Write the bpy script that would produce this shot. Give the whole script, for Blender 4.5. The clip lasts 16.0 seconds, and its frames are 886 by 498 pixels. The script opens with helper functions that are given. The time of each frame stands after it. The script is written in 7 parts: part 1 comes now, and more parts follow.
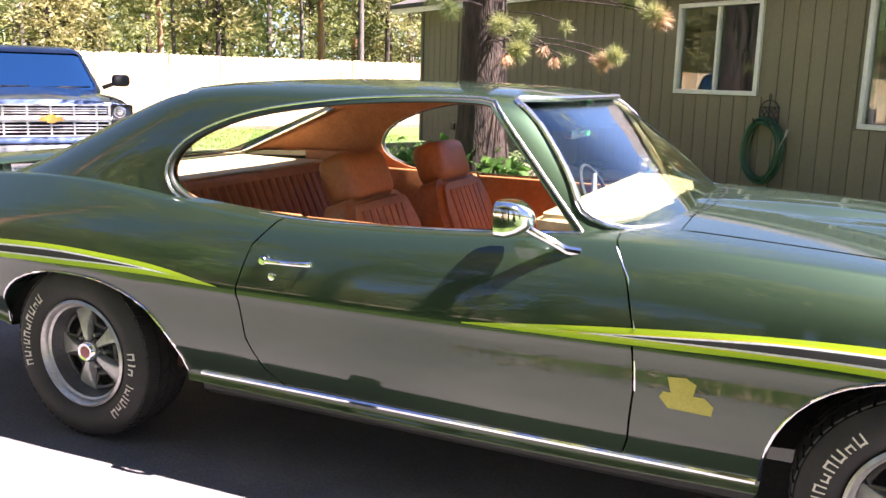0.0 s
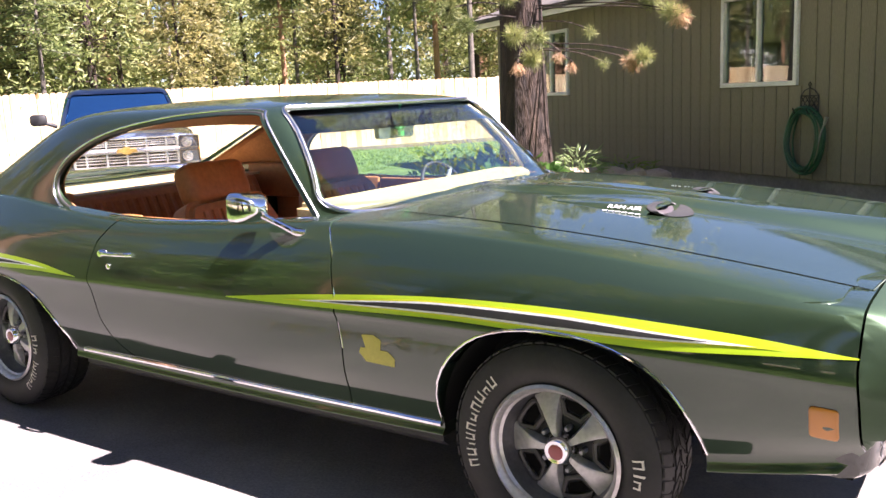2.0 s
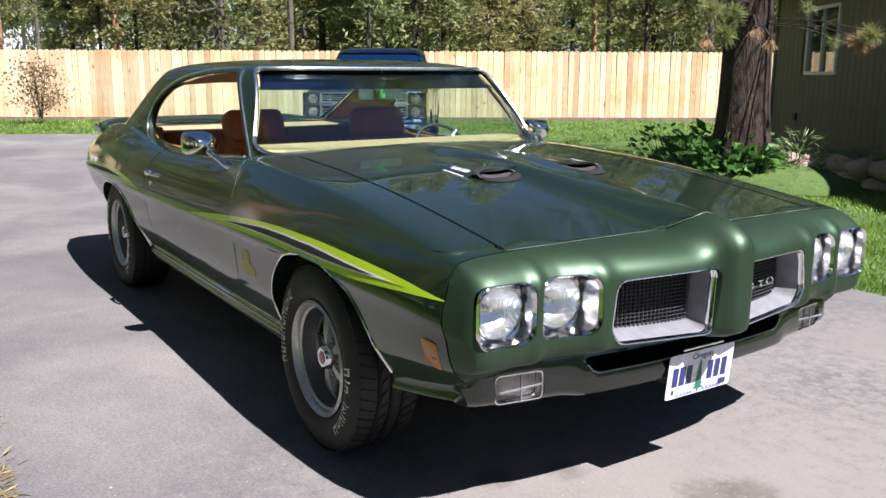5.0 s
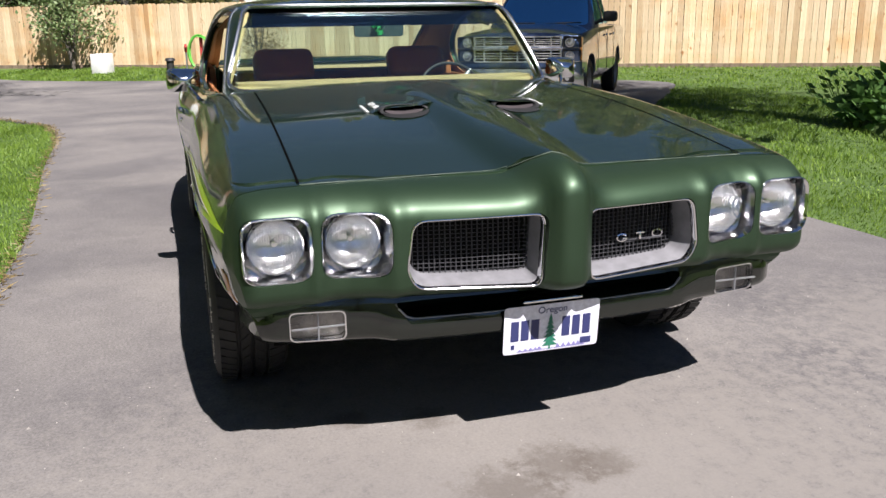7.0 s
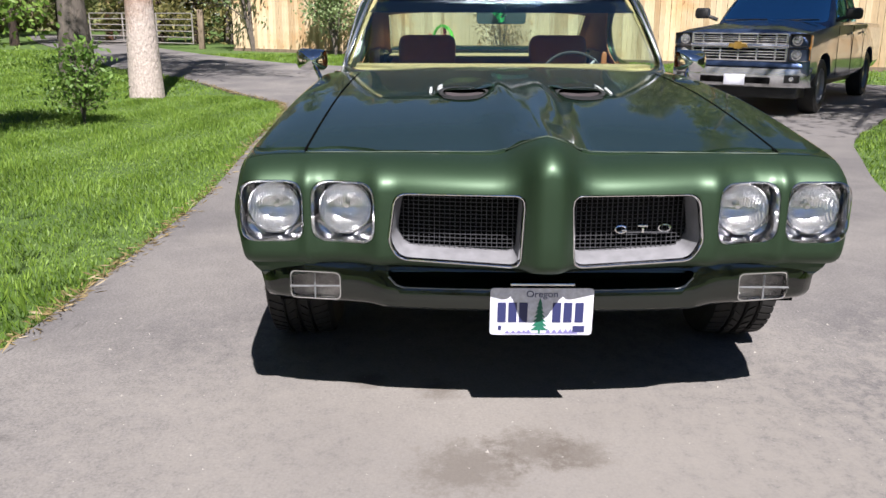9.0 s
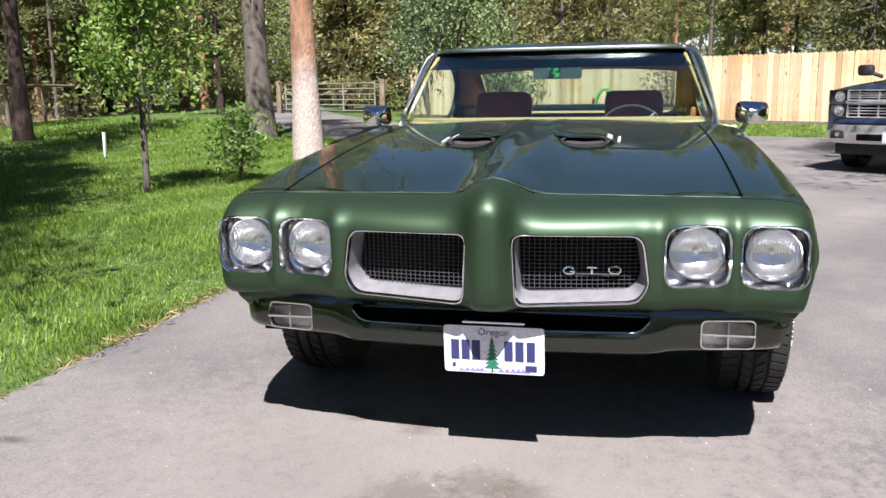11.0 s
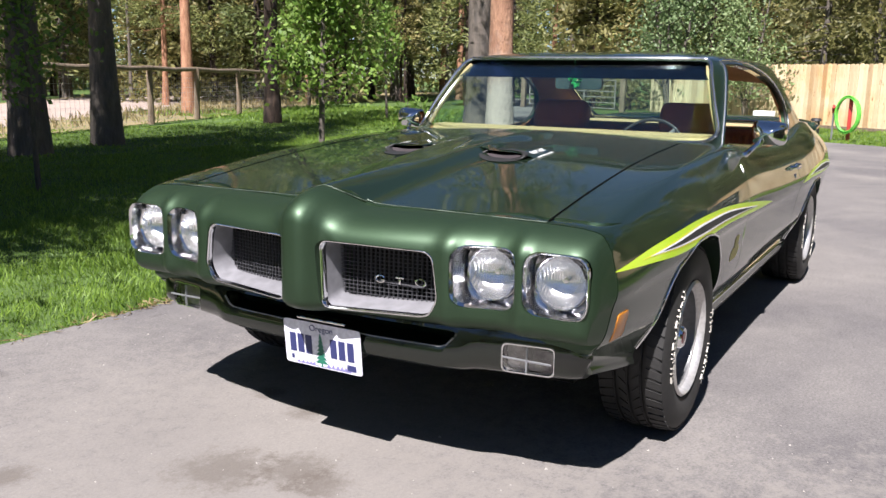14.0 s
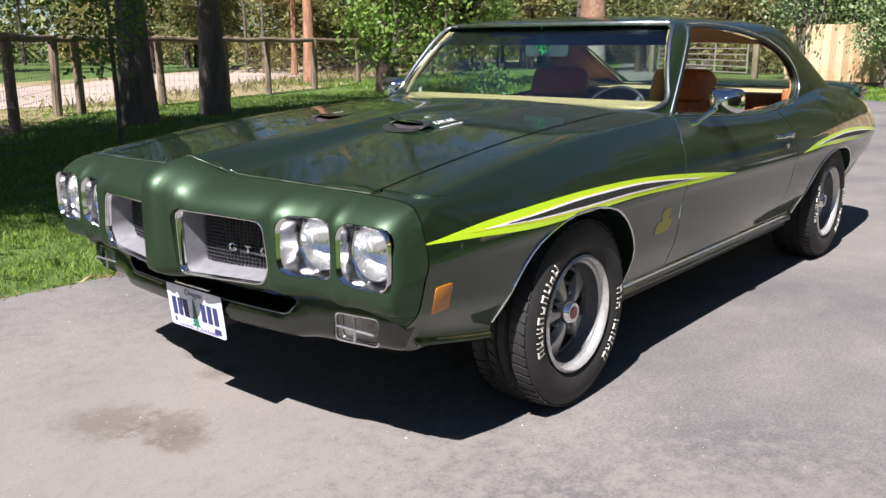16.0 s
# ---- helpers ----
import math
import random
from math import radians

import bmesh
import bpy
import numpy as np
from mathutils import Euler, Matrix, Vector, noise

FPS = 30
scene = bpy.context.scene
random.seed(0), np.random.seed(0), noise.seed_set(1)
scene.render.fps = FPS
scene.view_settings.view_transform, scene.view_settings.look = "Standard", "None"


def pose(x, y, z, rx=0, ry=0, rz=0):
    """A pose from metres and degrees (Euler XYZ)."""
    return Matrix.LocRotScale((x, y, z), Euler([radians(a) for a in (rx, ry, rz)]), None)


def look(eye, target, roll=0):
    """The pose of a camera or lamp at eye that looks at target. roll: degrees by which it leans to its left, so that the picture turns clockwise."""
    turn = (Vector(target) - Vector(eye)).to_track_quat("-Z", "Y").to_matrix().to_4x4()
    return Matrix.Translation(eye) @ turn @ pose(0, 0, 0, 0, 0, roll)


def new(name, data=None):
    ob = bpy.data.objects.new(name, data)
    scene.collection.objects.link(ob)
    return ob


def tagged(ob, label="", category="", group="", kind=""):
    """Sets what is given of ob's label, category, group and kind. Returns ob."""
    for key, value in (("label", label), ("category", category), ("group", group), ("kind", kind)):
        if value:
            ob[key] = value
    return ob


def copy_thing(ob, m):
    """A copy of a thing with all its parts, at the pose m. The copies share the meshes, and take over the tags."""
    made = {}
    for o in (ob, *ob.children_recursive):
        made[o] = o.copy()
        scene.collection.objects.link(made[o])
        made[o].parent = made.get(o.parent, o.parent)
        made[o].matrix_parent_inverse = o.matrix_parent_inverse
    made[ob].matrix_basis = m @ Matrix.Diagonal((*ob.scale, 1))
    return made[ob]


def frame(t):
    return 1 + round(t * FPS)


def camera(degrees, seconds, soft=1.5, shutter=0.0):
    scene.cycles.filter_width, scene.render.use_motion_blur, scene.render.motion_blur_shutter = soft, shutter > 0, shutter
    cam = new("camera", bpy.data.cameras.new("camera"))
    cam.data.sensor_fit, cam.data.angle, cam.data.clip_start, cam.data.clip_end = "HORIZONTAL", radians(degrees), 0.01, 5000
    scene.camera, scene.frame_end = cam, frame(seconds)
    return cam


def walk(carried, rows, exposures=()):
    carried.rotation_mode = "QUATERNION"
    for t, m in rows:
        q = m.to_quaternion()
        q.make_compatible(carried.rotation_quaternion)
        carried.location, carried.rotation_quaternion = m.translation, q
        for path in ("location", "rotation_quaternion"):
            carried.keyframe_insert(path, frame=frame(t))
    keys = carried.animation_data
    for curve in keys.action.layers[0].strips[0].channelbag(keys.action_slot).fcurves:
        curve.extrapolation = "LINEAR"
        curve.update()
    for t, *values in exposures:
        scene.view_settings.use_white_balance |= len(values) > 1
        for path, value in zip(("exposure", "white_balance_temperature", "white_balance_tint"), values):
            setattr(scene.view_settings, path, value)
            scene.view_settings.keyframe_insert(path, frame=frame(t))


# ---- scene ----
cam = camera(54.4, 16.0)
PATH = [
    (0, (1.103, -3.252, 1.397), (0.301, -1.461, 1.01), 1.5),
    (0.5, (1.501, -3.228, 1.385), (0.609, -1.486, 0.974), 1.5),
    (1, (1.817, -3.168, 1.373), (0.864, -1.458, 0.965), 1.1),
    (1.5, (2.154, -3.055, 1.353), (1.14, -1.37, 0.986), -0.5),
    (2, (2.504, -3.01, 1.363), (1.386, -1.389, 1.012), -2.6),
    (2.5, (2.809, -2.991, 1.376), (1.581, -1.458, 1.001), -2.3),
    (3, (3.049, -2.876, 1.352), (1.71, -1.45, 0.937), -0.9),
    (3.2, (3.134, -2.841, 1.35), (1.761, -1.451, 0.921), -0.6),
    (5.3, (4.211, -1.969, 1.336), (2.511, -0.995, 0.936), -0.0),
    (5.5, (4.269, -1.836, 1.334), (2.526, -0.94, 0.936), -0.2),
    (6, (4.409, -1.488, 1.326), (2.575, -0.806, 0.912), -0.8),
    (6.5, (4.486, -1.238, 1.299), (2.631, -0.651, 0.837), -0.6),
    (7, (4.538, -1.011, 1.272), (2.691, -0.445, 0.756), -0.9),
    (7.5, (4.584, -0.847, 1.249), (2.712, -0.372, 0.73), -1.3),
    (8, (4.704, -0.647, 1.244), (2.788, -0.378, 0.739), -1.5),
    (8.5, (4.755, -0.484, 1.242), (2.826, -0.355, 0.728), -0.5),
    (8.7, (4.742, -0.408, 1.24), (2.813, -0.334, 0.716), -0.1),
    (10.8, (4.829, 0.329, 1.175), (2.898, -0.039, 0.803), -0.9),
    (11, (4.791, 0.396, 1.174), (2.874, -0.03, 0.798), -0.9),
    (11.5, (4.676, 0.565, 1.175), (2.792, 0.027, 0.775), -1.2),
    (12, (4.643, 0.737, 1.169), (2.801, 0.075, 0.757), -1.4),
    (12.5, (4.649, 0.981, 1.196), (2.864, 0.18, 0.779), -0.8),
    (13, (4.583, 1.195, 1.204), (2.818, 0.352, 0.788), 0.0),
    (13.5, (4.47, 1.428, 1.204), (2.732, 0.531, 0.788), 0.2),
    (14, (4.43, 1.648, 1.234), (2.729, 0.67, 0.845), 1.0),
    (14.5, (4.396, 1.887, 1.26), (2.751, 0.814, 0.883), 1.1),
    (15, (4.279, 2.039, 1.274), (2.664, 0.928, 0.876), 0.6),
    (15.5, (4.08, 2.196, 1.254), (2.506, 1.044, 0.814), 0.6),
    (16, (3.934, 2.396, 1.254), (2.432, 1.16, 0.79), -0.1),
]
EXPOSURES = [(0.0, 2.93, 6450, 33), (2.0, 2.62, 6450, 33), (3.2, 1.98, 6150, 24), (5.5, 1.16, 6000, 16), (6.5, 1.0, 6200, 16), (7.2, 0.94, 6300, 16), (8.2, 1.0, 6300, 15), (8.7, 1.03, 6250, 15), (11.0, 1.24, 6200, 17), (16.0, 1.14, 6200, 16)]
walk(cam, [(t, look(eye, target, roll)) for t, eye, target, roll in PATH], EXPOSURES)

# ---- light ----
SUN_DIR = Vector((0.72, 0.135, 1.0)).normalized()
world = bpy.data.worlds.new("sky")
scene.world = world
world.use_nodes = True
wn = world.node_tree
sky = wn.nodes.new("ShaderNodeTexSky")
sky.sky_type, sky.sun_disc = "NISHITA", False
sky.sun_elevation = math.asin(SUN_DIR.z)
sky.sun_rotation = math.atan2(SUN_DIR.x, SUN_DIR.y)
sky.altitude, sky.air_density, sky.dust_density, sky.ozone_density = 1300, 0.85, 0.05, 3.2
wn.links.new(sky.outputs[0], wn.nodes["Background"].inputs[0])
wn.nodes["Background"].inputs[1].default_value = 0.041
sun = new("sun", bpy.data.lights.new("sun", "SUN"))
sun.data.energy, sun.data.angle, sun.data.color = 5.5, radians(0.5), (1.0, 0.96, 0.90)
sun.matrix_world = look(SUN_DIR * 60, (0, 0, 0))


# ---- materials ----
def tree_of(name):
    m = bpy.data.materials.new(name)
    m.use_nodes = True
    return m, m.node_tree, m.node_tree.nodes["Principled BSDF"]


def ramp(nt, fac, stops):
    r = nt.nodes.new("ShaderNodeValToRGB")
    while len(r.color_ramp.elements) < len(stops):
        r.color_ramp.elements.new(0.5)
    for e, (p, c) in zip(r.color_ramp.elements, stops):
        e.position, e.color = p, (*c, 1)
    nt.links.new(fac, r.inputs[0])
    return r.outputs[0]


def noise_tex(nt, scale, detail=4.0, rough=0.55, stretch=None, warp=0.0, world_wide=False):
    tc = nt.nodes.new("ShaderNodeNewGeometry" if world_wide else "ShaderNodeTexCoord")
    out = tc.outputs["Position" if world_wide else "Object"]
    if stretch:
        mp = nt.nodes.new("ShaderNodeMapping")
        mp.inputs["Scale"].default_value = stretch
        nt.links.new(out, mp.inputs[0])
        out = mp.outputs[0]
    n = nt.nodes.new("ShaderNodeTexNoise")
    n.inputs["Scale"].default_value, n.inputs["Detail"].default_value, n.inputs["Roughness"].default_value = scale, detail, rough
    n.inputs["Distortion"].default_value = warp
    nt.links.new(out, n.inputs["Vector"])
    return n.outputs["Fac"]


def mix(nt, fac, a, b, mode="MIX"):
    m = nt.nodes.new("ShaderNodeMix")
    m.data_type, m.blend_type = "RGBA", mode
    for sock, v in ((m.inputs[0], fac), (m.inputs[6], a), (m.inputs[7], b)):
        if isinstance(v, (int, float)):
            sock.default_value = v
        elif isinstance(v, tuple):
            sock.default_value = (*v, 1)
        else:
            nt.links.new(v, sock)
    return m.outputs[2]


def bump(nt, bsdf, height, strength=0.3, dist=0.01):
    b = nt.nodes.new("ShaderNodeBump")
    b.inputs["Strength"].default_value, b.inputs["Distance"].default_value = strength, dist
    nt.links.new(height, b.inputs["Height"])
    nt.links.new(b.outputs[0], bsdf.inputs["Normal"])


def surface(name, lo, hi, scale, rough=0.6, fine=None, metal=0.0, bump_s=0.0, bump_d=0.005, stretch=None, coat=0.0, random=0.0, spec=0.5):
    """A material with colour variation at two scales, and relief."""
    m, nt, b = tree_of(name)
    big = noise_tex(nt, scale, stretch=stretch)
    small = noise_tex(nt, fine or scale * 9, stretch=stretch)
    col = ramp(nt, big, [(0.3, lo), (0.7, hi)])
    grain = ramp(nt, small, [(0.25, (0.72,) * 3), (0.75, (1.18,) * 3)])
    col = mix(nt, 0.8, col, grain, "MULTIPLY")
    if random:
        oi = nt.nodes.new("ShaderNodeObjectInfo")
        r = ramp(nt, oi.outputs["Random"], [(0.0, (1 - random,) * 3), (1.0, (1 + random,) * 3)])
        col = mix(nt, 1.0, col, r, "MULTIPLY")
    nt.links.new(col, b.inputs["Base Color"])
    b.inputs["Roughness"].default_value, b.inputs["Metallic"].default_value = rough, metal
    b.inputs["Coat Weight"].default_value, b.inputs["Coat IOR"].default_value = coat, 1.66
    b.inputs["Specular IOR Level"].default_value = spec
    if bump_s:
        bump(nt, b, small, bump_s, bump_d)
    return m


def plain(name, col, rough=0.5, metal=0.0, coat=0.0, emit=None, spec=0.5):
    m, nt, b = tree_of(name)
    b.inputs["Base Color"].default_value = (*col, 1)
    b.inputs["Roughness"].default_value, b.inputs["Metallic"].default_value, b.inputs["Coat Weight"].default_value = rough, metal, coat
    b.inputs["Specular IOR Level"].default_value = spec
    return m


def paint(name, base, flake, rough=0.32, coat=1.0, gloss=(0.015, 0.055)):
    """Metallic car paint under a clear coat, with fine dust."""
    m, nt, b = tree_of(name)
    spark = noise_tex(nt, 900, 2)
    col = ramp(nt, spark, [(0.35, base), (0.75, flake)])
    nt.links.new(col, b.inputs["Base Color"])
    b.inputs["Metallic"].default_value, b.inputs["Roughness"].default_value = 0.8, rough
    b.inputs["Coat Weight"].default_value, b.inputs["Coat IOR"].default_value = coat, 1.66
    dust = ramp(nt, noise_tex(nt, 6, 6), [(0.4, (gloss[0],) * 3), (0.8, (gloss[1],) * 3)])
    nt.links.new(dust, b.inputs["Coat Roughness"])
    return m


GREEN = paint("dark_green_paint", (0.0145, 0.033, 0.016), (0.029, 0.058, 0.027), 0.50, 0.95, (0.03, 0.09))
# Body green darkened: the shade under the nose is put into the colour.
VALANCE_SHADE = paint("shaded_valance_green", (0.002, 0.005, 0.003), (0.008, 0.016, 0.008), 0.4)
NOSE_GREEN = paint("satin_green_nose", (0.026, 0.052, 0.026), (0.044, 0.084, 0.042), 0.52, 0.25, (0.36, 0.5))
EDGE_GREEN = surface("worn_green_edge", (0.05, 0.075, 0.05), (0.26, 0.30, 0.25), 9, 0.35, metal=0.4)
BLUE = paint("dark_blue_paint", (0.025, 0.045, 0.10), (0.10, 0.14, 0.24), 0.38)
CHROME = surface("chrome", (0.72, 0.72, 0.73), (0.86, 0.86, 0.86), 3, 0.06, metal=1.0)
STAINLESS = surface("stainless_trim", (0.66, 0.67, 0.69), (0.78, 0.79, 0.80), 3, 0.24, metal=1.0)
# Chrome darkened in colour to imitate shade and dark reflections in the lamp recess.
DIM_CHROME = surface("dimmed_chrome", (0.42, 0.42, 0.43), (0.56, 0.56, 0.57), 5, 0.2, metal=1.0)
DULL_METAL = surface("silver_paint", (0.22, 0.225, 0.235), (0.30, 0.305, 0.315), 5, 0.38, metal=0.4)
BLACK = surface("black_rubber", (0.012, 0.012, 0.012), (0.024, 0.024, 0.024), 8, 0.6)
TYRE = surface("tyre_rubber", (0.011, 0.0105, 0.010), (0.023, 0.022, 0.021), 9, 0.7, bump_s=0.2, bump_d=0.001)
DARK = plain("dark_gap", (0.004, 0.004, 0.004), 0.7, spec=0.05)
LIME = plain("lime_vinyl", (0.42, 0.62, 0.015), 0.35, coat=0.6)
YELLOW_GREEN = plain("yellow_green_vinyl", (0.62, 0.66, 0.02), 0.35, coat=0.6)
DECAL = surface("faded_yellow_vinyl", (0.42, 0.38, 0.06), (0.50, 0.44, 0.08), 30, 0.45)
GAP_SHADE = plain("gap_shade_black", (0.003, 0.003, 0.003), 0.9, spec=0.0)
YELLOW = surface("yellow_vinyl", (0.62, 0.52, 0.04), (0.72, 0.60, 0.05), 20, 0.4)
WHITE = surface("white_paint", (0.70, 0.70, 0.68), (0.82, 0.82, 0.80), 6, 0.5)
LEATHER = surface("saddle_vinyl", (0.30, 0.11, 0.035), (0.40, 0.16, 0.055), 5, 0.42, bump_s=0.15, bump_d=0.001)
TAN = surface("tan_vinyl", (0.43, 0.33, 0.16), (0.52, 0.41, 0.21), 5, 0.5, bump_s=0.1, bump_d=0.001)
GRILLE_BLACK = plain("grille_black", (0.012, 0.012, 0.012), 0.35, spec=0.2)


def make_glass(name, tint, gloss=0.0):
    m, nt, b = tree_of(name)
    b.inputs["Base Color"].default_value = (*tint, 1)
    b.inputs["Roughness"].default_value, b.inputs["Transmission Weight"].default_value, b.inputs["IOR"].default_value = gloss, 1.0, 1.45
    return m


def thin_glass(name, tint, least=0.08, sheen=(1.0, 1.0, 1.0), most=0.85):
    """A pane: clear through, more mirror-like towards a glancing angle."""
    m, nt, b = tree_of(name)
    tr = nt.nodes.new("ShaderNodeBsdfTransparent")
    tr.inputs[0].default_value = (*tint, 1)
    gl = nt.nodes.new("ShaderNodeBsdfGlossy")
    gl.inputs["Roughness"].default_value = 0.01
    gl.inputs["Color"].default_value = (*sheen, 1)
    lw = nt.nodes.new("ShaderNodeLayerWeight")
    lw.inputs[0].default_value = 0.5
    power = nt.nodes.new("ShaderNodeMath")
    power.operation = "POWER"
    power.inputs[1].default_value = 4.0
    nt.links.new(lw.outputs["Facing"], power.inputs[0])
    fac = nt.nodes.new("ShaderNodeMapRange")
    fac.inputs["To Min"].default_value, fac.inputs["To Max"].default_value = least, most
    nt.links.new(power.outputs[0], fac.inputs[0])
    ms = nt.nodes.new("ShaderNodeMixShader")
    nt.links.new(fac.outputs[0], ms.inputs[0])
    nt.links.new(tr.outputs[0], ms.inputs[1])
    nt.links.new(gl.outputs[0], ms.inputs[2])
    nt.links.new(ms.outputs[0], nt.nodes["Material Output"].inputs[0])
    return m


GLASS = thin_glass("window_glass", (0.80, 0.90, 0.86))
REAR_GLASS = thin_glass("rear_glass", (0.88, 0.93, 0.90), 0.02, most=0.10)
LENS = make_glass("clear_lens", (0.95, 0.96, 0.97), 0.02)


# ---- mesh helpers ----
def finish(bm, sharp=35.0):
    """Recalculates normals, smooths the faces and keeps edges over the given angle crisp."""
    bmesh.ops.remove_doubles(bm, verts=bm.verts, dist=1e-5)
    bmesh.ops.recalc_face_normals(bm, faces=bm.faces)
    lim = radians(sharp)
    for f in bm.faces:
        f.smooth = True
    for e in bm.edges:
        if len(e.link_faces) == 2 and e.calc_face_angle(0) > lim:
            e.smooth = False
    return bm


def to_mesh(name, bm, material, keep=False):
    me = bpy.data.meshes.new(name)
    bm.to_mesh(me)
    if not keep:
        bm.free()
    for m in material if isinstance(material, (list, tuple)) else (material,):
        me.materials.append(m)
    return me


def part(name, bm, material, parent=None, label="", sharp=35.0):
    ob = new(name, to_mesh(name, finish(bm, sharp) if sharp else bm, material))
    if parent is not None:
        ob.parent = parent
    return tagged(ob, label=label)


def thing(name, label, category, m=None, group="", kind=""):
    ob = new(name)
    ob.empty_display_size = 0.1
    if m is not None:
        ob.matrix_basis = m
    return tagged(ob, label, category, group, kind)


def box(bm, x0, x1, y0, y1, z0, z1, bevel=0.0, m=None, seg=2):
    geo = bmesh.ops.create_cube(bm, size=1.0)["verts"]
    for v in geo:
        v.co = Vector(((v.co.x + 0.5) * (x1 - x0) + x0, (v.co.y + 0.5) * (y1 - y0) + y0, (v.co.z + 0.5) * (z1 - z0) + z0))
    if bevel:
        edges = list({e for v in geo for e in v.link_edges})
        r = bmesh.ops.bevel(bm, geom=edges, offset=bevel, segments=seg, affect="EDGES", profile=0.5)
        geo = list({v for f in r["faces"] for v in f.verts} | {v for v in geo if v.is_valid})
    if m is not None:
        bmesh.ops.transform(bm, matrix=m, verts=geo)
    return bm


def tube(bm, points, radii, n=8, caps=True):
    """A round bar along points."""
    pts = [Vector(p) for p in points]
    radii = radii if isinstance(radii, (list, tuple)) else [radii] * len(pts)
    rings, side = [], None
    for i, p in enumerate(pts):
        d = (pts[min(i + 1, len(pts) - 1)] - pts[max(i - 1, 0)]).normalized()
        side = (d.orthogonal() if side is None else side - d * side.dot(d)).normalized()
        up = d.cross(side)
        rings.append([bm.verts.new(p + radii[i] * (math.cos(a) * side + math.sin(a) * up)) for a in (2 * math.pi * k / n for k in range(n))])
    for a, b in zip(rings, rings[1:]):
        for k in range(n):
            bm.faces.new((a[k], a[(k + 1) % n], b[(k + 1) % n], b[k]))
    if caps:
        bm.faces.new(rings[0][::-1])
        bm.faces.new(rings[-1])
    return bm


def lathe(bm, profile, n=40, m=None, axis="y"):
    """Turns (radius, height) pairs round the y axis."""
    rings = []
    for r, h in profile:
        ring = []
        for k in range(n):
            a = 2 * math.pi * k / n
            co = Vector((r * math.cos(a), h, r * math.sin(a)))
            ring.append(bm.verts.new(m @ co if m is not None else co))
        rings.append(ring)
    for a, b in zip(rings, rings[1:]):
        for k in range(n):
            bm.faces.new((a[k], a[(k + 1) % n], b[(k + 1) % n], b[k]))
    return rings


def prism(outline, lo, hi, axis):
    """A closed solid: a 2D outline carried along an axis. axis y: outline in x, z; axis x: in y, z; axis z: in x, y."""
    bm = bmesh.new()
    place = {"y": lambda a, b, h: (a, h, b), "x": lambda a, b, h: (h, a, b), "z": lambda a, b, h: (a, b, h)}[axis]
    lows = [bm.verts.new(place(a, b, lo)) for a, b in outline]
    highs = [bm.verts.new(place(a, b, hi)) for a, b in outline]
    bm.faces.new(lows[::-1])
    bm.faces.new(highs)
    for k in range(len(lows)):
        j = (k + 1) % len(lows)
        bm.faces.new((lows[k], lows[j], highs[j], highs[k]))
    bmesh.ops.recalc_face_normals(bm, faces=bm.faces)
    return bm


def rounded(corners, radius, n=5):
    """A 2D outline with rounded corners. Corners: (a, b) or (a, b, radius)."""
    out, k = [], len(corners)
    for i in range(k):
        p, q, r = (Vector(corners[j % k][:2]) for j in (i - 1, i, i + 1))
        rad = corners[i][2] if len(corners[i]) > 2 else radius
        u, v = (p - q).normalized(), (r - q).normalized()
        half = math.acos(max(-1, min(1, u.dot(v)))) / 2
        d = min(rad / max(math.tan(half), 1e-3), (p - q).length * 0.49, (r - q).length * 0.49)
        a, c = q + u * d, q + v * d
        for s in range(n + 1):
            t = s / n
            pt = a * (1 - t) ** 2 + q * 2 * t * (1 - t) + c * t * t
            out.append((pt.x, pt.y))
    return out


def carve(a, b, op="DIFFERENCE"):
    """The boolean of two closed bmeshes, as a new bmesh. Frees a, keeps b."""
    obs = []
    for bm in (a, b):
        me = bpy.data.meshes.new("solid")
        bm.to_mesh(me)
        obs.append(new("solid", me))
    mod = obs[0].modifiers.new("cut", "BOOLEAN")
    mod.object, mod.operation, mod.solver = obs[1], op, "EXACT"
    got = bmesh.new()
    got.from_mesh(obs[0].evaluated_get(bpy.context.evaluated_depsgraph_get()).to_mesh())
    for ob in obs:
        me = ob.data
        bpy.data.objects.remove(ob)
        bpy.data.meshes.remove(me)
    a.free()
    return got


def spline(keys):
    """A smooth curve through (x, value) pairs."""
    xs, vs = np.array(sorted(keys)).T
    tang = np.gradient(vs, xs)

    def at(x):
        x = min(max(x, xs[0]), xs[-1])
        i = min(max(int(np.searchsorted(xs, x)) - 1, 0), len(xs) - 2)
        h = xs[i + 1] - xs[i]
        t = (x - xs[i]) / h
        return float((2 * t**3 - 3 * t * t + 1) * vs[i] + (t**3 - 2 * t * t + t) * h * tang[i] + (3 * t * t - 2 * t**3) * vs[i + 1] + (t**3 - t * t) * h * tang[i + 1])

    return at


def smooth_path(pts, per=5, closed=False):
    """Points along a Catmull-Rom curve."""
    p = [Vector(q) for q in pts]
    out, n = [], len(p)
    for i in range(n if closed else n - 1):
        a, b, c, d = (p[(i + k) % n] if closed else p[min(max(i + k, 0), n - 1)] for k in (-1, 0, 1, 2))
        for s in range(per):
            t = s / per
            out.append(0.5 * ((2 * b) + (c - a) * t + (2 * a - 5 * b + 4 * c - d) * t * t + (3 * b - a - 3 * c + d) * t**3))
    if not closed:
        out.append(p[-1])
    return out


def skin(bm, rows, close=False):
    """Quads between rows of points."""
    vs = [[bm.verts.new(p) for p in row] for row in rows]
    for a, b in zip(vs, vs[1:]):
        for k in range(len(a) if close else len(a) - 1):
            j = (k + 1) % len(a)
            bm.faces.new((a[k], a[j], b[j], b[k]))
    return vs


from mathutils.bvhtree import BVHTree

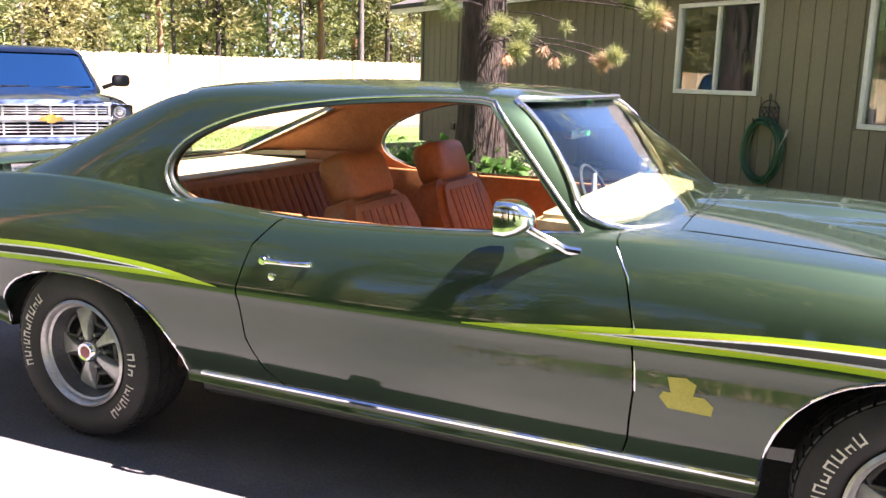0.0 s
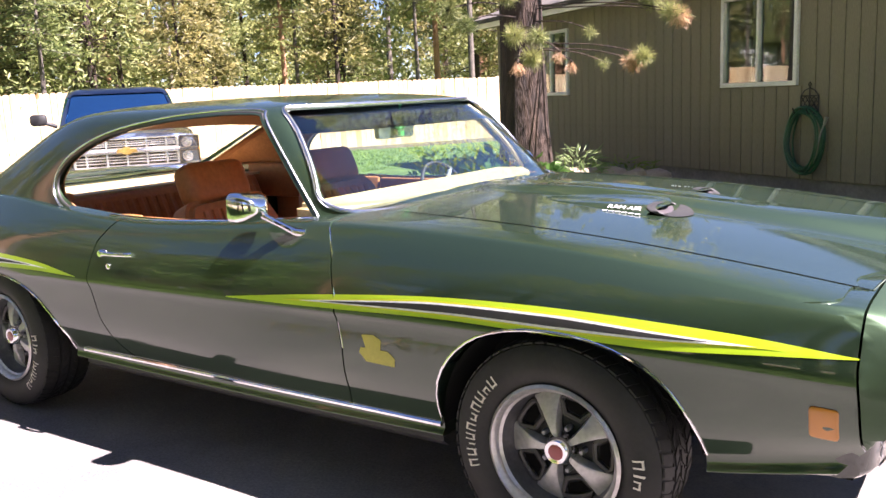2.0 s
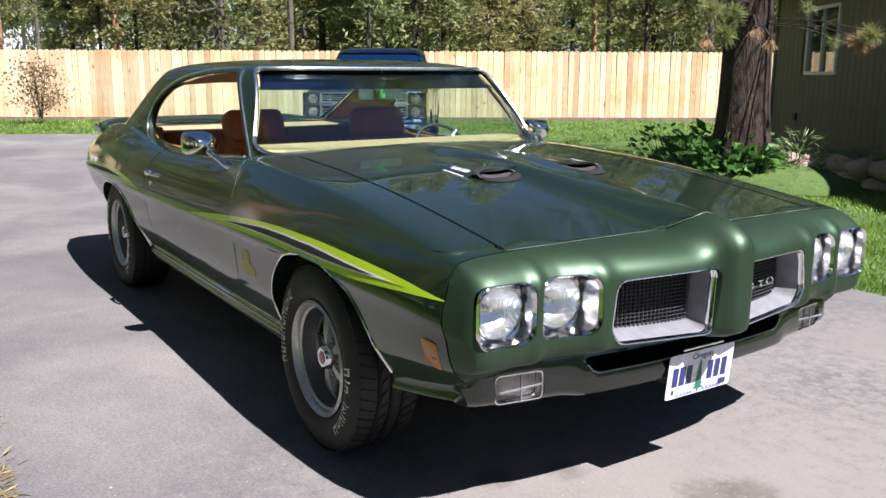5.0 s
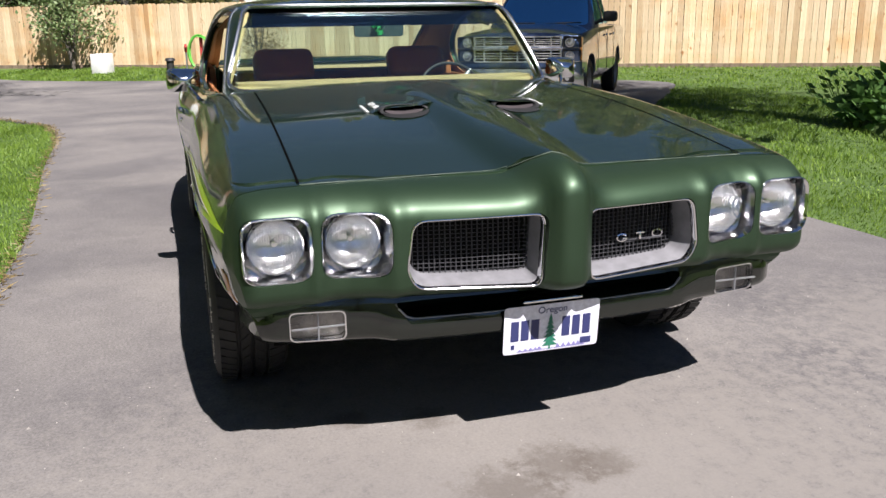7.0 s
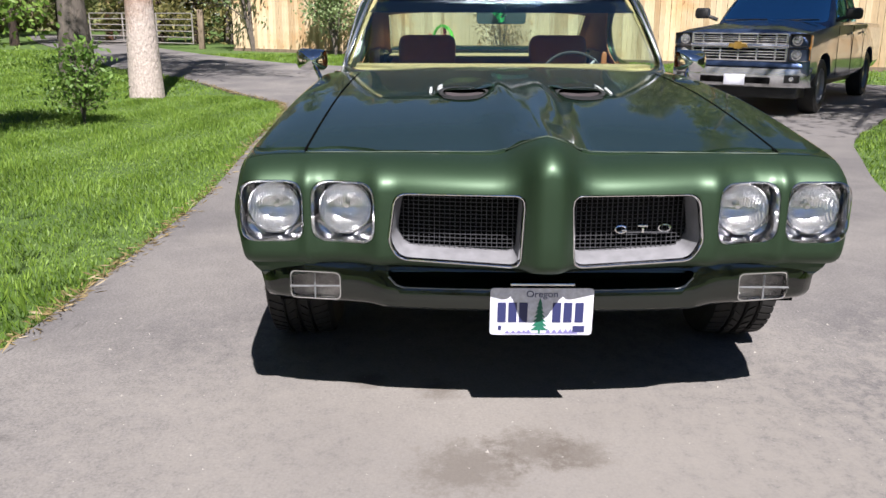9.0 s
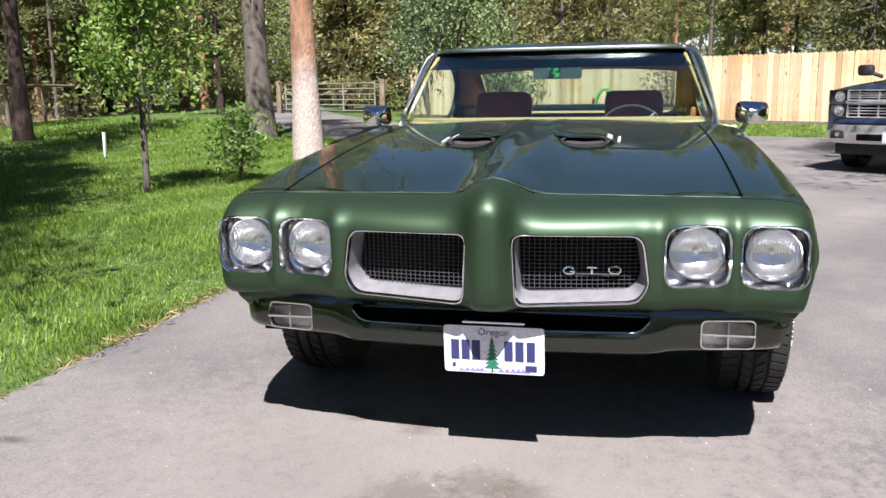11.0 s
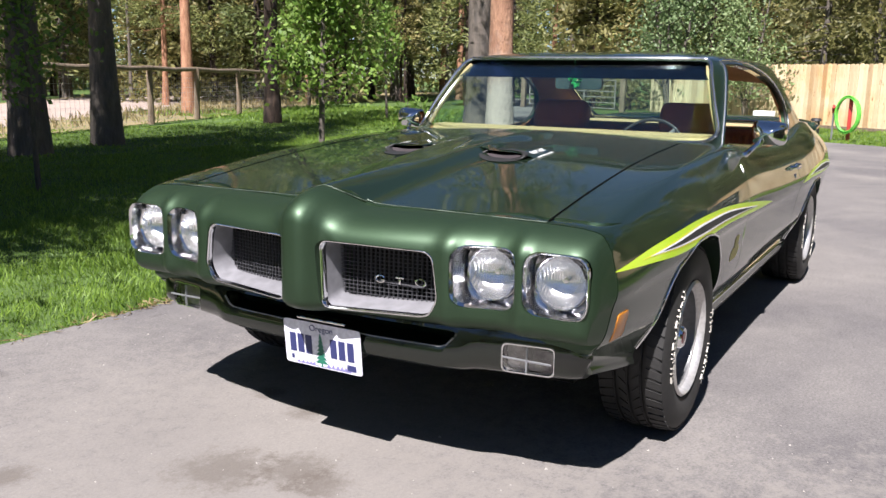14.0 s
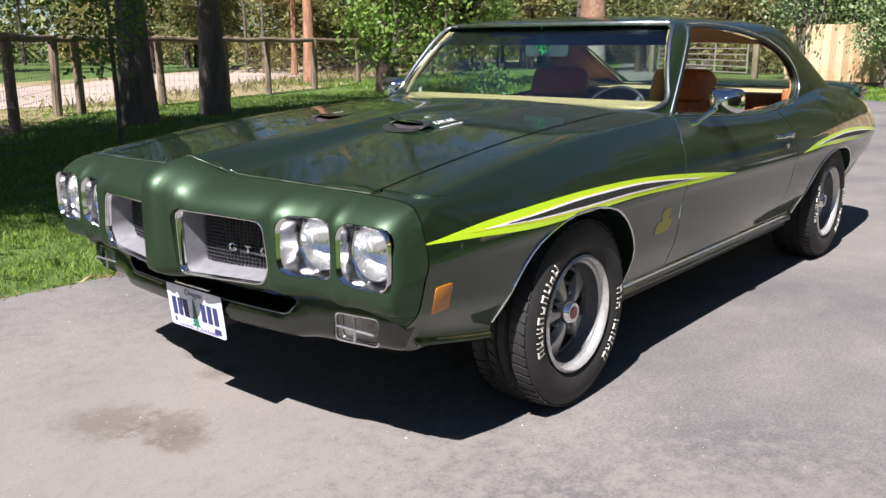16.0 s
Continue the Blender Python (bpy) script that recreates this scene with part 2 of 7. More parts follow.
# ---- coupe: body surface ----
YW = spline([(2.6, .86), (2.3, .90), (2.19, .925), (1.9, .955), (1.42, .972), (1.0, .972), (.6, .972), (0, .978), (-.6, .99), (-1.0, 1.0), (-1.42, 1.0), (-2.0, .975), (-2.4, .94), (-2.66, .88)])
ZW = spline([(2.6, .65), (2.3, .66), (2.19, .67), (1.42, .70), (.6, .70), (0, .69), (-.6, .69), (-1.42, .70), (-2.0, .70), (-2.66, .68)])
ZS = spline([(2.6, .76), (2.3, .815), (2.19, .832), (1.9, .872), (1.42, .925), (1.0, .95), (.6, .962), (0, .93), (-.5, .92), (-1.0, .955), (-1.42, .99), (-2.0, .975), (-2.4, .93), (-2.66, .88)])
YS = spline([(2.6, .84), (2.3, .868), (2.19, .876), (1.9, .872), (1.42, .862), (1.0, .858), (.6, .864), (0, .885), (-.5, .90), (-1.0, .89), (-1.42, .865), (-2.0, .83), (-2.4, .80), (-2.66, .75)])
YB = spline([(2.6, .80), (2.3, .82), (2.19, .845), (1.9, .87), (1.42, .885), (.6, .885), (-.6, .885), (-1.42, .90), (-2.0, .88), (-2.66, .80)])
ZB = spline([(2.6, .42), (2.3, .415), (2.19, .40), (1.9, .35), (1.42, .30), (.9, .285), (-.9, .285), (-1.42, .30), (-2.0, .38), (-2.66, .45)])
ZT = spline([(2.6, .80), (2.3, .838), (2.19, .853), (1.9, .897), (1.42, .953), (1.0, .985), (.62, 1.0), (0, .97), (-1.42, .985), (-1.9, .965), (-2.4, .945), (-2.66, .90)])


def side_profile(x):
    """The half section of the body at x, from the sill up over the shoulder to the centre line: (y, z)."""
    yw, zw, zs, ys, yb, zb, zt = (f(x) for f in (YW, ZW, ZS, YS, YB, ZB, ZT))
    keys = [(yb - .14, zb + .01), (yb - .01, zb + .005), (yb - .006, zb + .05), (yb + .60 * (yw - yb), zb + .46 * (zw - zb)), (yw - .012, zw - .055), (yw, zw), (yw - .25 * (yw - ys) - .004, zw + .5 * (zs - zw)), (ys + .012, zs - .022), (ys - .045, zs + .004), (ys * .72, zs + .55 * (zt - zs)), (ys * .38, zs + .88 * (zt - zs)), (0, zt)]
    return [(max(p.x, 0.0), p.y) for p in smooth_path([(a, b, 0) for a, b in keys], 5)]


RIDGE_W = spline([(.62, .125), (1.3, .122), (1.6, .116), (1.9, .108), (2.15, .094), (2.35, .078), (2.6, .065)])
RIDGE_H = spline([(.62, 0), (.8, .012), (1.1, .026), (1.6, .030), (2.0, .040), (2.25, .056), (2.6, .062)])


def hood_relief(x, y):
    """The raised middle of the hood, which narrows forwards into the beak, with its two creases."""
    if x < .62:
        return 0.0
    y = abs(y)
    w, h = RIDGE_W(x), RIDGE_H(x)
    edge = 1 / (1 + math.exp((y - w) / (.017 + .004 * (x < 1.9))))
    back = min(1.0, max(0.0, (2.1 - x) / .5))
    crest = math.exp(-((y - w + .03) / .045) ** 2) * back * min(1, h / .026)
    peak = math.exp(-((y / .035) ** 2)) * (1 - back)
    return h * edge + .009 * crest + .010 * peak


PROFILES = {}


def side_y(x, z):
    """How far out the body's side lies at x, z."""
    key = round(x, 3)
    if key not in PROFILES:
        prof = side_profile(x)
        top = max(range(len(prof)), key=lambda i: prof[i][1] if prof[i][0] > .6 else -1)
        pts = sorted((b, a) for a, b in prof[5 : top + 1])
        PROFILES[key] = np.array(pts).T
    zz, yy = PROFILES[key]
    return float(np.interp(z, zz, yy))


def body_loft(front=2.56):
    bm = bmesh.new()
    rows = []
    stations = [-2.66 + (1.9 + 2.66) * i / 88 for i in range(88)] + [1.9 + (front - 1.9) * i / 30 for i in range(31)]
    for x in stations:
        half = side_profile(x)
        k = next(i for i, p in enumerate(half) if p[0] < YS(x) - .06 and i > 20)
        ys, zs = [p[0] for p in half[k:]][::-1], [p[1] for p in half[k:]][::-1]
        half = half[:k] + [(half[k][0] * (1 - j / 36), float(np.interp(half[k][0] * (1 - j / 36), ys, zs))) for j in range(37)]
        lift = [b + hood_relief(x, a) * min(1, max(0, (.75 - a) / .1)) * (i > 20) for i, (a, b) in enumerate(half)]
        right = [Vector((x, -a, z)) for (a, b), z in zip(half, lift)]
        left = [Vector((x, a, z)) for (a, b), z in zip(half, lift)][-2::-1]
        rows.append(right + left)
    vs = skin(bm, rows, close=True)
    bm.faces.new(vs[0])
    bm.faces.new(vs[-1][::-1])
    bmesh.ops.recalc_face_normals(bm, faces=bm.faces)
    return bm


def front_x(y):
    """The plan line of the nose's face, with its swellings between the lamps."""
    y = abs(y)
    swell = .016 * math.exp(-(((y - .478) / .032) ** 2)) + .013 * math.exp(-(((y - .683) / .022) ** 2))
    return 2.325 + .10 * max(0, 1 - (y / .60) ** 2) + .055 * math.exp(-((y / .060) ** 4)) + swell


LOFT = BVHTree.FromBMesh(body_loft())


def nose_limit():
    """A solid whose front is the nose's face, rolled over at the top, the corners and the chin; all behind it is kept."""
    bm = bmesh.new()
    rows = []
    cols = [1.0 * (.55 * t + .45 * math.sin(math.pi * t / 2)) for t in (2 * k / 180 - 1 for k in range(181))]
    tops = []
    for y in cols:
        yy = min(abs(y), .835)
        tops.append(LOFT.ray_cast(Vector((front_x(yy) - .125, yy, 3)), Vector((0, 0, -1)))[0].z + .0025)
    rz, rs, depth, zc, rc = .090, .070, .175, .572, .056
    levels = [("low", .20), ("low", .40), ("low", .498)] + [("chin", a) for a in (90, 75, 60, 45, 30, 15)] + [("face", f) for f in (0, .25, .5, .75)]
    levels += [("top", a) for a in (0, 12, 24, 36, 47, 57, 66, 74, 81, 90)] + [("up", 0)]
    for kind, v in levels:
        row = []
        for y, top in zip(cols, tops):
            face = front_x(y)
            z = {"low": v, "chin": zc - rc * math.sin(radians(v)), "face": zc + (top - rz - zc) * v, "top": top - rz + rz * math.sin(radians(v)), "up": top + .25}[kind]
            side_w = .906 - .20 * max(0, z - .70)
            a, b, c = max(0, (z - top + rz) / rz), max(0, (abs(y) - side_w + rs) / rs), max(0, (zc - z) / rc)
            x = face - depth * (1 - math.sqrt(1 - min(1.0, a * a))) - .088 * (1 - math.sqrt(1 - min(1.0, b * b))) - max(0, abs(y) - side_w) * 2
            x -= (.085 + .075 * math.exp(-((y / .5) ** 4)) + .02 * max(0, abs(y) - .7)) * (1 - math.sqrt(max(0, 1 - min(1, c) ** 2)))
            if kind == "low":
                x = min(x, 2.236 - max(0, .498 - v) * .85)
            row.append(Vector((x, y, z)))
        rows.append(row)
    vs = skin(bm, rows)
    backs = [[bm.verts.new((-4, y, z)) for y in (cols[0], cols[-1])] for z in (rows[0][0].z, 1.4)]
    bm.faces.new(vs[0] + [backs[0][1], backs[0][0]])
    bm.faces.new(vs[-1] + [backs[1][1], backs[1][0]])
    for i in (0, -1):
        bm.faces.new([r[i] for r in vs] + [backs[1][i], backs[0][i]])
    bm.faces.new((backs[0][0], backs[0][1], backs[1][1], backs[1][0]))
    bmesh.ops.recalc_face_normals(bm, faces=bm.faces)
    return bm


def arch_outline(cx, a, b, z0, n=2.3, grow=0.0):
    pts = [(cx + (a + grow) * 1.04, -.1), (cx + (a + grow) * 1.03, z0 - .08)]
    for k in range(25):
        t = math.pi * k / 24
        c, s = math.cos(t), math.sin(t)
        pts.append((cx + (a + grow) * math.copysign(abs(c) ** (2 / n), c), z0 + (b + grow) * abs(s) ** (2 / n)))
    return pts + [(cx - (a + grow) * 1.03, z0 - .08), (cx - (a + grow) * 1.04, -.1)]


FRONT_ARCH, REAR_ARCH = (1.428, .415, .367, .34), (-1.42, .455, .325, .33)
DOOR = [(0.535, 1.1), (0.56, 0.97), (0.615, 0.87), (0.65, 0.74), (0.66, 0.56), (0.645, 0.4), (0.63, 0.345), (-0.54, 0.345), (-0.595, 0.4), (-0.645, 0.52), (-0.66, 0.7), (-0.62, 0.84), (-0.54, 0.935), (-0.5, 1.1)]
HOOD = [(.72, -.672), (2.195, -.702), (2.212, -.45), (2.225, -.14), (2.24, -.11), (2.285, -.06), (2.300, -.03), (2.303, 0), (2.300, .03), (2.285, .06), (2.24, .11), (2.225, .14), (2.212, .45), (2.195, .702), (.72, .672)]


def grown(outline, d):
    """The outline moved outwards by d."""
    n, c = len(outline), []
    area = sum(outline[i][0] * outline[(i + 1) % n][1] - outline[(i + 1) % n][0] * outline[i][1] for i in range(n))
    for i in range(n):
        p, q, r = (Vector(outline[j % n]) for j in (i - 1, i, i + 1))
        t = ((q - p).normalized() + (r - q).normalized()).normalized()
        nn = Vector((t.y, -t.x)) * (1 if area > 0 else -1)
        c.append(tuple(q + nn * d))
    return c


car = thing("coupe", "dark green two-door muscle car with lime stripes and open windows", "car")
shell = carve(body_loft(), nose_limit(), "INTERSECT")
for arch in (FRONT_ARCH, REAR_ARCH):
    for lo, hi in ((.62, 1.3), (-1.3, -.62)):
        shell = carve(shell, prism(arch_outline(*arch), lo, hi, "y"))
# engine bay, cabin, boot floor and underside are hollow
cabin = prism(rounded([(.60, -.40), (.60, .40), (.44, .80), (.30, .82), (-1.30, .82), (-1.60, .72), (-1.92, .69), (-1.92, -.69), (-1.60, -.72), (-1.30, -.82), (.30, -.82), (.44, -.80)], .05), .33, 1.4, "z")
shell = carve(shell, cabin)
# pockets behind the lamps and grilles
LAMPS = [(.579, .687, .080), (.787, .687, .080)]
GRILLE = [(.062, .757, .03), (.432, .753, .045), (.452, .61, .07), (.425, .556, .06), (.072, .545, .03)]
for side in (-1, 1):
    for ly, lz, lr in LAMPS:
        hole = prism(rounded([(side * ly + a * .094, lz + b * .091) for a, b in ((-1, -1), (1, -1), (1, 1), (-1, 1))], .052), 2.20, 2.7, "x")
        shell = carve(shell, hole)
    hole = prism(rounded([(side * a, b, r) for a, b, r in GRILLE], .04), 2.22, 2.7, "x")
    shell = carve(shell, hole)
hood_bm = carve(shell.copy(), prism(HOOD, .76, 1.3, "z"), "INTERSECT")
shell = carve(shell, prism(grown(HOOD, .006), .74, 1.3, "z"))
shell = carve(shell, prism([(.9, -.62), (2.15, -.60), (2.15, .60), (.9, .62)], .56, .9, "z"))
doors = {}
for side in (-1, 1):
    lo, hi = sorted((side * .70, side * 1.3))
    doors[side] = carve(shell.copy(), prism(DOOR, lo, hi, "y"), "INTERSECT")
    shell = carve(shell, prism(grown(DOOR, .006), lo, hi, "y"))
nose_cut = [(2.215, 1.2), (2.212, .86), (2.205, .70), (2.215, .50), (2.24, .40), (2.9, .40), (2.9, 1.2)]
nose_bm = carve(shell.copy(), prism(nose_cut, -1.3, 1.3, "y"), "INTERSECT")
shell = carve(shell, prism(grown(nose_cut, .006), -1.3, 1.3, "y"))
body = part("body", shell, GREEN, car)
part("hood", hood_bm, GREEN, car)
bm = bmesh.new()
lip = smooth_path([(a, b, 0) for a, b in HOOD[1:-1]], 4)
tube(bm, [Vector((p.x + .004, p.y, LOFT.ray_cast(Vector((p.x + .004, p.y, 3)), Vector((0, 0, -1)))[0].z - .0008)) for p in lip], .0014, 6)
part("nose_edge", bm, EDGE_GREEN, car, "light worn edge of the nose panel")
# A black ribbon laid over each hood gap imitates the shade inside it.
for side in (-1, 1):
    bm = bmesh.new()
    rows = []
    for x in np.linspace(.735, 2.19, 50):
        y = side * (.672 + .03 * (x - .72) / 1.475 + .003)
        z = [LOFT.ray_cast(Vector((x, y + d, 3)), Vector((0, 0, -1)))[0].z for d in (-.0038, .0038)]
        rows.append([Vector((x, y - .0038, z[0] + .001)), Vector((x, y, sum(z) / 2 + .0005)), Vector((x, y + .0038, z[1] + .001))])
    skin(bm, rows)
    part("hood_seam", bm, GAP_SHADE, car, "black ribbon imitating the shade in the gap between hood and fender")
part("front_bumper", nose_bm, NOSE_GREEN, car, "satin green moulded nose")
for side in (-1, 1):
    doors[side] = part("door", doors[side], GREEN, car)





# ---- coupe: roof and glass ----
def cabin_rings(d=0.0):
    """Closed rings of the upper body, from the belt up to the roof's middle; d: moved inwards."""
    #        height, front, rear, half width, corner
    levels = [(.86, .84, -2.46, .865, 6.5), (.92, .80, -2.28, .858, 6.5), (1.0, .715, -2.01, .835, 6.5), (1.108, .58, -1.75, .808, 6.5), (1.218, .435, -1.50, .775, 6.5), (1.29, .335, -1.33, .748, 6.5), (1.328, .28, -1.23, .725, 6), (1.351, .23, -1.14, .69, 5), (1.370, .13, -1.00, .61, 4), (1.386, -.05, -.78, .42, 3), (1.392, -.3, -.55, .16, 2.5)]
    rows = []
    for z, xf, xr, w, n in levels:
        xf, xr, w = xf - d * 1.3, xr + d * 1.3, w - d
        z = z - (d if z > 1.25 else 0)
        xc, a = (xf + xr) / 2, (xf - xr) / 2
        row = []
        for k in range(96):
            t = 2 * math.pi * (k + .5) / 96
            c, s = math.cos(t), math.sin(t)
            k2 = abs(s) ** (2 / n)
            wrap = min(1, max(0, c * 2.2)) * (.12 - .10 * max(0, min(1, (z - .95) / .34))) * k2 * k2
            row.append(Vector((xc + a * math.copysign(abs(c) ** (2 / n), c) - wrap, w * math.copysign(k2, s), z)))
        rows.append(row)
    cols = list(zip(*rows))
    dense = [smooth_path(c, 3) for c in cols]
    return [list(r) for r in zip(*dense)]


def cabin_solid(d=0.0):
    bm = bmesh.new()
    vs = skin(bm, cabin_rings(d), close=True)
    bm.faces.new(vs[0][::-1])
    bm.faces.new(vs[-1])
    bmesh.ops.recalc_face_normals(bm, faces=bm.faces)
    return bm


SIDE_TOP = [tuple(p[:2]) for p in smooth_path([(.455, .93, 0), (.420, .973, 0), (.270, 1.145, 0), (.130, 1.298, 0), (.100, 1.320, 0), (.03, 1.326, 0), (-.12, 1.325, 0), (-.42, 1.305, 0), (-.75, 1.253, 0), (-.98, 1.167, 0), (-1.07, 1.075, 0), (-1.05, 1.0, 0), (-.95, .950, 0), (-.80, .920, 0), (-.62, .905, 0)], 4)]
SIDE_OPEN = SIDE_TOP + [(-.62, .80), (.455, .80)]
SCREEN = rounded([(-.775, .978, .05), (.775, .978, .05), (.645, 1.333, .05), (-.645, 1.333, .05)], .05)
BEHIND = [(-1.10, 1.50), (-1.10, 1.322), (-1.89, .965), (-1.98, .965), (-2.30, 1.02), (-2.8, 1.10), (-2.8, 1.5)]
roof_bm = carve(cabin_solid(), cabin_solid(.035))
roof_bm = carve(roof_bm, prism(SIDE_OPEN, -1.2, 1.2, "y"))
roof_bm = carve(roof_bm, prism(SCREEN, -.1, 1.2, "x"))
roof_bm = carve(roof_bm, prism(BEHIND, -.690, .690, "y"))
roof_bm = carve(roof_bm, prism([(-3, -2), (3, -2), (3, 2), (-3, 2)], .5, .885, "z"))
roof = part("roof", roof_bm, GREEN, car)
pane = carve(carve(cabin_solid(.010), cabin_solid(.014)), prism(grown(SCREEN, .012), -.1, 1.2, "x"), "INTERSECT")
windshield = part("windshield", pane, GLASS, car)
windshield.visible_shadow = False
# Tint band carried lower, so its colour also imitates the dark headliner behind.
pane = carve(carve(carve(cabin_solid(.015), cabin_solid(.017)), prism(grown(SCREEN, .01), -.1, 1.2, "x"), "INTERSECT"), prism([(-3, -2), (3, -2), (3, 2), (-3, 2)], .5, 1.245, "z"))
band_glass = part("tint_shade_band", pane, thin_glass("blue_tint_shade_band", (0.15, 0.21, 0.42), 0.05), windshield, "dark blue band along the top, tint and painted shade of the headliner")
band_glass.visible_shadow = False
# the rear window stands steeper than the roof's flanks, between them
GLASS_TOP, GLASS_LOW = Vector((-1.09, 0, 1.313)), Vector((-1.89, 0, .972))


def on_glass(t, y, out=0.0):
    p = GLASS_TOP.lerp(GLASS_LOW, t)
    n = Vector((GLASS_LOW.z - GLASS_TOP.z, 0, GLASS_TOP.x - GLASS_LOW.x)).normalized()
    bulge = -.05 * (1 - (y / .70) ** 2)
    return Vector((p.x + bulge * (1 - .3 * t), y, p.z)) + n * out


bm = bmesh.new()
for off in (0,):
    skin(bm, [[on_glass(t, y * (.655 + .030 * t), off) for y in np.linspace(-1, 1, 17)] for t in np.linspace(0, 1, 7)])
rear_window = part("rear_window", bm, REAR_GLASS, car)
rear_window.visible_shadow = False
# ---- coupe: wheels ----
RED = plain("red_enamel", (0.28, 0.03, 0.03), 0.3, coat=0.5)
AMBER = plain("amber_lens", (0.46, 0.17, 0.015), 0.3, coat=0.3)
LETTER = surface("raised_white_letters", (0.62, 0.58, 0.5), (0.74, 0.7, 0.62), 30, 0.7)
SPOKE_METAL = surface("argent_spokes", (0.40, 0.395, 0.385), (0.50, 0.495, 0.48), 7, 0.36, metal=0.5)
BARREL = surface("grey_rim_barrel", (0.10, 0.10, 0.105), (0.15, 0.15, 0.155), 7, 0.4, metal=0.5)
RIM_METAL = surface("argent_wheel_paint", (0.50, 0.485, 0.47), (0.60, 0.585, 0.57), 7, 0.30, metal=0.6)
WELL_BLACK = surface("black_underseal", (0.006, 0.006, 0.006), (0.014, 0.013, 0.012), 12, 0.9)
SLOT_GREY = surface("charcoal_slot_rim", (0.055, 0.052, 0.05), (0.085, 0.08, 0.076), 10, 0.45)
WELL = surface("dark_slot", (0.02, 0.02, 0.022), (0.03, 0.03, 0.03), 10, 0.6)


def wheel(x, side, y=.828):
    w = thing("wheel", "", "")
    w.parent, w.matrix_basis = car, pose(x, side * y, .338, 0, 0, 0 if side > 0 else 180)
    bm = bmesh.new()
    lathe(bm, [(.195, -.10), (.235, -.122), (.30, -.122), (.322, -.108), (.332, -.085), (.332, -.052), (.324, -.050), (.324, -.042), (.332, -.040), (.333, -.006), (.324, -.004), (.324, .004), (.333, .006), (.332, .040), (.324, .042), (.324, .050), (.332, .052), (.332, .085), (.322, .108), (.305, .119), (.27, .127), (.24, .124), (.215, .110), (.205, .10), (.195, .09), (.195, -.10)], 72)
    tyre = part("tyre", bm, TYRE, w, sharp=25)
    bm = bmesh.new()
    for row, (lo, hi, n, skew) in enumerate(((-.108, -.056, 54, .4), (-.036, -.01, 46, -.5), (.01, .036, 46, .5), (.056, .108, 54, -.4))):
        for k in range(n):
            a = 2 * math.pi * k / n
            shoulder = row in (0, 3)
            vs = []
            for hgt in (0, 1):
                for da, yy in ((-.36, lo), (.36, lo), (.36, hi), (-.36, hi)):
                    ang = a + (da + skew * (yy - lo) / (hi - lo)) * 2 * math.pi / n
                    outer = abs(yy) > .1
                    r = (.326 if outer else .331) + hgt * (.005 if outer else .0065)
                    vs.append(bm.verts.new((r * math.cos(ang), yy, r * math.sin(ang))))
            for q in ((4, 5, 6, 7), (0, 1, 5, 4), (1, 2, 6, 5), (2, 3, 7, 6), (3, 0, 4, 7)):
                bm.faces.new([vs[i] for i in q])
    part("tread", bm, TYRE, tyre)
    # two arcs of raised lettering, as plain bars
    for start, widths in ((math.radians(232), (.8, .7, .7, .25, .7, .25, 0, .8, .4, .8)), (math.radians(49), (.75, .65, .8, .75, .75, .7, .6, .25, .7, .7))):
        a = start
        bm = bmesh.new()
        for j, wd in enumerate(widths):
            low, high = (.2500, .2830) if j % 3 != 1 else (.2510, .2730)
            for lo, hi in ((0, .2), (.8, 1)) if wd > .5 else ((0, .55),) if wd else ():
                rows = []
                for t in (lo, hi):
                    ang = a - t * wd * .118
                    rows.append([Vector((r * math.cos(ang), h, r * math.sin(ang))) for r, h in ((low, .122), (low + .001, .1292), (.268, .1296), (high - .001, .1288), (high, .12))])
                skin(bm, rows)
            if wd > .5:
                rows = []
                for t in (.2, .8):
                    ang = a - t * wd * .118
                    r0 = high - .007 if j % 2 else low + .002
                    rows.append([Vector((r * math.cos(ang), h, r * math.sin(ang))) for r, h in ((r0, .122), (r0 + .0005, .1290), (r0 + .0055, .1290), (r0 + .006, .12))])
                skin(bm, rows)
            a -= (wd or .6) * .130 + .034
        tagged(part("raised_lettering", bm, LETTER, tyre, "raised white lettering drawn as bars"), kind="stuff")
    bm = bmesh.new()
    lathe(bm, [(.198, -.09), (.200, .098), (.209, .113), (.200, .120), (.190, .110), (.187, .095), (.179, .088)], 72)
    rim = part("rim", bm, RIM_METAL, w)
    bm = bmesh.new()
    lathe(bm, [(.180, .088), (.177, .070), (.172, .045), (.160, .022), (.158, -.08)], 72)
    part("rim_barrel", bm, BARREL, w)
    bm = bmesh.new()
    lathe(bm, [(.168, .012), (.10, .026), (.0, .03)], 40)
    part("wheel_disc", bm, WELL, w)
    for k in range(5):
        a = 2 * math.pi * k / 5
        u, v = Vector((math.cos(a), 0, math.sin(a))), Vector((-math.sin(a), 0, math.cos(a)))
        bm = bmesh.new()
        rows = []
        for r, half, h in ((.035, .009, .066), (.06, .012, .067), (.085, .017, .064), (.11, .024, .057), (.14, .036, .046), (.172, .050, .034)):
            up = Vector((0, 1, 0))
            rows.append([u * r + v * q * half + up * (h + dh) for q, dh in ((-1.3, -.03), (-1, -.002), (-.8, .001), (-.2, .001), (.2, .001), (.8, .001), (1, -.002), (1.3, -.03))])
        skin(bm, rows)
        spoke = part("spoke", bm, SPOKE_METAL, w)
        # raised dark surround of each slot
        b = a + math.pi / 5
        u2, v2 = Vector((math.cos(b), 0, math.sin(b))), Vector((-math.sin(b), 0, math.cos(b)))
        bm = bmesh.new()
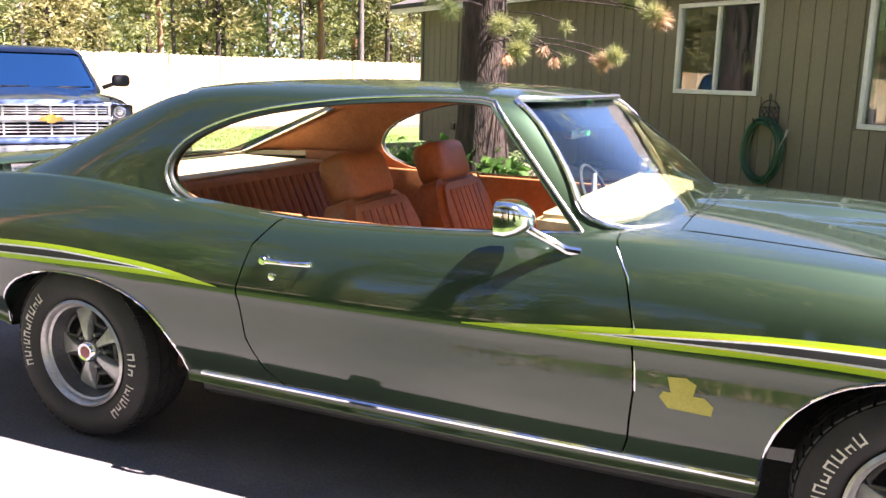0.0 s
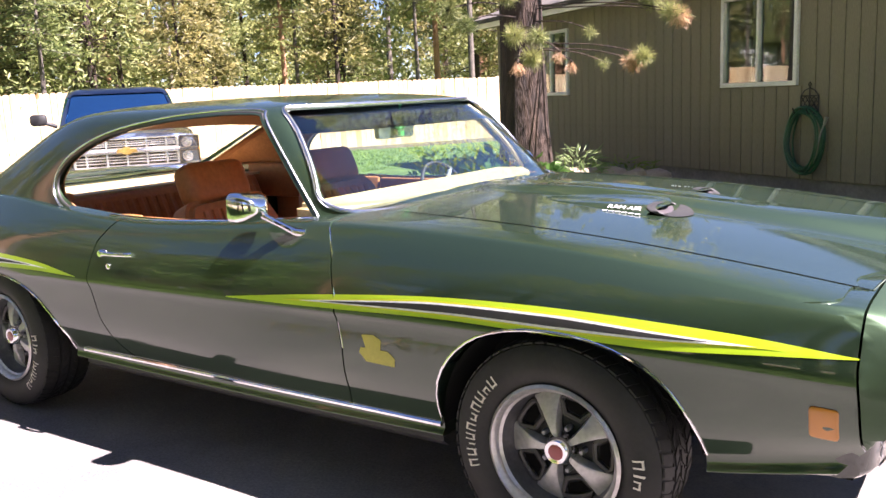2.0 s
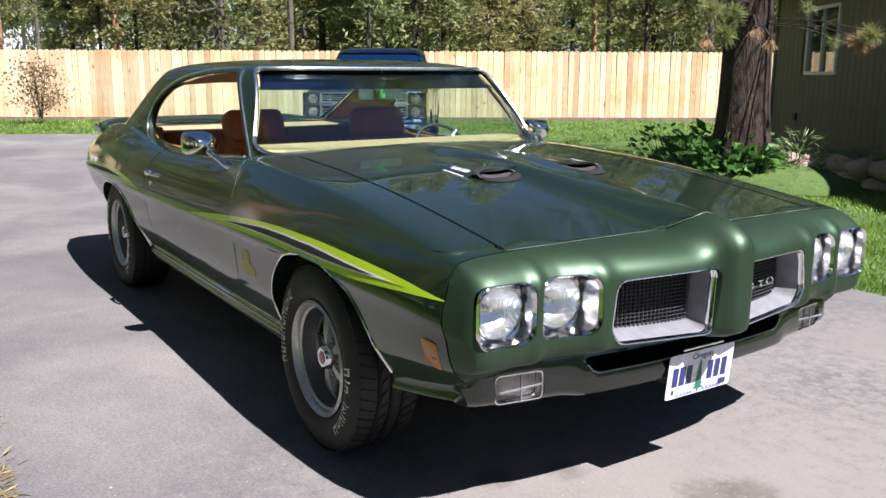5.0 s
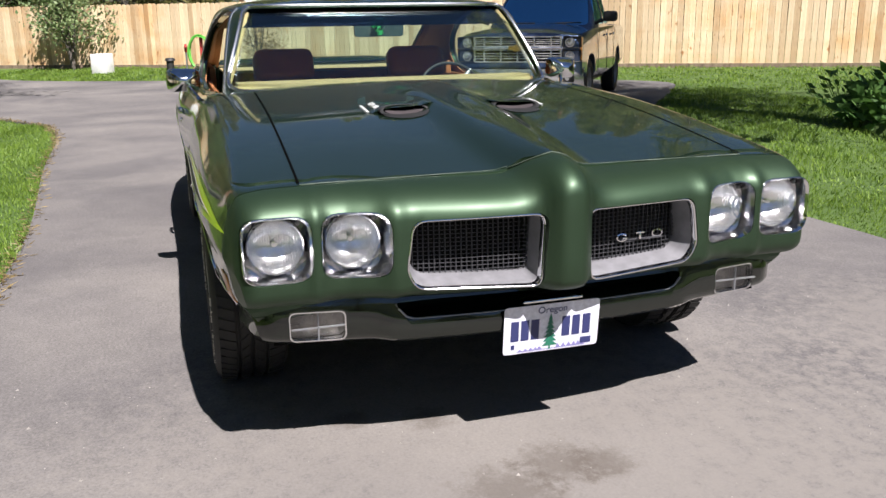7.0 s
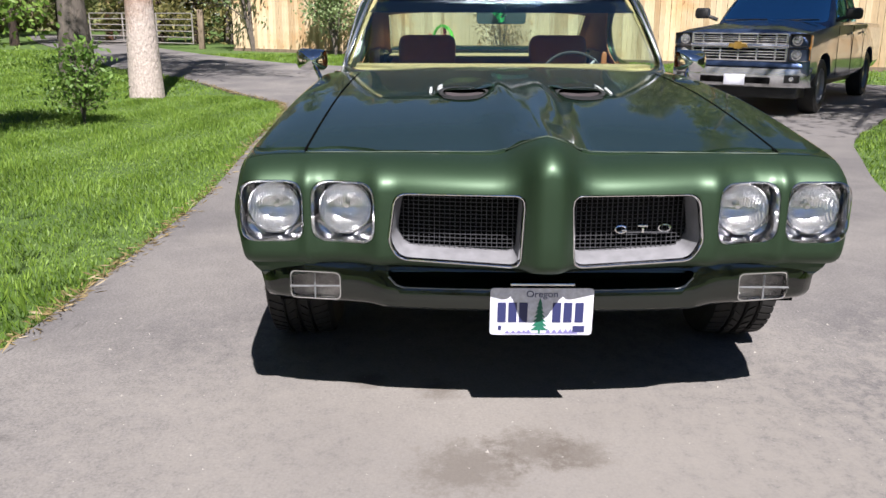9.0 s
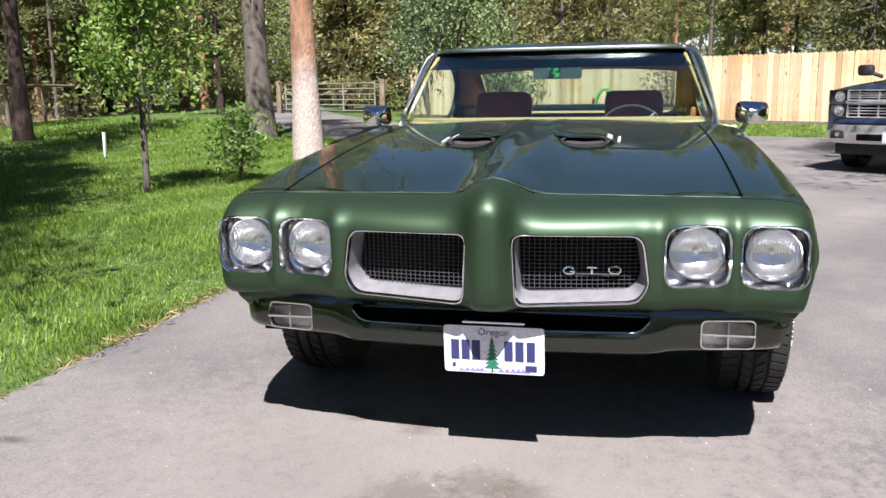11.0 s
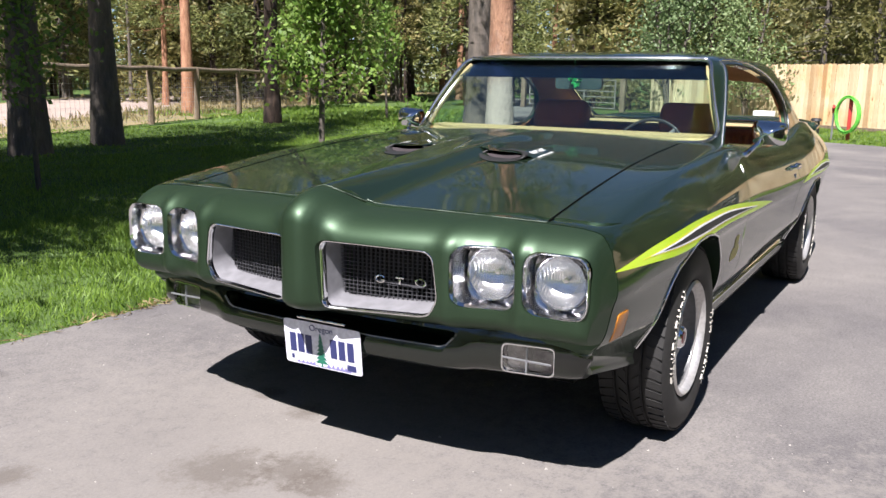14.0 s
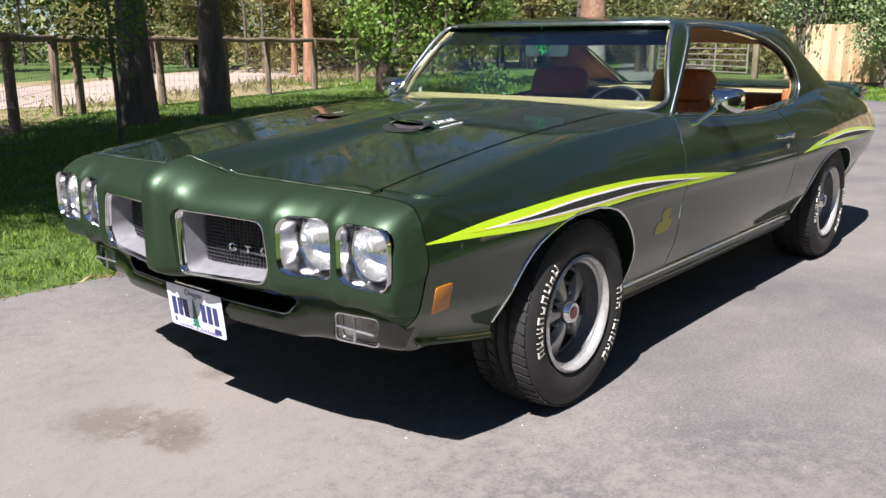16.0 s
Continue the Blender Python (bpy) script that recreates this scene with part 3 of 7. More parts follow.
        out = [u2 * r + v2 * t for r, t in ((.098, -.026), (.138, -.052), (.152, -.04), (.156, 0), (.152, .04), (.138, .052), (.098, .026))]
        tube(bm, [p + Vector((0, .034, 0)) for p in out + out[:1]], .0085, 6)
        slot = part("slot_rim", bm, SLOT_GREY, w)
        bm = bmesh.new()
        cut = [u2 * r + v2 * t for r, t in ((.112, -.020), (.138, -.036), (.146, 0), (.138, .036), (.112, .020))]
        bm.faces.new([bm.verts.new(p + Vector((0, .0335, 0))) for p in cut])
        part("slot", bm, DARK, slot)
        bm = bmesh.new()
        lathe(bm, [(.0085, .03), (.0085, .058), (.0055, .063), (.0, .063)], 8, Matrix.Translation((.066 * math.cos(b), 0, .066 * math.sin(b))))
        part("lug_nut", bm, DULL_METAL, w)
    bm = bmesh.new()
    lathe(bm, [(.05, .05), (.046, .072), (.040, .086), (.034, .093), (.024, .092), (.0, .090)], 32)
    part("hub_cap", bm, CHROME, w)
    bm = bmesh.new()
    lathe(bm, [(.025, .0905), (.022, .094), (.0, .096)], 32)
    part("hub_emblem", bm, RED, w, "red round centre emblem")
    return w


for wx in (1.4225, -1.4225):
    for s in (-1, 1):
        wheel(wx, s, .828 if wx > 0 else .842)
for arch in (FRONT_ARCH, REAR_ARCH):
    line = [q for q in arch_outline(*arch, grow=-.004)[1:-1] if q[1] > ZB(q[0]) + .012]
    for s in (-1, 1):
        bm = bmesh.new()
        skin(bm, [[Vector((a, s * y, b)) for a, b in line] for y in (.885, .78, .63)])
        bm.faces.new([bm.verts.new((a, s * .63, b)) for a, b in line])
        part("wheel_well", bm, WELL_BLACK, car, "black wheel well liner")


# ---- coupe: lamps, grilles and valance ----
def round_square(cy, cz, hy, hz, r):
    return rounded([(cy + a * hy, cz + b * hz) for a, b in ((-1, -1), (1, -1), (1, 1), (-1, 1))], r)


def even(outline, n=72):
    """The closed outline with its points spaced evenly round it by angle."""
    pts = np.array(outline)
    cy, cz = (pts.max(0) + pts.min(0)) / 2
    t = np.linspace(-math.pi, math.pi, n, endpoint=False)
    dense = np.concatenate([pts[i] + (pts[(i + 1) % len(pts)] - pts[i]) * np.linspace(0, 1, 12, endpoint=False)[:, None] for i in range(len(pts))])
    da = np.arctan2(dense[:, 1] - cz, dense[:, 0] - cy)
    dr = np.hypot(dense[:, 0] - cy, dense[:, 1] - cz)
    o = np.argsort(da)
    r = np.interp(t, da[o], dr[o], period=2 * math.pi)
    return [(cy + k * math.cos(a), cz + k * math.sin(a)) for a, k in zip(t, r)]


def loop_skin(bm, loops):
    return skin(bm, [[Vector(p) for p in lp] for lp in loops], close=True)


LAMP_GLASS = thin_glass("lamp_glass", (0.99, 0.99, 0.985), 0.06)
REFLECTOR = surface("lamp_reflector", (0.88, 0.88, 0.89), (0.95, 0.95, 0.95), 4, 0.20, metal=0.95)
nt = REFLECTOR.node_tree
wave = nt.nodes.new("ShaderNodeTexWave")
wave.inputs["Scale"].default_value = 46
tc = nt.nodes.new("ShaderNodeTexCoord")
nt.links.new(tc.outputs["Object"], wave.inputs["Vector"])
wave.bands_direction = "Y"
bump(nt, nt.nodes["Principled BSDF"], wave.outputs["Fac"], 0.35, 0.003)


def headlight(side, ly, lz):
    """A round sealed-beam lamp in a deep chrome bowl with a rounded-square rim."""
    lamp = thing("headlight", "", "")
    lamp.parent = car
    cy = side * ly
    depth = front_x(cy)
    rim, mid, low = (even(round_square(cy, lz, hy, hy - .003, r)) for hy, r in ((.094, .052), (.0895, .048), (.086, .046)))
    turn = np.linspace(-math.pi, math.pi, 72, endpoint=False)

    def ring(r, back):
        return [(depth - back, cy + r * math.cos(t), lz + .003 + r * math.sin(t)) for t in turn]

    bm = bmesh.new()
    loop_skin(bm, [[(front_x(a) - .016, a, b) for a, b in rim], [(front_x(a) - .003, a, b) for a, b in rim], [(front_x(a) - .001, a * .5 + c * .5, b * .5 + d * .5) for (a, b), (c, d) in zip(rim, mid)], [(front_x(a) - .004, a, b) for a, b in mid], [(front_x(a) - .010, a, b) for a, b in low]])
    part("bezel", bm, CHROME, lamp, "chrome rounded-square bezel")
    bm = bmesh.new()
    loop_skin(bm, [[(front_x(a) - .010, a, b) for a, b in low], [(depth - .050, a, b) for a, b in even(round_square(cy, lz, .0825, .0800, .05))], ring(.0795, .058)])
    part("lamp_bucket", bm, DIM_CHROME, lamp, "bright-plated lamp recess, darkened for shade and dark reflections")
    bm = bmesh.new()
    loop_skin(bm, [ring(.0785, .060), ring(.0780, .040), ring(.0755, .036), ring(.0725, .040)])
    part("lamp_ring", bm, CHROME, lamp, "bright ring round the lens")
    for k in (-1, 1):
        bm = bmesh.new()
        lathe(bm, [(.006, -.004), (.006, .004), (.003, .006), (0, .006)], 10, pose(depth - .046, cy + k * side * .064, lz + .066, 0, 0, -90))
        part("bezel_screw", bm, DULL_METAL, lamp)
    m = pose(depth - .055, cy, lz + .003, 0, 0, -90)
    bm = bmesh.new()
    lathe(bm, [(.073, .014), (.070, -.002), (.060, -.022), (.044, -.038), (.026, -.048), (.010, -.052), (.0, -.052)], 48, m)
    part("reflector", bm, REFLECTOR, lamp)
    bm = bmesh.new()
    lathe(bm, [(.007, -.05), (.007, -.030), (.009, -.026), (.007, -.021), (.0, -.020)], 20, m)
    part("bulb_shield", bm, CHROME, lamp)
    bm = bmesh.new()
    lathe(bm, [(.0735, .010), (.0735, .015), (.064, .021), (.042, .0265), (.02, .029), (.0, .0295)], 48, m)
    part("lens", bm, LAMP_GLASS, lamp, "clear round glass lens").visible_shadow = False
    return lamp


for s in (-1, 1):
    for ly, lz, _ in LAMPS:
        headlight(s, ly, lz)

SILVER = surface("argent_paint", (0.185, 0.183, 0.195), (0.20, 0.198, 0.21), 3, 0.55)


def mesh_x(y):
    """The plan line of the recessed grille mesh."""
    return 2.325 + .10 * max(0, 1 - (y / .60) ** 2) - .092


def grille(side):
    g = thing("grille", "", "")
    g.parent = car
    out = rounded([(side * a, b, r) for a, b, r in GRILLE], .04)
    cy, cz = side * .250, .655

    def shrink(pts, ky, kz):
        return [(cy + (a - cy) * ky, cz + (b - cz) * kz) for a, b in pts]

    def lip(a, back):
        return front_x(max(.085, min(abs(a), .43))) - back

    bm = bmesh.new()
    loop_skin(bm, [[(lip(a, .030), a, b) for a, b in out], [(lip(a, .008), a, b) for a, b in shrink(out, .992, .985)], [(lip(a, .006), a, b) for a, b in shrink(out, .978, .965)], [(lip(a, .010), a, b) for a, b in shrink(out, .962, .945)], [(lip(a, .026), a, b) for a, b in shrink(out, .955, .935)]])
    edge = [Vector((lip(a, .004), a, b)) for a, b in shrink(out, .980, .968)]
    tube(bm, edge + edge[:1], .0034, 8, caps=False)
    part("grille_frame", bm, CHROME, g, "thin chrome frame")
    inner = [(side * (.074 + (abs(a) - .062) * .905), .570 + (b - .545) * .845) for a, b in out]
    bm = bmesh.new()
    loop_skin(bm, [[(lip(a, .022), a, b) for a, b in shrink(out, .957, .938)], [(mesh_x(a), a, b) for a, b in inner], [(mesh_x(a) - .018, a, b) for a, b in inner]])
    part("grille_surround", bm, SILVER, g, "silver painted recess")
    bm = bmesh.new()
    box(bm, 2.226, 2.240, min(a for a, _ in inner) - .01, max(a for a, _ in inner) + .01, .56, .77)
    part("grille_back", bm, DARK, g)
    ys, zs = [abs(a) for a, _ in inner], [b for _, b in inner]
    y0, y1, z0, z1 = min(ys), max(ys), min(zs), max(zs)
    bm = bmesh.new()
    for k in range(1, 23):
        y = side * (y0 + (y1 - y0) * k / 23)
        box(bm, mesh_x(y) - .012, mesh_x(y) - .004, y - .0008, y + .0008, z0 + .004, z1)
    for k in range(1, 15):
        z = z0 + (z1 - z0) * k / 15
        tube(bm, [(mesh_x(y) - .004, side * y, z) for y in np.linspace(y0, y1 - .012 * (k < 4), 9)], .0012, 4)
    part("grille_mesh", bm, plain_bar, g, "fine black egg-crate mesh")
    if side > 0:
        for k, (yy, w) in enumerate(((.222, .032), (.287, .029), (.352, .034))):
            bm = bmesh.new()
            zc, x = .637, mesh_x(yy) + .006
            if k == 1:
                box(bm, x - .004, x + .004, yy - w / 2, yy + w / 2, zc + .006, zc + .012, .001)
                box(bm, x - .004, x + .004, yy - .0035, yy + .0035, zc - .012, zc + .006, .001)
            else:
                tube(bm, [(x, yy + w / 2 * math.cos(t), zc + .0105 * math.sin(t)) for t in np.linspace(.5 if k == 0 else 0, 2 * math.pi - (.3 if k == 0 else 0), 22)], .0034, 6)
                if k == 0:
                    box(bm, x - .003, x + .003, yy + .002, yy + w / 2 + .001, zc - .005, zc + .0, .001)
            part("badge_piece", bm, CHROME, g, "small chrome badge shape")
        bm = bmesh.new()
        box(bm, mesh_x(.285) - .003, mesh_x(.285) + .002, .210, .365, .623, .627)
        part("badge_bar", bm, plain_bar, g)
    return g


plain_bar = plain("grille_bar", (0.055, 0.055, 0.06), 0.4, spec=0.3)
for s in (-1, 1):
    grille(s)


BOWL = surface("dim_lamp_bowl", (0.09, 0.085, 0.08), (0.26, 0.24, 0.22), 16, 0.35, metal=0.9)


def valance():
    """The panel under the nose with its slot and the two parking lamps."""
    bm = bmesh.new()
    rows = []
    levels = [(-.10, .52), (-.012, .518), (-.004, .495), (.0, .46), (.002, .42), (-.006, .398), (-.022, .386), (-.06, .378), (-.2, .378)]
    for back, z in levels:
        row = []
        for k in range(81):
            t = 2 * k / 80 - 1
            w = .864 - .30 * max(0, .50 - z)
            y = w * (.5 * t + .5 * math.sin(math.pi * t / 2))
            mid = 1 / (1 + math.exp((abs(y) - .49) / .015))
            turn = max(0, (abs(y) - .79) / .08)
            x = 2.262 - .16 * max(0, abs(y) - .6) + .05 * max(0, 1 - (y / .6) ** 2) + back + .012 * mid * (z < .45) - .05 * turn * turn
            row.append(Vector((x, y, z + (.012 * (abs(y) / .87) ** 6 if z < .41 else 0) - (.010 * mid if z < .41 else 0))))
        rows.append(row)
    vs = skin(bm, rows)
    for i in (0, -1):
        bm.faces.new([r[i] for r in vs])
    bm.faces.new(vs[0] + vs[-1][::-1])
    bmesh.ops.recalc_face_normals(bm, faces=bm.faces)
    bm = carve(bm, prism(rounded([(-.47, .500), (-.43, .449), (.43, .449), (.47, .500)], .02), 2.17, 2.6, "x"))
    for s in (-1, 1):
        bm = carve(bm, prism(round_square(s * .68, .440, .079, .044, .02), 2.19, 2.6, "x"))
    v = part("valance", bm, VALANCE_SHADE, car, "lower valance panel, its green darkened for the shade under the nose")
    bm = bmesh.new()
    tube(bm, [(2.266 + .05 * max(0, 1 - (y / .6) ** 2) - .002, y, .447 + .04 * max(0, (abs(y) - .41) / .05) ** 2) for y in np.linspace(-.455, .455, 41)], .003, 8)
    part("slot_edge", bm, DULL_METAL, v)
    for s in (-1, 1):
        lamp = thing("parking_lamp", "", "")
        lamp.parent = car
        bm = bmesh.new()
        a, b = round_square(s * .68, .440, .079, .044, .02), round_square(s * .68, .440, .0752, .0402, .018)
        loop_skin(bm, [[(2.20, *p) for p in a], [(2.258 - .16 * (abs(p[0]) - .60), *p) for p in a], [(2.258 - .16 * (abs(p[0]) - .60), *p) for p in b], [(2.225, *p) for p in b]])
        part("lamp_frame", bm, CHROME, lamp)
        bm = bmesh.new()
        bm.faces.new([bm.verts.new((2.222 - .12 * (abs(p[0]) - .60), *p)) for p in b])
        part("lamp_bowl", bm, BOWL, lamp)
        bm = bmesh.new()
        loop = [(2.247 - .14 * (abs(p[0]) - .60), *p) for p in b]
        v0 = [bm.verts.new(p) for p in loop]
        bm.faces.new(v0)
        ex = bmesh.ops.extrude_face_region(bm, geom=list(bm.faces))
        bmesh.ops.translate(bm, verts=[g for g in ex["geom"] if isinstance(g, bmesh.types.BMVert)], vec=(.006, 0, 0))
        part("lens", bm, LENS, lamp, "clear parking lamp lens").visible_shadow = False
        bm = bmesh.new()
        box(bm, 2.250, 2.2565, s * .68 - .002, s * .68 + .002, .402, .478)
        box(bm, 2.250, 2.2565, s * .68 - .075, s * .68 + .075, .438, .442)
        part("lens_cross", bm, DULL_METAL, lamp)
    bm = bmesh.new()
    box(bm, 2.10, 2.185, -.80, .80, .375, .62)
    part("slot_back", bm, DARK, v)


valance()


def number_plate():
    p = thing("number_plate", "white licence plate with a green fir tree", "")
    p.parent = car
    p.matrix_basis = pose(2.328, 0, .385, 0, 6, 0)
    bm = bmesh.new()
    out = rounded([(-.1525, -.076), (.1525, -.076), (.1525, .076), (-.1525, .076)], .012)
    solid = prism(out, -.002, 0, "x")
    part("plate", solid, PLATE, p)
    navy = plain("navy_ink", (0.03, 0.035, 0.12), 0.5)
    for y in (-.118, -.086, -.054, .045, .078, .112):
        bm = bmesh.new()
        box(bm, 0, .0012, y - .0125, y + .0125, -.034, .030)
        part("number_bar", bm, navy, p)
    for a, b, c, d in ((-.128, -.118, -.060, -.046), (.095, .130, -.066, -.046)):
        bm = bmesh.new()
        box(bm, 0, .0012, a, b, c, d)
        part("sticker", bm, navy, p)
    bm = bmesh.new()
    for k in range(7):
        z, h = -.06 + .014 * k, .026 - .0032 * k
        bm.faces.new([bm.verts.new((.0014, -.005 + a, z + b)) for a, b in ((-h, 0), (h, 0), (0, .022))])
    box(bm, 0, .0012, -.008, -.002, -.072, -.058)
    part("fir_tree", bm, plain("plate_green", (0.02, 0.16, 0.10), 0.5), p)
    bm = bmesh.new()
    for k in range(14):
        y = -.10 + .0155 * k + .004 * math.sin(k * 7)
        if abs(y + .005) > .02:
            bm.faces.new([bm.verts.new((.0010, y + a, -.07 + b)) for a, b in ((-.009, 0), (.009, 0), (0, .008 + .007 * abs(math.sin(k * 3))))])
    box(bm, 0, .0009, -.11, .11, -.0715, -.0695)
    part("plate_skyline", bm, plain("plate_violet", (0.22, 0.2, 0.42), 0.5), p)
    curve = bpy.data.curves.new("state_name", "FONT")
    curve.body, curve.size, curve.align_x, curve.extrude = "Oregon", .030, "CENTER", .0004
    word = new("state_name", curve)
    word.data.materials.append(navy)
    word.parent = p
    word.matrix_basis = pose(.001, 0, .048, 90, 0, 90)
    return p


PLATE = surface("plate_white", (0.62, 0.62, 0.70), (0.76, 0.76, 0.82), 8, 0.35)
number_plate()
bm = bmesh.new()
box(bm, 2.18, 2.312, -.10, .10, .34, .43, .004)
part("plate_bracket", bm, BLACK, car)
bm = bmesh.new()
box(bm, 2.300, 2.338, -.095, .095, .468, .476, .003)
part("plate_bracket", bm, CHROME, car, "bright strip above the plate")


# ---- coupe: trim on the sides ----
def on_side(x, z, side, out=0.0):
    return Vector((x, side * (side_y(x, z) + out), z))


def band(name, lower, upper, x0, x1, side, out, material, n=60, rows=6, label=""):
    """A decal on the side between two curves of height over x."""
    bm = bmesh.new()
    grid = []
    for i in range(n + 1):
        x = x0 + (x1 - x0) * i / n
        lo, hi = lower(x), upper(x)
        grid.append([on_side(x, lo + (max(hi, lo + 1e-4) - lo) * j / rows, side, out) for j in range(rows + 1)])
    skin(bm, grid)
    return part(name, bm, material, car, label)


F_TOP = spline([(.15, .692), (.45, .724), (.67, .744), (1.09, .772), (1.46, .776), (1.76, .766), (1.9, .758), (2.02, .748), (2.21, .724)])
F_LOW = spline([(.15, .689), (.45, .692), (.67, .697), (1.09, .708), (1.46, .703), (1.76, .700), (1.9, .707), (2.02, .714), (2.21, .722)])
R_TOP = spline([(-2.55, .675), (-2.3, .71), (-2.1, .730), (-1.75, .753), (-1.5, .760), (-1.22, .752), (-.99, .735), (-.74, .694)])
R_LOW = spline([(-2.55, .668), (-2.1, .674), (-1.75, .684), (-1.4, .694), (-1.04, .700), (-.74, .692)])


def inset(lo, hi, k):
    return (lambda x: lo(x) + k * (hi(x) - lo(x))), (lambda x: hi(x) - k * (hi(x) - lo(x)))


def taper(lo, hi, k, a, b):
    """Bounds inside a band that close towards a point at both ends a and b."""
    def half(x):
        t = (x - a) / (b - a)
        return (hi(x) - lo(x)) * (.5 - k) * min(1, max(0, t * 3.0)) ** .7 * min(1, max(0, (1 - t) * 3.0)) ** .7
    mid = lambda x: (lo(x) + hi(x)) / 2  # noqa: E731
    return (lambda x: mid(x) - half(x)), (lambda x: mid(x) + half(x))


for s in (-1, 1):
    band("side_stripe", F_LOW, F_TOP, .15, 2.205, s, .0012, LIME, label="lime green vinyl stripe")
    band("side_stripe", *taper(F_LOW, F_TOP, .17, .42, 2.05), .42, 2.05, s, .0020, YELLOW_GREEN, label="yellow inner band")
    band("stripe_line", *taper(F_LOW, F_TOP, .25, .50, 1.98), .50, 1.98, s, .0028, WHITE, label="white inner line")
    band("stripe_core", *taper(F_LOW, F_TOP, .34, .60, 1.88), .60, 1.88, s, .0036, BLACK, label="black core of the stripe")
    band("side_stripe", R_LOW, R_TOP, -2.55, -.74, s, .0012, LIME, label="lime green vinyl stripe")
    band("stripe_line", *taper(R_LOW, R_TOP, .24, -2.4, -.93), -2.4, -.93, s, .0024, WHITE, label="white inner line")
    band("stripe_core", *taper(R_LOW, R_TOP, .33, -2.3, -1.05), -2.3, -1.05, s, .0034, BLACK, label="black core of the stripe")
    # arch lips, sill strip, door edge
    for arch in (FRONT_ARCH, REAR_ARCH):
        bm = bmesh.new()
        pts = [q for q in arch_outline(*arch, grow=.004)[1:-1] if q[1] > ZB(q[0]) + .02]
        tube(bm, [on_side(a, b, s, .001) for a, b in pts], .0045, 8)
        part("arch_moulding", bm, CHROME, car, "thin bright wheel-arch moulding")
    bm = bmesh.new()
    rows = []
    for x in np.linspace(-.90, 1.00, 30):
        y0 = s * (side_y(x, .34) + .0)
        rows.append([Vector((x, y0 - s * .006, .343)), Vector((x, y0 + s * .002, .341)), Vector((x, y0 + s * .007, .335)), Vector((x, y0 + s * .005, .327)), Vector((x, y0 - s * .01, .320))])
    skin(bm, rows)
    part("sill_moulding", bm, CHROME, car, "bright sill moulding")
    bm = bmesh.new()
    rows = []
    for x in np.linspace(-.90, 1.0, 20):
        y0 = s * (side_y(x, .34) - .012)
        rows.append([Vector((x, y0, .308)), Vector((x, y0 + s * .003, .27)), Vector((x, y0 - s * .03, .245))])
    skin(bm, rows)
    part("sill_panel", bm, BLACK, car)
    bm = bmesh.new()
    edge = [(a, b) for a, b in DOOR[1:5] if b < .95]
    tube(bm, [on_side(a + .007, b, s, .0005) for a, b in [(.566, .945), *edge]], .0025, 6)
    part("door_edge_trim", bm, CHROME, car)
    # side marker
    bm = bmesh.new()
    m = rounded([(2.100, .515), (2.165, .505), (2.165, .592), (2.100, .598)], .012)
    loop_skin(bm, [[on_side(a, b, s, -.002) for a, b in m], [on_side(a, b, s, .0025) for a, b in m], [on_side(2.1325 + (a - 2.1325) * .9, .553 + (b - .553) * .9, s, .004) for a, b in m]])
    bm.faces.new(list(bm.verts)[-len(m):])
    part("side_marker_lamp", bm, AMBER, car, "amber side marker lamp")
    # decal on the fender, as plain shapes
    bm = bmesh.new()
    for out in ([(.755, .618), (.765, .574), (.825, .570), (.832, .606), (.805, .622)], [(.745, .574), (.735, .556), (.760, .526), (.875, .522), (.880, .550), (.855, .572)]):
        vs = [bm.verts.new(on_side(a, b, s, .0015)) for a, b in out]
        bm.faces.new(vs)
    part("fender_decal", bm, DECAL, car, "faded yellow fender decal")
    # door handle and lock
    bm = bmesh.new()
    base = on_side(-.53, .803, s)
    tube(bm, [on_side(x, .803, s, o) for x, o in ((-.565, .004), (-.545, .022), (-.505, .028), (-.445, .026), (-.400, .016), (-.390, .004))], [.012, .013, .009, .0085, .009, .010], 10)
    part("door_handle", bm, CHROME, doors[s], "chrome pull handle")
    bm = bmesh.new()
    lathe(bm, [(.016, -.01), (.016, .012), (.012, .018), (0, .019)], 20, Matrix.Translation(on_side(-.550, .802, s, .016)) @ pose(0, 0, 0, 0, 0, 0 if s > 0 else 180))
    part("handle_button", bm, CHROME, doors[s])
    bm = bmesh.new()
    lathe(bm, [(.0125, -.01), (.0125, .004), (.009, .006), (0, .0055)], 20, Matrix.Translation(on_side(-.525, .750, s)) @ pose(0, 0, 0, 0, 0, 0 if s > 0 else 180))
    part("door_lock", bm, CHROME, doors[s])
    # mirror
    mirror = thing("door_mirror", "", "")
    mirror.parent = car
    foot = on_side(.465, .925, s, .0)
    bm = bmesh.new()
    tube(bm, [foot + Vector(d) for d in ((.005, s * -.010, -.006), (-.03, s * .004, .0), (-.07, s * .02, .022), (-.12, s * .042, .050), (-.15, s * .055, .070))], [.016, .014, .011, .012, .015], 10)
    part("mirror_arm", bm, CHROME, mirror)
    bm = bmesh.new()
    c = foot + Vector((-.175, s * .070, .085))
    loops = []
    for d, k in ((-.028, .97), (-.030, 1.0), (.0, 1.0), (.03, .8), (.055, .45), (.065, .2)):
        loops.append([c + Vector((d, a * k, b * k)) for a, b in rounded([(-.076, -.046), (.076, -.051), (.076, .053), (-.076, .060)], .034)])
    vs = loop_skin(bm, loops)
    bm.faces.new(vs[-1])
    part("mirror_housing", bm, CHROME, mirror)
    bm = bmesh.new()
    bm.faces.new([bm.verts.new(p) for p in loops[0]])
    part("mirror_glass", bm, CHROME, mirror)


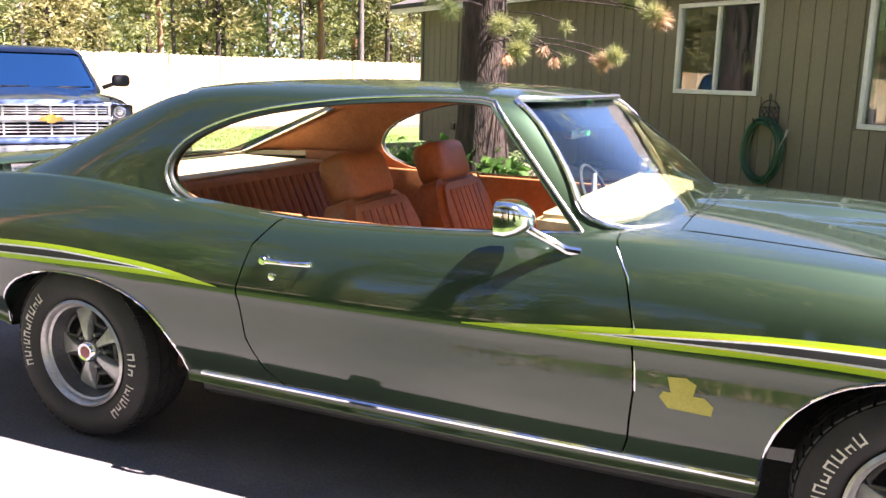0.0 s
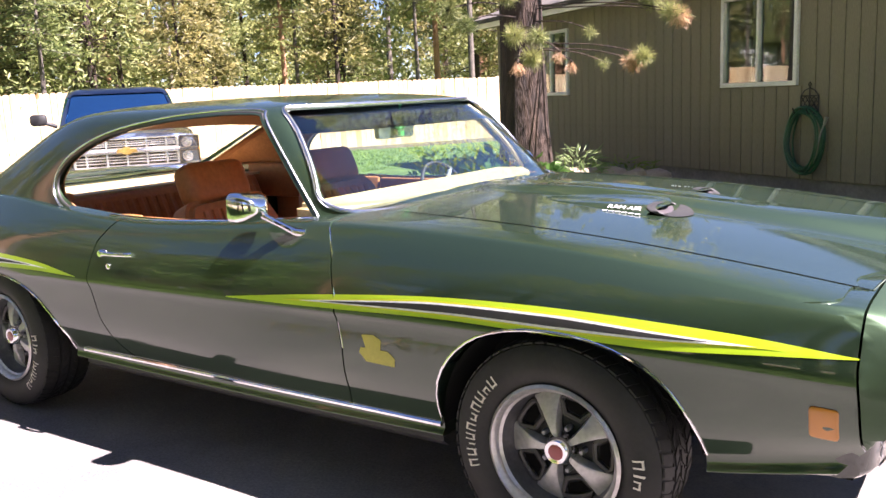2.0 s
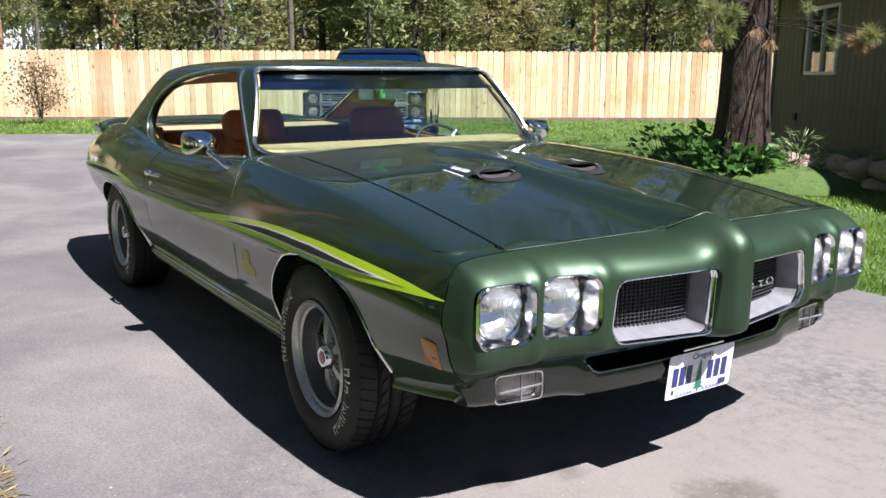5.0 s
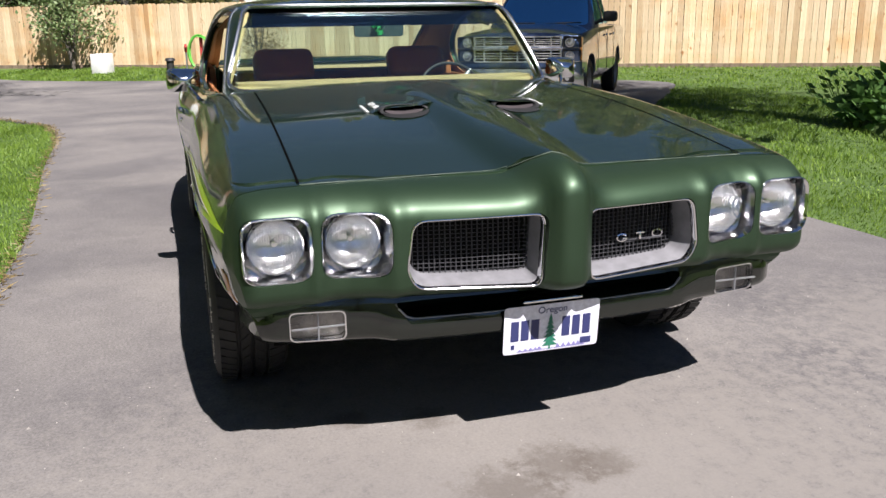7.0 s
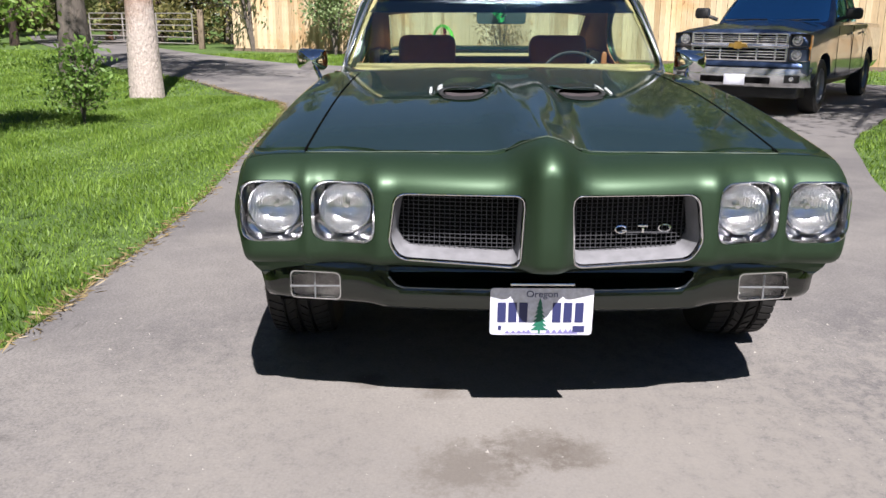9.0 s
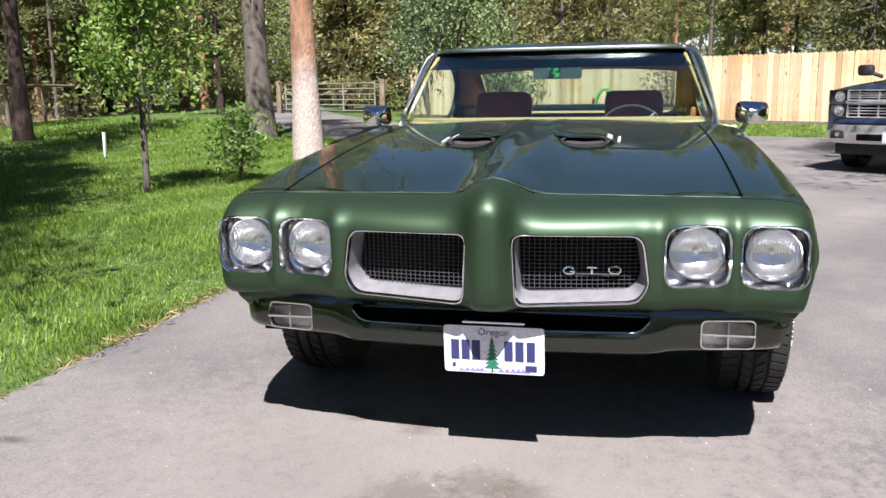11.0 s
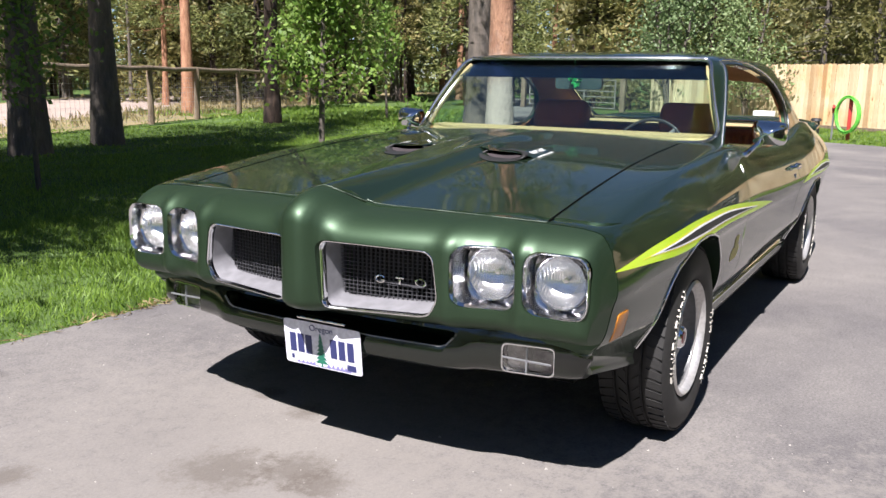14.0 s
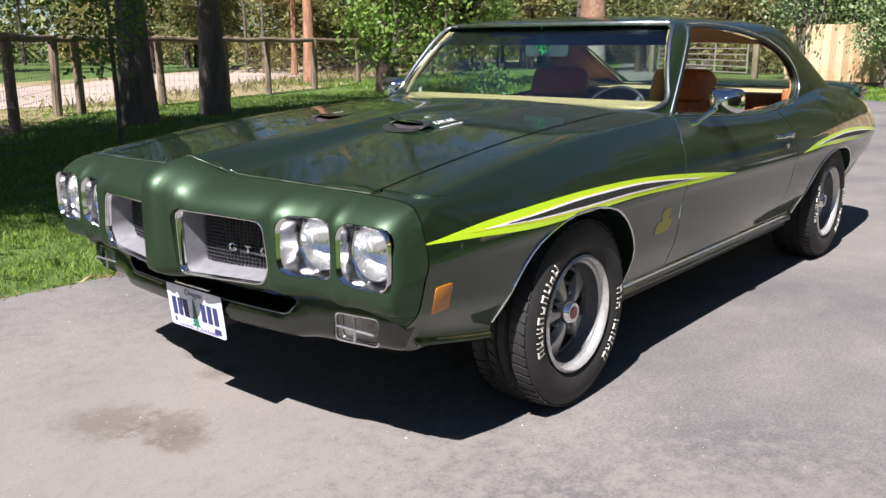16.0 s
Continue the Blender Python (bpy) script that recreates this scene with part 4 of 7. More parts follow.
# ---- coupe: windscreen trim, hood scoops, wing ----
CAB = BVHTree.FromBMesh(cabin_solid())


def onto(tree, p, d):
    hit = tree.ray_cast(Vector(p), Vector(d))
    return hit[0]


def trim_loop(name, outline, axis, start, direction, r, label, close=True, width=None):
    pts = []
    fine = []
    for (a, b), (c, d) in zip(outline, outline[1:] + outline[:1] if close else outline[1:]):
        n = max(1, int(math.hypot(c - a, d - b) / .04))
        fine += [(a + (c - a) * k / n, b + (d - b) * k / n) for k in range(n)]
    for a, b in fine if close else fine + [outline[-1]]:
        p, n = CAB.ray_cast(Vector((start, a, b) if axis == "x" else (a, start, b)), Vector(direction))[:2]
        if p is not None:
            pts.append(p + n * (.004 if axis == "x" else .001))
    bm = bmesh.new()
    tube(bm, pts + pts[:1] if close else pts, r, 8, caps=not close)
    return part(name, bm, STAINLESS, car, label)


trim_loop("windshield_trim", grown(SCREEN, .006), "x", 2.0, (-1, 0, 0), .0095, "bright windscreen moulding")
ring = [on_glass(0, y, .006) for y in np.linspace(-.655, .655, 17)] + [on_glass(t, .655 + .030 * t, .006) for t in np.linspace(.05, 1, 10)] + [on_glass(1, y, .006) for y in np.linspace(.68, -.685, 17)] + [on_glass(t, -.655 - .030 * t, .006) for t in np.linspace(.95, .05, 10)]
bm = bmesh.new()
tube(bm, ring + ring[:1], .008, 8, caps=False)
part("rear_window_trim", bm, CHROME, car, "bright rear window moulding")
for s in (-1, 1):
    upper = grown(SIDE_OPEN, .016)[2:-10]
    trim_loop("drip_moulding", upper, "y", s * 2.0, (0, -s, 0), .0050, "bright drip moulding", close=False)
    upper = grown(SIDE_OPEN, .003)[:-2]
    bm = bmesh.new()
    pts = [onto(CAB, (a, s * 2, b), (0, -s, 0)) for a, b in upper]
    tube(bm, [p - Vector((0, s * .010, 0)) for p in pts if p is not None], .008, 8)
    part("window_seal", bm, BLACK, car, "black rubber window seal")
    bm = bmesh.new()
    tube(bm, [Vector((x, s * (YS(x) - .048), ZS(x) + .006)) for x in np.linspace(-.66, .46, 24)], .006, 8)
    part("belt_moulding", bm, CHROME, car, "thin bright belt moulding")


def hood_z(x, y):
    p = LOFT.ray_cast(Vector((x, y, 3)), Vector((0, 0, -1)))[0]
    return p.z if p else 0.95


def scoop_rise(x, t):
    """The scoop's height over the hood at x, and t from -1 to 1 across it."""
    h = SCOOP_H(x)
    return h * max(0.0, 1 - abs(t) ** 3.0)


SCOOP_H = spline([(.95, .0), (1.05, .003), (1.2, .011), (1.35, .021), (1.45, .027), (1.505, .028), (1.53, .028)])
SCOOP_W = spline([(.95, .05), (1.2, .09), (1.4, .118), (1.53, .122)])


def scoop(side):
    """A forward-facing air scoop that rises out of the hood."""
    sc = thing("hood_scoop", "", "")
    sc.parent = car
    cy = side * .215
    bm = bmesh.new()
    loops = []
    for x in (1.505, 1.47, 1.42, 1.35, 1.27, 1.2, 1.12, 1.05, .99, .95):
        row = []
        for k in range(21):
            t = k / 20 * 2 - 1
            y = cy + SCOOP_W(x) * t
            row.append(Vector((x + .05 * (1.505 - abs(t) ** 2 - .505) * (x > 1.5) - .05 * (x > 1.5), y, hood_z(x, y) - .003 + scoop_rise(x, t))))
        loops.append(row)
    skin(bm, loops)
    part("scoop_hood", bm, GREEN, sc)
    # black oval mouth, leaning back, with its flap, and the flush black tray in front
    c = Vector((1.50, cy, hood_z(1.50, cy) + .012))
    up = Vector((-.030, 0, .017))

    def oval(k, depth=0.0):
        out = []
        for i in range(40):
            a = 2 * math.pi * i / 40
            ca, sa = math.cos(a), math.sin(a)
            out.append(c + Vector((-depth, .090 * k * math.copysign(abs(ca) ** .8, ca), 0)) + up * k * math.copysign(abs(sa) ** .8, sa))
        return out

    bm = bmesh.new()
    loop_skin(bm, [oval(1.06, .02), oval(1.04, -.002), oval(.98, -.006), oval(.90, -.002), oval(.86, .01), oval(.84, .03)])
    part("scoop_lip", bm, BLACK, sc)
    bm = bmesh.new()
    bm.faces.new([bm.verts.new(p) for p in oval(.86, .022)])
    part("scoop_throat", bm, DARK, sc)
    bm = bmesh.new()
    low = [p for p in oval(.80, .012) if p.z < c.z + .002]
    bm.faces.new([bm.verts.new(p) for p in low])
    part("scoop_flap", bm, SCOOP_FLAP, sc)
    bm = bmesh.new()
    rows = []
    for i in range(13):
        t = i / 12
        w = .084 * (1 - t ** 2.2) ** .6
        x = 1.515 + .072 * t
        rows.append([Vector((x, cy + w * q, hood_z(x, cy + w * q) + .0022)) for q in np.linspace(-1, 1, 9)])
    skin(bm, rows)
    part("scoop_tray", bm, BLACK, sc, "black tray in front of the scoop")

    def lift(x, y):
        w = SCOOP_W(x)
        return hood_z(x, y) - .003 + scoop_rise(x, max(-1, min(1, (y - cy) / w)))

    x0, y0 = 1.385, cy + side * .092
    tilt = math.degrees(math.atan2(lift(x0, y0 + .012) - lift(x0, y0 - .012), .024))
    curve = bpy.data.curves.new("scoop_lettering", "FONT")
    curve.body, curve.size, curve.extrude, curve.align_x, curve.align_y = "RAM AIR", .031, .0003, "CENTER", "CENTER"
    word = new("scoop_lettering", curve)
    word.data.materials.append(WHITE)
    word.parent = sc
    turn = 0 if side < 0 else 180
    word.matrix_basis = Matrix.Translation((x0, y0, lift(x0, y0) + .004)) @ pose(0, 0, 0, 0, 0, turn) @ pose(0, 0, 0, tilt if side < 0 else -tilt, 3 if side < 0 else -3, 0)
    for k in range(6):
        bm = bmesh.new()
        xa, y = 1.320 + .023 * k, cy + side * .126
        box(bm, xa, xa + .016, y - .005, y + .005, hood_z(xa, y) + .001, hood_z(xa, y) + .003)
        part("small_text_bar", bm, WHITE, sc)


SCOOP_FLAP = surface("scoop_flap_grey", (0.035, 0.028, 0.03), (0.055, 0.045, 0.048), 12, 0.5)
for s in (-1, 1):
    scoop(s)
# cowl grille slots behind the hood
bm = bmesh.new()
for k in range(26):
    y = -.45 + .9 * k / 25
    x = .748 - .05 * (y / .5) ** 2
    box(bm, x, x + .008, y - .006, y + .006, hood_z(x, y) + .0005, hood_z(x, y) + .002)
tagged(part("cowl_vent", bm, BLACK, car, "row of small cowl vent slots"), kind="stuff")


def wing():
    w = thing("rear_wing", "", "")
    w.parent = car
    bm = bmesh.new()
    rows = []
    for y in np.linspace(-.84, .84, 41):
        drop = -.05 * (abs(y) / .84) ** 8
        c = 1 - .15 * (abs(y) / .84) ** 8
        z = .972 + drop
        rows.append([Vector((-2.34, y, z - .004)), Vector((-2.36, y, z + .010)), Vector((-2.45, y, z + .018)), Vector((-2.34 - .23 * c, y, z + .020)), Vector((-2.345 - .23 * c, y, z + .008)), Vector((-2.45, y, z - .006)), Vector((-2.36, y, z - .012))])
    vs = skin(bm, rows, close=True)
    bm.faces.new(vs[0])
    bm.faces.new(vs[-1][::-1])
    part("wing_blade", bm, GREEN, w)
    for y in (-.45, .45, -.80, .80):
        bm = bmesh.new()
        box(bm, -2.52, -2.37, y - .025, y + .025, .88, .965, .008)
        part("wing_stand", bm, GREEN, w)


wing()
bm = bmesh.new()
box(bm, -2.70, -2.60, -.86, .86, .50, .66, .04)
part("rear_bumper", bm, CHROME, car, "chrome rear bumper")


# ---- coupe: interior ----
HEADLINER = surface("brown_headliner", (0.30, 0.13, 0.05), (0.38, 0.17, 0.07), 8, 0.8)
CARPET = surface("brown_carpet", (0.05, 0.025, 0.012), (0.08, 0.04, 0.02), 20, 0.95)
lining = carve(cabin_solid(.037), cabin_solid(.043))
for cut in (prism([(-1.14, 1.6), (-1.14, 1.305), (-1.92, .97), (-1.91, .5), (-4, .5), (-4, 1.6)], -1.2, 1.2, "y"), prism(SIDE_OPEN, -1.2, 1.2, "y"), prism(SCREEN, -.1, 1.2, "x"), prism(BEHIND, -.68, .68, "y"), prism([(-3, -2), (3, -2), (3, 2), (-3, 2)], .5, .93, "z")):
    lining = carve(lining, cut)
part("headliner", lining, HEADLINER, car)
for s in (-1, 1):
    pts = []
    for t in np.linspace(0, 1, 9):
        p = onto(CAB, (2.0, s * (.775 - .125 * t), .985 + .325 * t), (-1, 0, 0))
        pts.append(p + Vector((-.045, -s * .012, 0)))
    bm = bmesh.new()
    tube(bm, pts, [.010] * 9, 8)
    part("pillar_trim", bm, TAN, car, "tan inner windscreen pillar trim")
for s in (-1, 1):
    for off, mat, name in ((-.014, HEADLINER, "sail_panel_trim"), (.004, GREEN, "sail_panel")):
        bm = bmesh.new()
        skin(bm, [[on_glass(t, s * (.658 + .030 * t + k * (.040 + .030 * t)), off) for k in (0, .33, .66, 1)] for t in np.linspace(0, 1, 7)])
        part(name, bm, mat, car)
bm = bmesh.new()
box(bm, -1.55, .60, -.80, .80, .30, .335)
part("floor_carpet", bm, CARPET, car)


def cushion(bm, x0, x1, y0, y1, z0, z1, r=.05, m=None):
    box(bm, x0, x1, y0, y1, z0, z1, r, m, 4)


def pleats(bm, m, y0, y1, z0, z1, x, n, r):
    for k in range(n):
        y = y0 + (y1 - y0) * (k + .5) / n
        tube(bm, [m @ Vector((x, y, z)) for z in np.linspace(z0, z1, 6)], [(y1 - y0) / n * .5] * 6, 8)


def bucket_seat(y):
    s = thing("front_seat", "", "")
    s.parent = car
    bm = bmesh.new()
    cushion(bm, -.37, .20, y - .27, y + .27, .42, .60, .06)
    part("seat_cushion", bm, LEATHER, s)
    lean = Matrix.Translation((-.29, y, .52)) @ pose(0, 0, 0, 0, -22, 0)
    bm = bmesh.new()
    out = rounded([(-.27, .0), (.27, .0), (.275, .34), (.22, .48), (-.22, .48), (-.275, .34)], .08)
    back = prism(out, -.13, .02, "x")
    bmesh.ops.bevel(back, geom=[e for e in back.edges if abs(e.verts[0].co.x - e.verts[1].co.x) < 1e-5], offset=.03, segments=3, affect="EDGES")
    bmesh.ops.transform(back, matrix=lean, verts=back.verts)
    part("backrest", back, LEATHER, s)
    for k in range(7):
        bm = bmesh.new()
        yy = -.15 + .05 * k
        tube(bm, [lean @ Vector((.012, yy, z)) for z in np.linspace(.08, .42, 8)], .024, 8)
        part("pleat", bm, LEATHER, s)
    bm = bmesh.new()
    cushion(bm, -.12, .02, -.17, .17, .46, .655, .05, lean)
    part("headrest", bm, LEATHER, s)


for y in (-.39, .39):
    bucket_seat(y)
bm = bmesh.new()
cushion(bm, -1.28, -.80, -.66, .66, .42, .62, .06)
bench = thing("rear_seat", "", "")
bench.parent = car
part("seat_cushion", bm, LEATHER, bench)
bm = bmesh.new()
cushion(bm, -.12, .05, -.66, .66, .0, .47, .05, Matrix.Translation((-1.22, 0, .52)) @ pose(0, 0, 0, 0, -24, 0))
part("backrest", bm, LEATHER, bench)
for k in range(20):
    bm = bmesh.new()
    yy = -.57 + .06 * k
    lean = Matrix.Translation((-1.22, 0, .52)) @ pose(0, 0, 0, 0, -24, 0)
    tube(bm, [lean @ Vector((.045, yy, z)) for z in np.linspace(.06, .40, 6)], .022, 8)
    part("pleat", bm, LEATHER, bench)
bm = bmesh.new()
box(bm, -1.90, -1.36, -.68, .68, .945, .958, .005)
part("parcel_shelf", bm, TAN, car, "pale tan parcel shelf")
for s in (-1, 1):
    bm = bmesh.new()
    box(bm, -.52, .58, s * .79 - .012, s * .79 + .012, .38, .925, .01)
    panel = part("door_card", bm, LEATHER, car)
    for z in (.60, .66, .72):
        bm = bmesh.new()
        tube(bm, [(-.48, s * .776, z), (.54, s * .776, z)], .006, 6)
        part("card_rib", bm, LEATHER, panel)
    bm = bmesh.new()
    box(bm, -.25, .25, s * .76 - .03, s * .76 + .02, .68, .72, .012)
    part("armrest", bm, LEATHER, panel)
    bm = bmesh.new()
    box(bm, -1.34, -.53, s * .79 - .012, s * .79 + .012, .38, .93, .01)
    box(bm, -1.70, -1.06, s * .765 - .02, s * .765 + .02, .80, 1.005, .015)
    part("quarter_panel_trim", bm, LEATHER, car)
bm = prism(rounded([(.28, -.745), (.44, -.745), (.585, -.55), (.635, -.25), (.645, 0), (.635, .25), (.585, .55), (.44, .745), (.28, .745)], .05), .92, .998, "z")
bmesh.ops.bevel(bm, geom=[e for e in bm.edges if abs(e.verts[0].co.z - e.verts[1].co.z) < 1e-5], offset=.02, segments=3, affect="EDGES")
part("dash_pad", bm, TAN, car, "tan padded dashboard top")
bm = bmesh.new()
cushion(bm, .40, .56, -.75, .75, .62, .905, .03)
part("dashboard", bm, LEATHER, car)
bm = bmesh.new()
cushion(bm, -.40, .45, -.09, .09, .36, .58, .03)
part("centre_console", bm, LEATHER, car)
steer = thing("steering_wheel", "", "")
steer.parent = car
steer.matrix_basis = pose(.21, .38, .895, 0, 62, 0)
bm = bmesh.new()
tube(bm, [(.172 * math.cos(a), .172 * math.sin(a), 0) for a in np.linspace(0, 2 * math.pi, 41)], .009, 8, caps=False)
part("steering_rim", bm, BLACK, steer)
for a in (0.3, 2.4, 4.7):
    bm = bmesh.new()
    tube(bm, [(0, 0, -.03), (.18 * math.cos(a), .18 * math.sin(a), 0)], [.016, .01], 8)
    part("steering_spoke", bm, DULL_METAL, steer)
bm = bmesh.new()
tube(bm, [(0, 0, .0), (0, 0, -.25)], .03, 12)
part("steering_column", bm, BLACK, steer)
inner = thing("inside_mirror", "", "")
inner.parent = car
bm = bmesh.new()
out = rounded([(-.125, -.032), (.125, -.032), (.125, .032), (-.125, .032)], .02)
solid = prism(out, -.012, .012, "x")
bmesh.ops.transform(solid, matrix=Matrix.Translation((.20, 0, 1.222)), verts=solid.verts)
part("mirror_case", solid, surface("dark_mirror_case", (0.03, 0.05, 0.055), (0.05, 0.075, 0.08), 8, 0.25, coat=0.5), inner, "dark glossy mirror case")
bm = bmesh.new()
tube(bm, [(.215, 0, 1.227), (.255, 0, 1.305)], .007, 8)
part("mirror_stem", bm, CHROME, inner)
freshener = thing("hanging_leaf_charm", "small green leafy charm hanging from the mirror", "charm")
rng = random.Random(5)
bm = bmesh.new()
for k in range(80):
    p = Vector((.232 + rng.gauss(0, .007), -.012 + rng.gauss(0, .013), 1.253 + rng.gauss(0, .021)))
    a, b = Vector((rng.gauss(0, 1), rng.gauss(0, 1), rng.gauss(0, 1))).normalized() * .014, Vector((rng.gauss(0, 1), rng.gauss(0, 1), rng.gauss(0, 1))).normalized() * .011
    bm.faces.new([bm.verts.new(q) for q in (p - a, p + b, p + a, p - b)])
tube(bm, [(.238, -.012, 1.29), (.232, -.012, 1.197)], .002, 5)
charm = part("leaves", bm, plain("charm_green", (0.02, 0.34, 0.09), 0.5), freshener)


# ---- setting: materials ----
def ground_material(name, stops, scale, fine, patches=None, rough=0.9, relief=0.3, dist=0.004):
    m, nt, b = tree_of(name)
    col = ramp(nt, noise_tex(nt, scale, 6, 0.6), stops)
    if patches:
        worn = ramp(nt, noise_tex(nt, patches[0], 4, 0.55, warp=0.4), [(patches[1], (0, 0, 0)), (patches[2], (1, 1, 1))])
        col = mix(nt, worn, col, patches[3])
    speck = ramp(nt, noise_tex(nt, fine, 3, 0.7), [(0.3, (0.68,) * 3), (0.5, (1.0,) * 3), (0.7, (1.28,) * 3)])
    col = mix(nt, 0.9, col, speck, "MULTIPLY")
    blotch = ramp(nt, noise_tex(nt, 7, 6, 0.7), [(0.3, (0.90,) * 3), (0.7, (1.09,) * 3)])
    col = mix(nt, 0.9, col, blotch, "MULTIPLY")
    gritty = ramp(nt, noise_tex(nt, 45, 6, 0.75), [(0.30, (0.82,) * 3), (0.62, (1.04,) * 3), (0.70, (1.35,) * 3)])
    col = mix(nt, 0.9, col, gritty, "MULTIPLY")
    nt.links.new(col, b.inputs["Base Color"])
    b.inputs["Roughness"].default_value = rough
    b.inputs["Specular IOR Level"].default_value = 0.3
    bump(nt, b, noise_tex(nt, fine * 0.8, 4, 0.7), relief, dist)
    return m


ASPHALT = ground_material("asphalt", [(0.3, (0.106, 0.099, 0.100)), (0.55, (0.132, 0.123, 0.121)), (0.75, (0.165, 0.153, 0.147))], 0.45, 95, (0.7, 0.40, 0.72, (0.205, 0.190, 0.176)), relief=0.4, dist=0.004)


def add_stains(m, spots, col, most=0.8):
    """Oily spots with ragged soft edges, at places on the drive."""
    nt = m.node_tree
    b = nt.nodes["Principled BSDF"]
    old = b.inputs["Base Color"].links[0].from_socket
    rag = noise_tex(nt, 14, 8, 0.8)
    for x, y, r in spots:
        tc = nt.nodes.new("ShaderNodeTexCoord")
        d = nt.nodes.new("ShaderNodeVectorMath")
        d.operation = "DISTANCE"
        d.inputs[1].default_value = (x, y, 0)
        nt.links.new(tc.outputs["Object"], d.inputs[0])
        k = nt.nodes.new("ShaderNodeMath")
        k.operation = "MULTIPLY_ADD"
        k.inputs[1].default_value = 1.0 / r
        nt.links.new(d.outputs["Value"], k.inputs[0])
        off = nt.nodes.new("ShaderNodeMath")
        off.operation = "MULTIPLY_ADD"
        off.inputs[1].default_value, off.inputs[2].default_value = -3.6, 1.45
        nt.links.new(rag, off.inputs[0])
        nt.links.new(off.outputs[0], k.inputs[2])
        mask = ramp(nt, k.outputs[0], [(0.10, (most,) * 3), (0.85, (0.0,) * 3)])
        old = mix(nt, mask, old, col)
    nt.links.new(old, b.inputs["Base Color"])


add_stains(ASPHALT, [(2.7, -.1, 1.5), (3.6, 1.1, 1.6), (4.4, -.4, 1.0), (1.9, 2.0, .7)], (0.205, 0.188, 0.170), 0.55)
add_stains(ASPHALT, [(2.56, -.22, .16), (2.44, -.02, .13), (2.47, .10, .10), (2.02, -.30, .08), (1.95, -.55, .07), (2.95, -.75, .08)], (0.075, 0.060, 0.048), 0.5)
SOIL = ground_material("lawn_soil", [(0.3, (0.05, 0.09, 0.02)), (0.7, (0.095, 0.15, 0.036))], 0.8, 30, relief=0.6, dist=0.03)
DRY = ground_material("dry_field", [(0.3, (0.16, 0.15, 0.06)), (0.5, (0.26, 0.21, 0.11)), (0.7, (0.34, 0.28, 0.16))], 0.25, 12, relief=0.6, dist=0.03)
GRAVEL = ground_material("gravel_road", [(0.3, (0.33, 0.26, 0.22)), (0.7, (0.42, 0.34, 0.29))], 0.4, 40)
CEDAR = surface("cedar_boards", (0.58, 0.43, 0.26), (0.74, 0.62, 0.44), 1.2, 0.8, fine=14, bump_s=0.2, random=0.2, stretch=(6, 6, 0.6))
nt = CEDAR.node_tree
sock = nt.nodes["Principled BSDF"].inputs["Base Color"]
oi = nt.nodes.new("ShaderNodeObjectInfo")
tone = ramp(nt, oi.outputs["Random"], [(0.0, (0.90, 0.80, 0.70)), (0.35, (1.0, 0.97, 0.94)), (1.0, (1.06, 1.05, 1.04))])
warm = ramp(nt, noise_tex(nt, 0.9, 5, 0.6, world_wide=True), [(0.48, (1, 1, 1)), (0.72, (0.93, 0.72, 0.52))])
knots = ramp(nt, noise_tex(nt, 7, 3, 0.5, stretch=(1, 1, 0.5), world_wide=True), [(0.27, (0.55, 0.36, 0.22)), (0.33, (1, 1, 1))])
nt.links.new(mix(nt, 1.0, mix(nt, 1.0, mix(nt, 1.0, sock.links[0].from_socket, tone, "MULTIPLY"), warm, "MULTIPLY"), knots, "MULTIPLY"), sock)
SIDING = surface("olive_siding", (0.178, 0.158, 0.106), (0.222, 0.197, 0.136), 1.0, 0.8, fine=30, bump_s=0.2, stretch=(4, 4, 0.5), random=0.04)
BARK = surface("dark_pine_bark", (0.016, 0.011, 0.009), (0.072, 0.046, 0.032), 5, 0.95, fine=16, bump_s=1.0, bump_d=0.04, stretch=(3, 3, 0.6))
GREY_BARK = surface("grey_bark", (0.08, 0.07, 0.06), (0.17, 0.14, 0.115), 3, 0.95, fine=16, bump_s=1.0, bump_d=0.03, stretch=(3, 3, 0.7))
ORANGE_BARK = surface("orange_pine_bark", (0.22, 0.10, 0.055), (0.46, 0.25, 0.15), 3, 0.95, fine=14, bump_s=1.0, bump_d=0.03, stretch=(3, 3, 0.8))
PALE_BARK = surface("pale_based_pine_bark", (0.20, 0.10, 0.06), (0.42, 0.24, 0.15), 3, 0.95, fine=14, bump_s=1.0, bump_d=0.03, stretch=(3, 3, 0.8))
nt = PALE_BARK.node_tree
tc = nt.nodes.new("ShaderNodeTexCoord")
sep = nt.nodes.new("ShaderNodeSeparateXYZ")
nt.links.new(tc.outputs["Object"], sep.inputs[0])
ragged = nt.nodes.new("ShaderNodeMath")
ragged.operation = "MULTIPLY_ADD"
ragged.inputs[1].default_value = 2.2
nt.links.new(noise_tex(nt, 2.0, 5), ragged.inputs[0])
nt.links.new(sep.outputs["Z"], ragged.inputs[2])
sock = nt.nodes["Principled BSDF"].inputs["Base Color"]
pale = mix(nt, 0.85, (0.52, 0.44, 0.39), ramp(nt, noise_tex(nt, 30, 4), [(0.3, (0.6,) * 3), (0.7, (1.1,) * 3)]), "MULTIPLY")
k = nt.nodes.new("ShaderNodeMath")
k.operation = "MULTIPLY"
k.inputs[1].default_value = 0.2
nt.links.new(ragged.outputs[0], k.inputs[0])
nt.links.new(mix(nt, ramp(nt, k.outputs[0], [(0.42, (0,) * 3), (0.60, (1,) * 3)]), pale, sock.links[0].from_socket), sock)
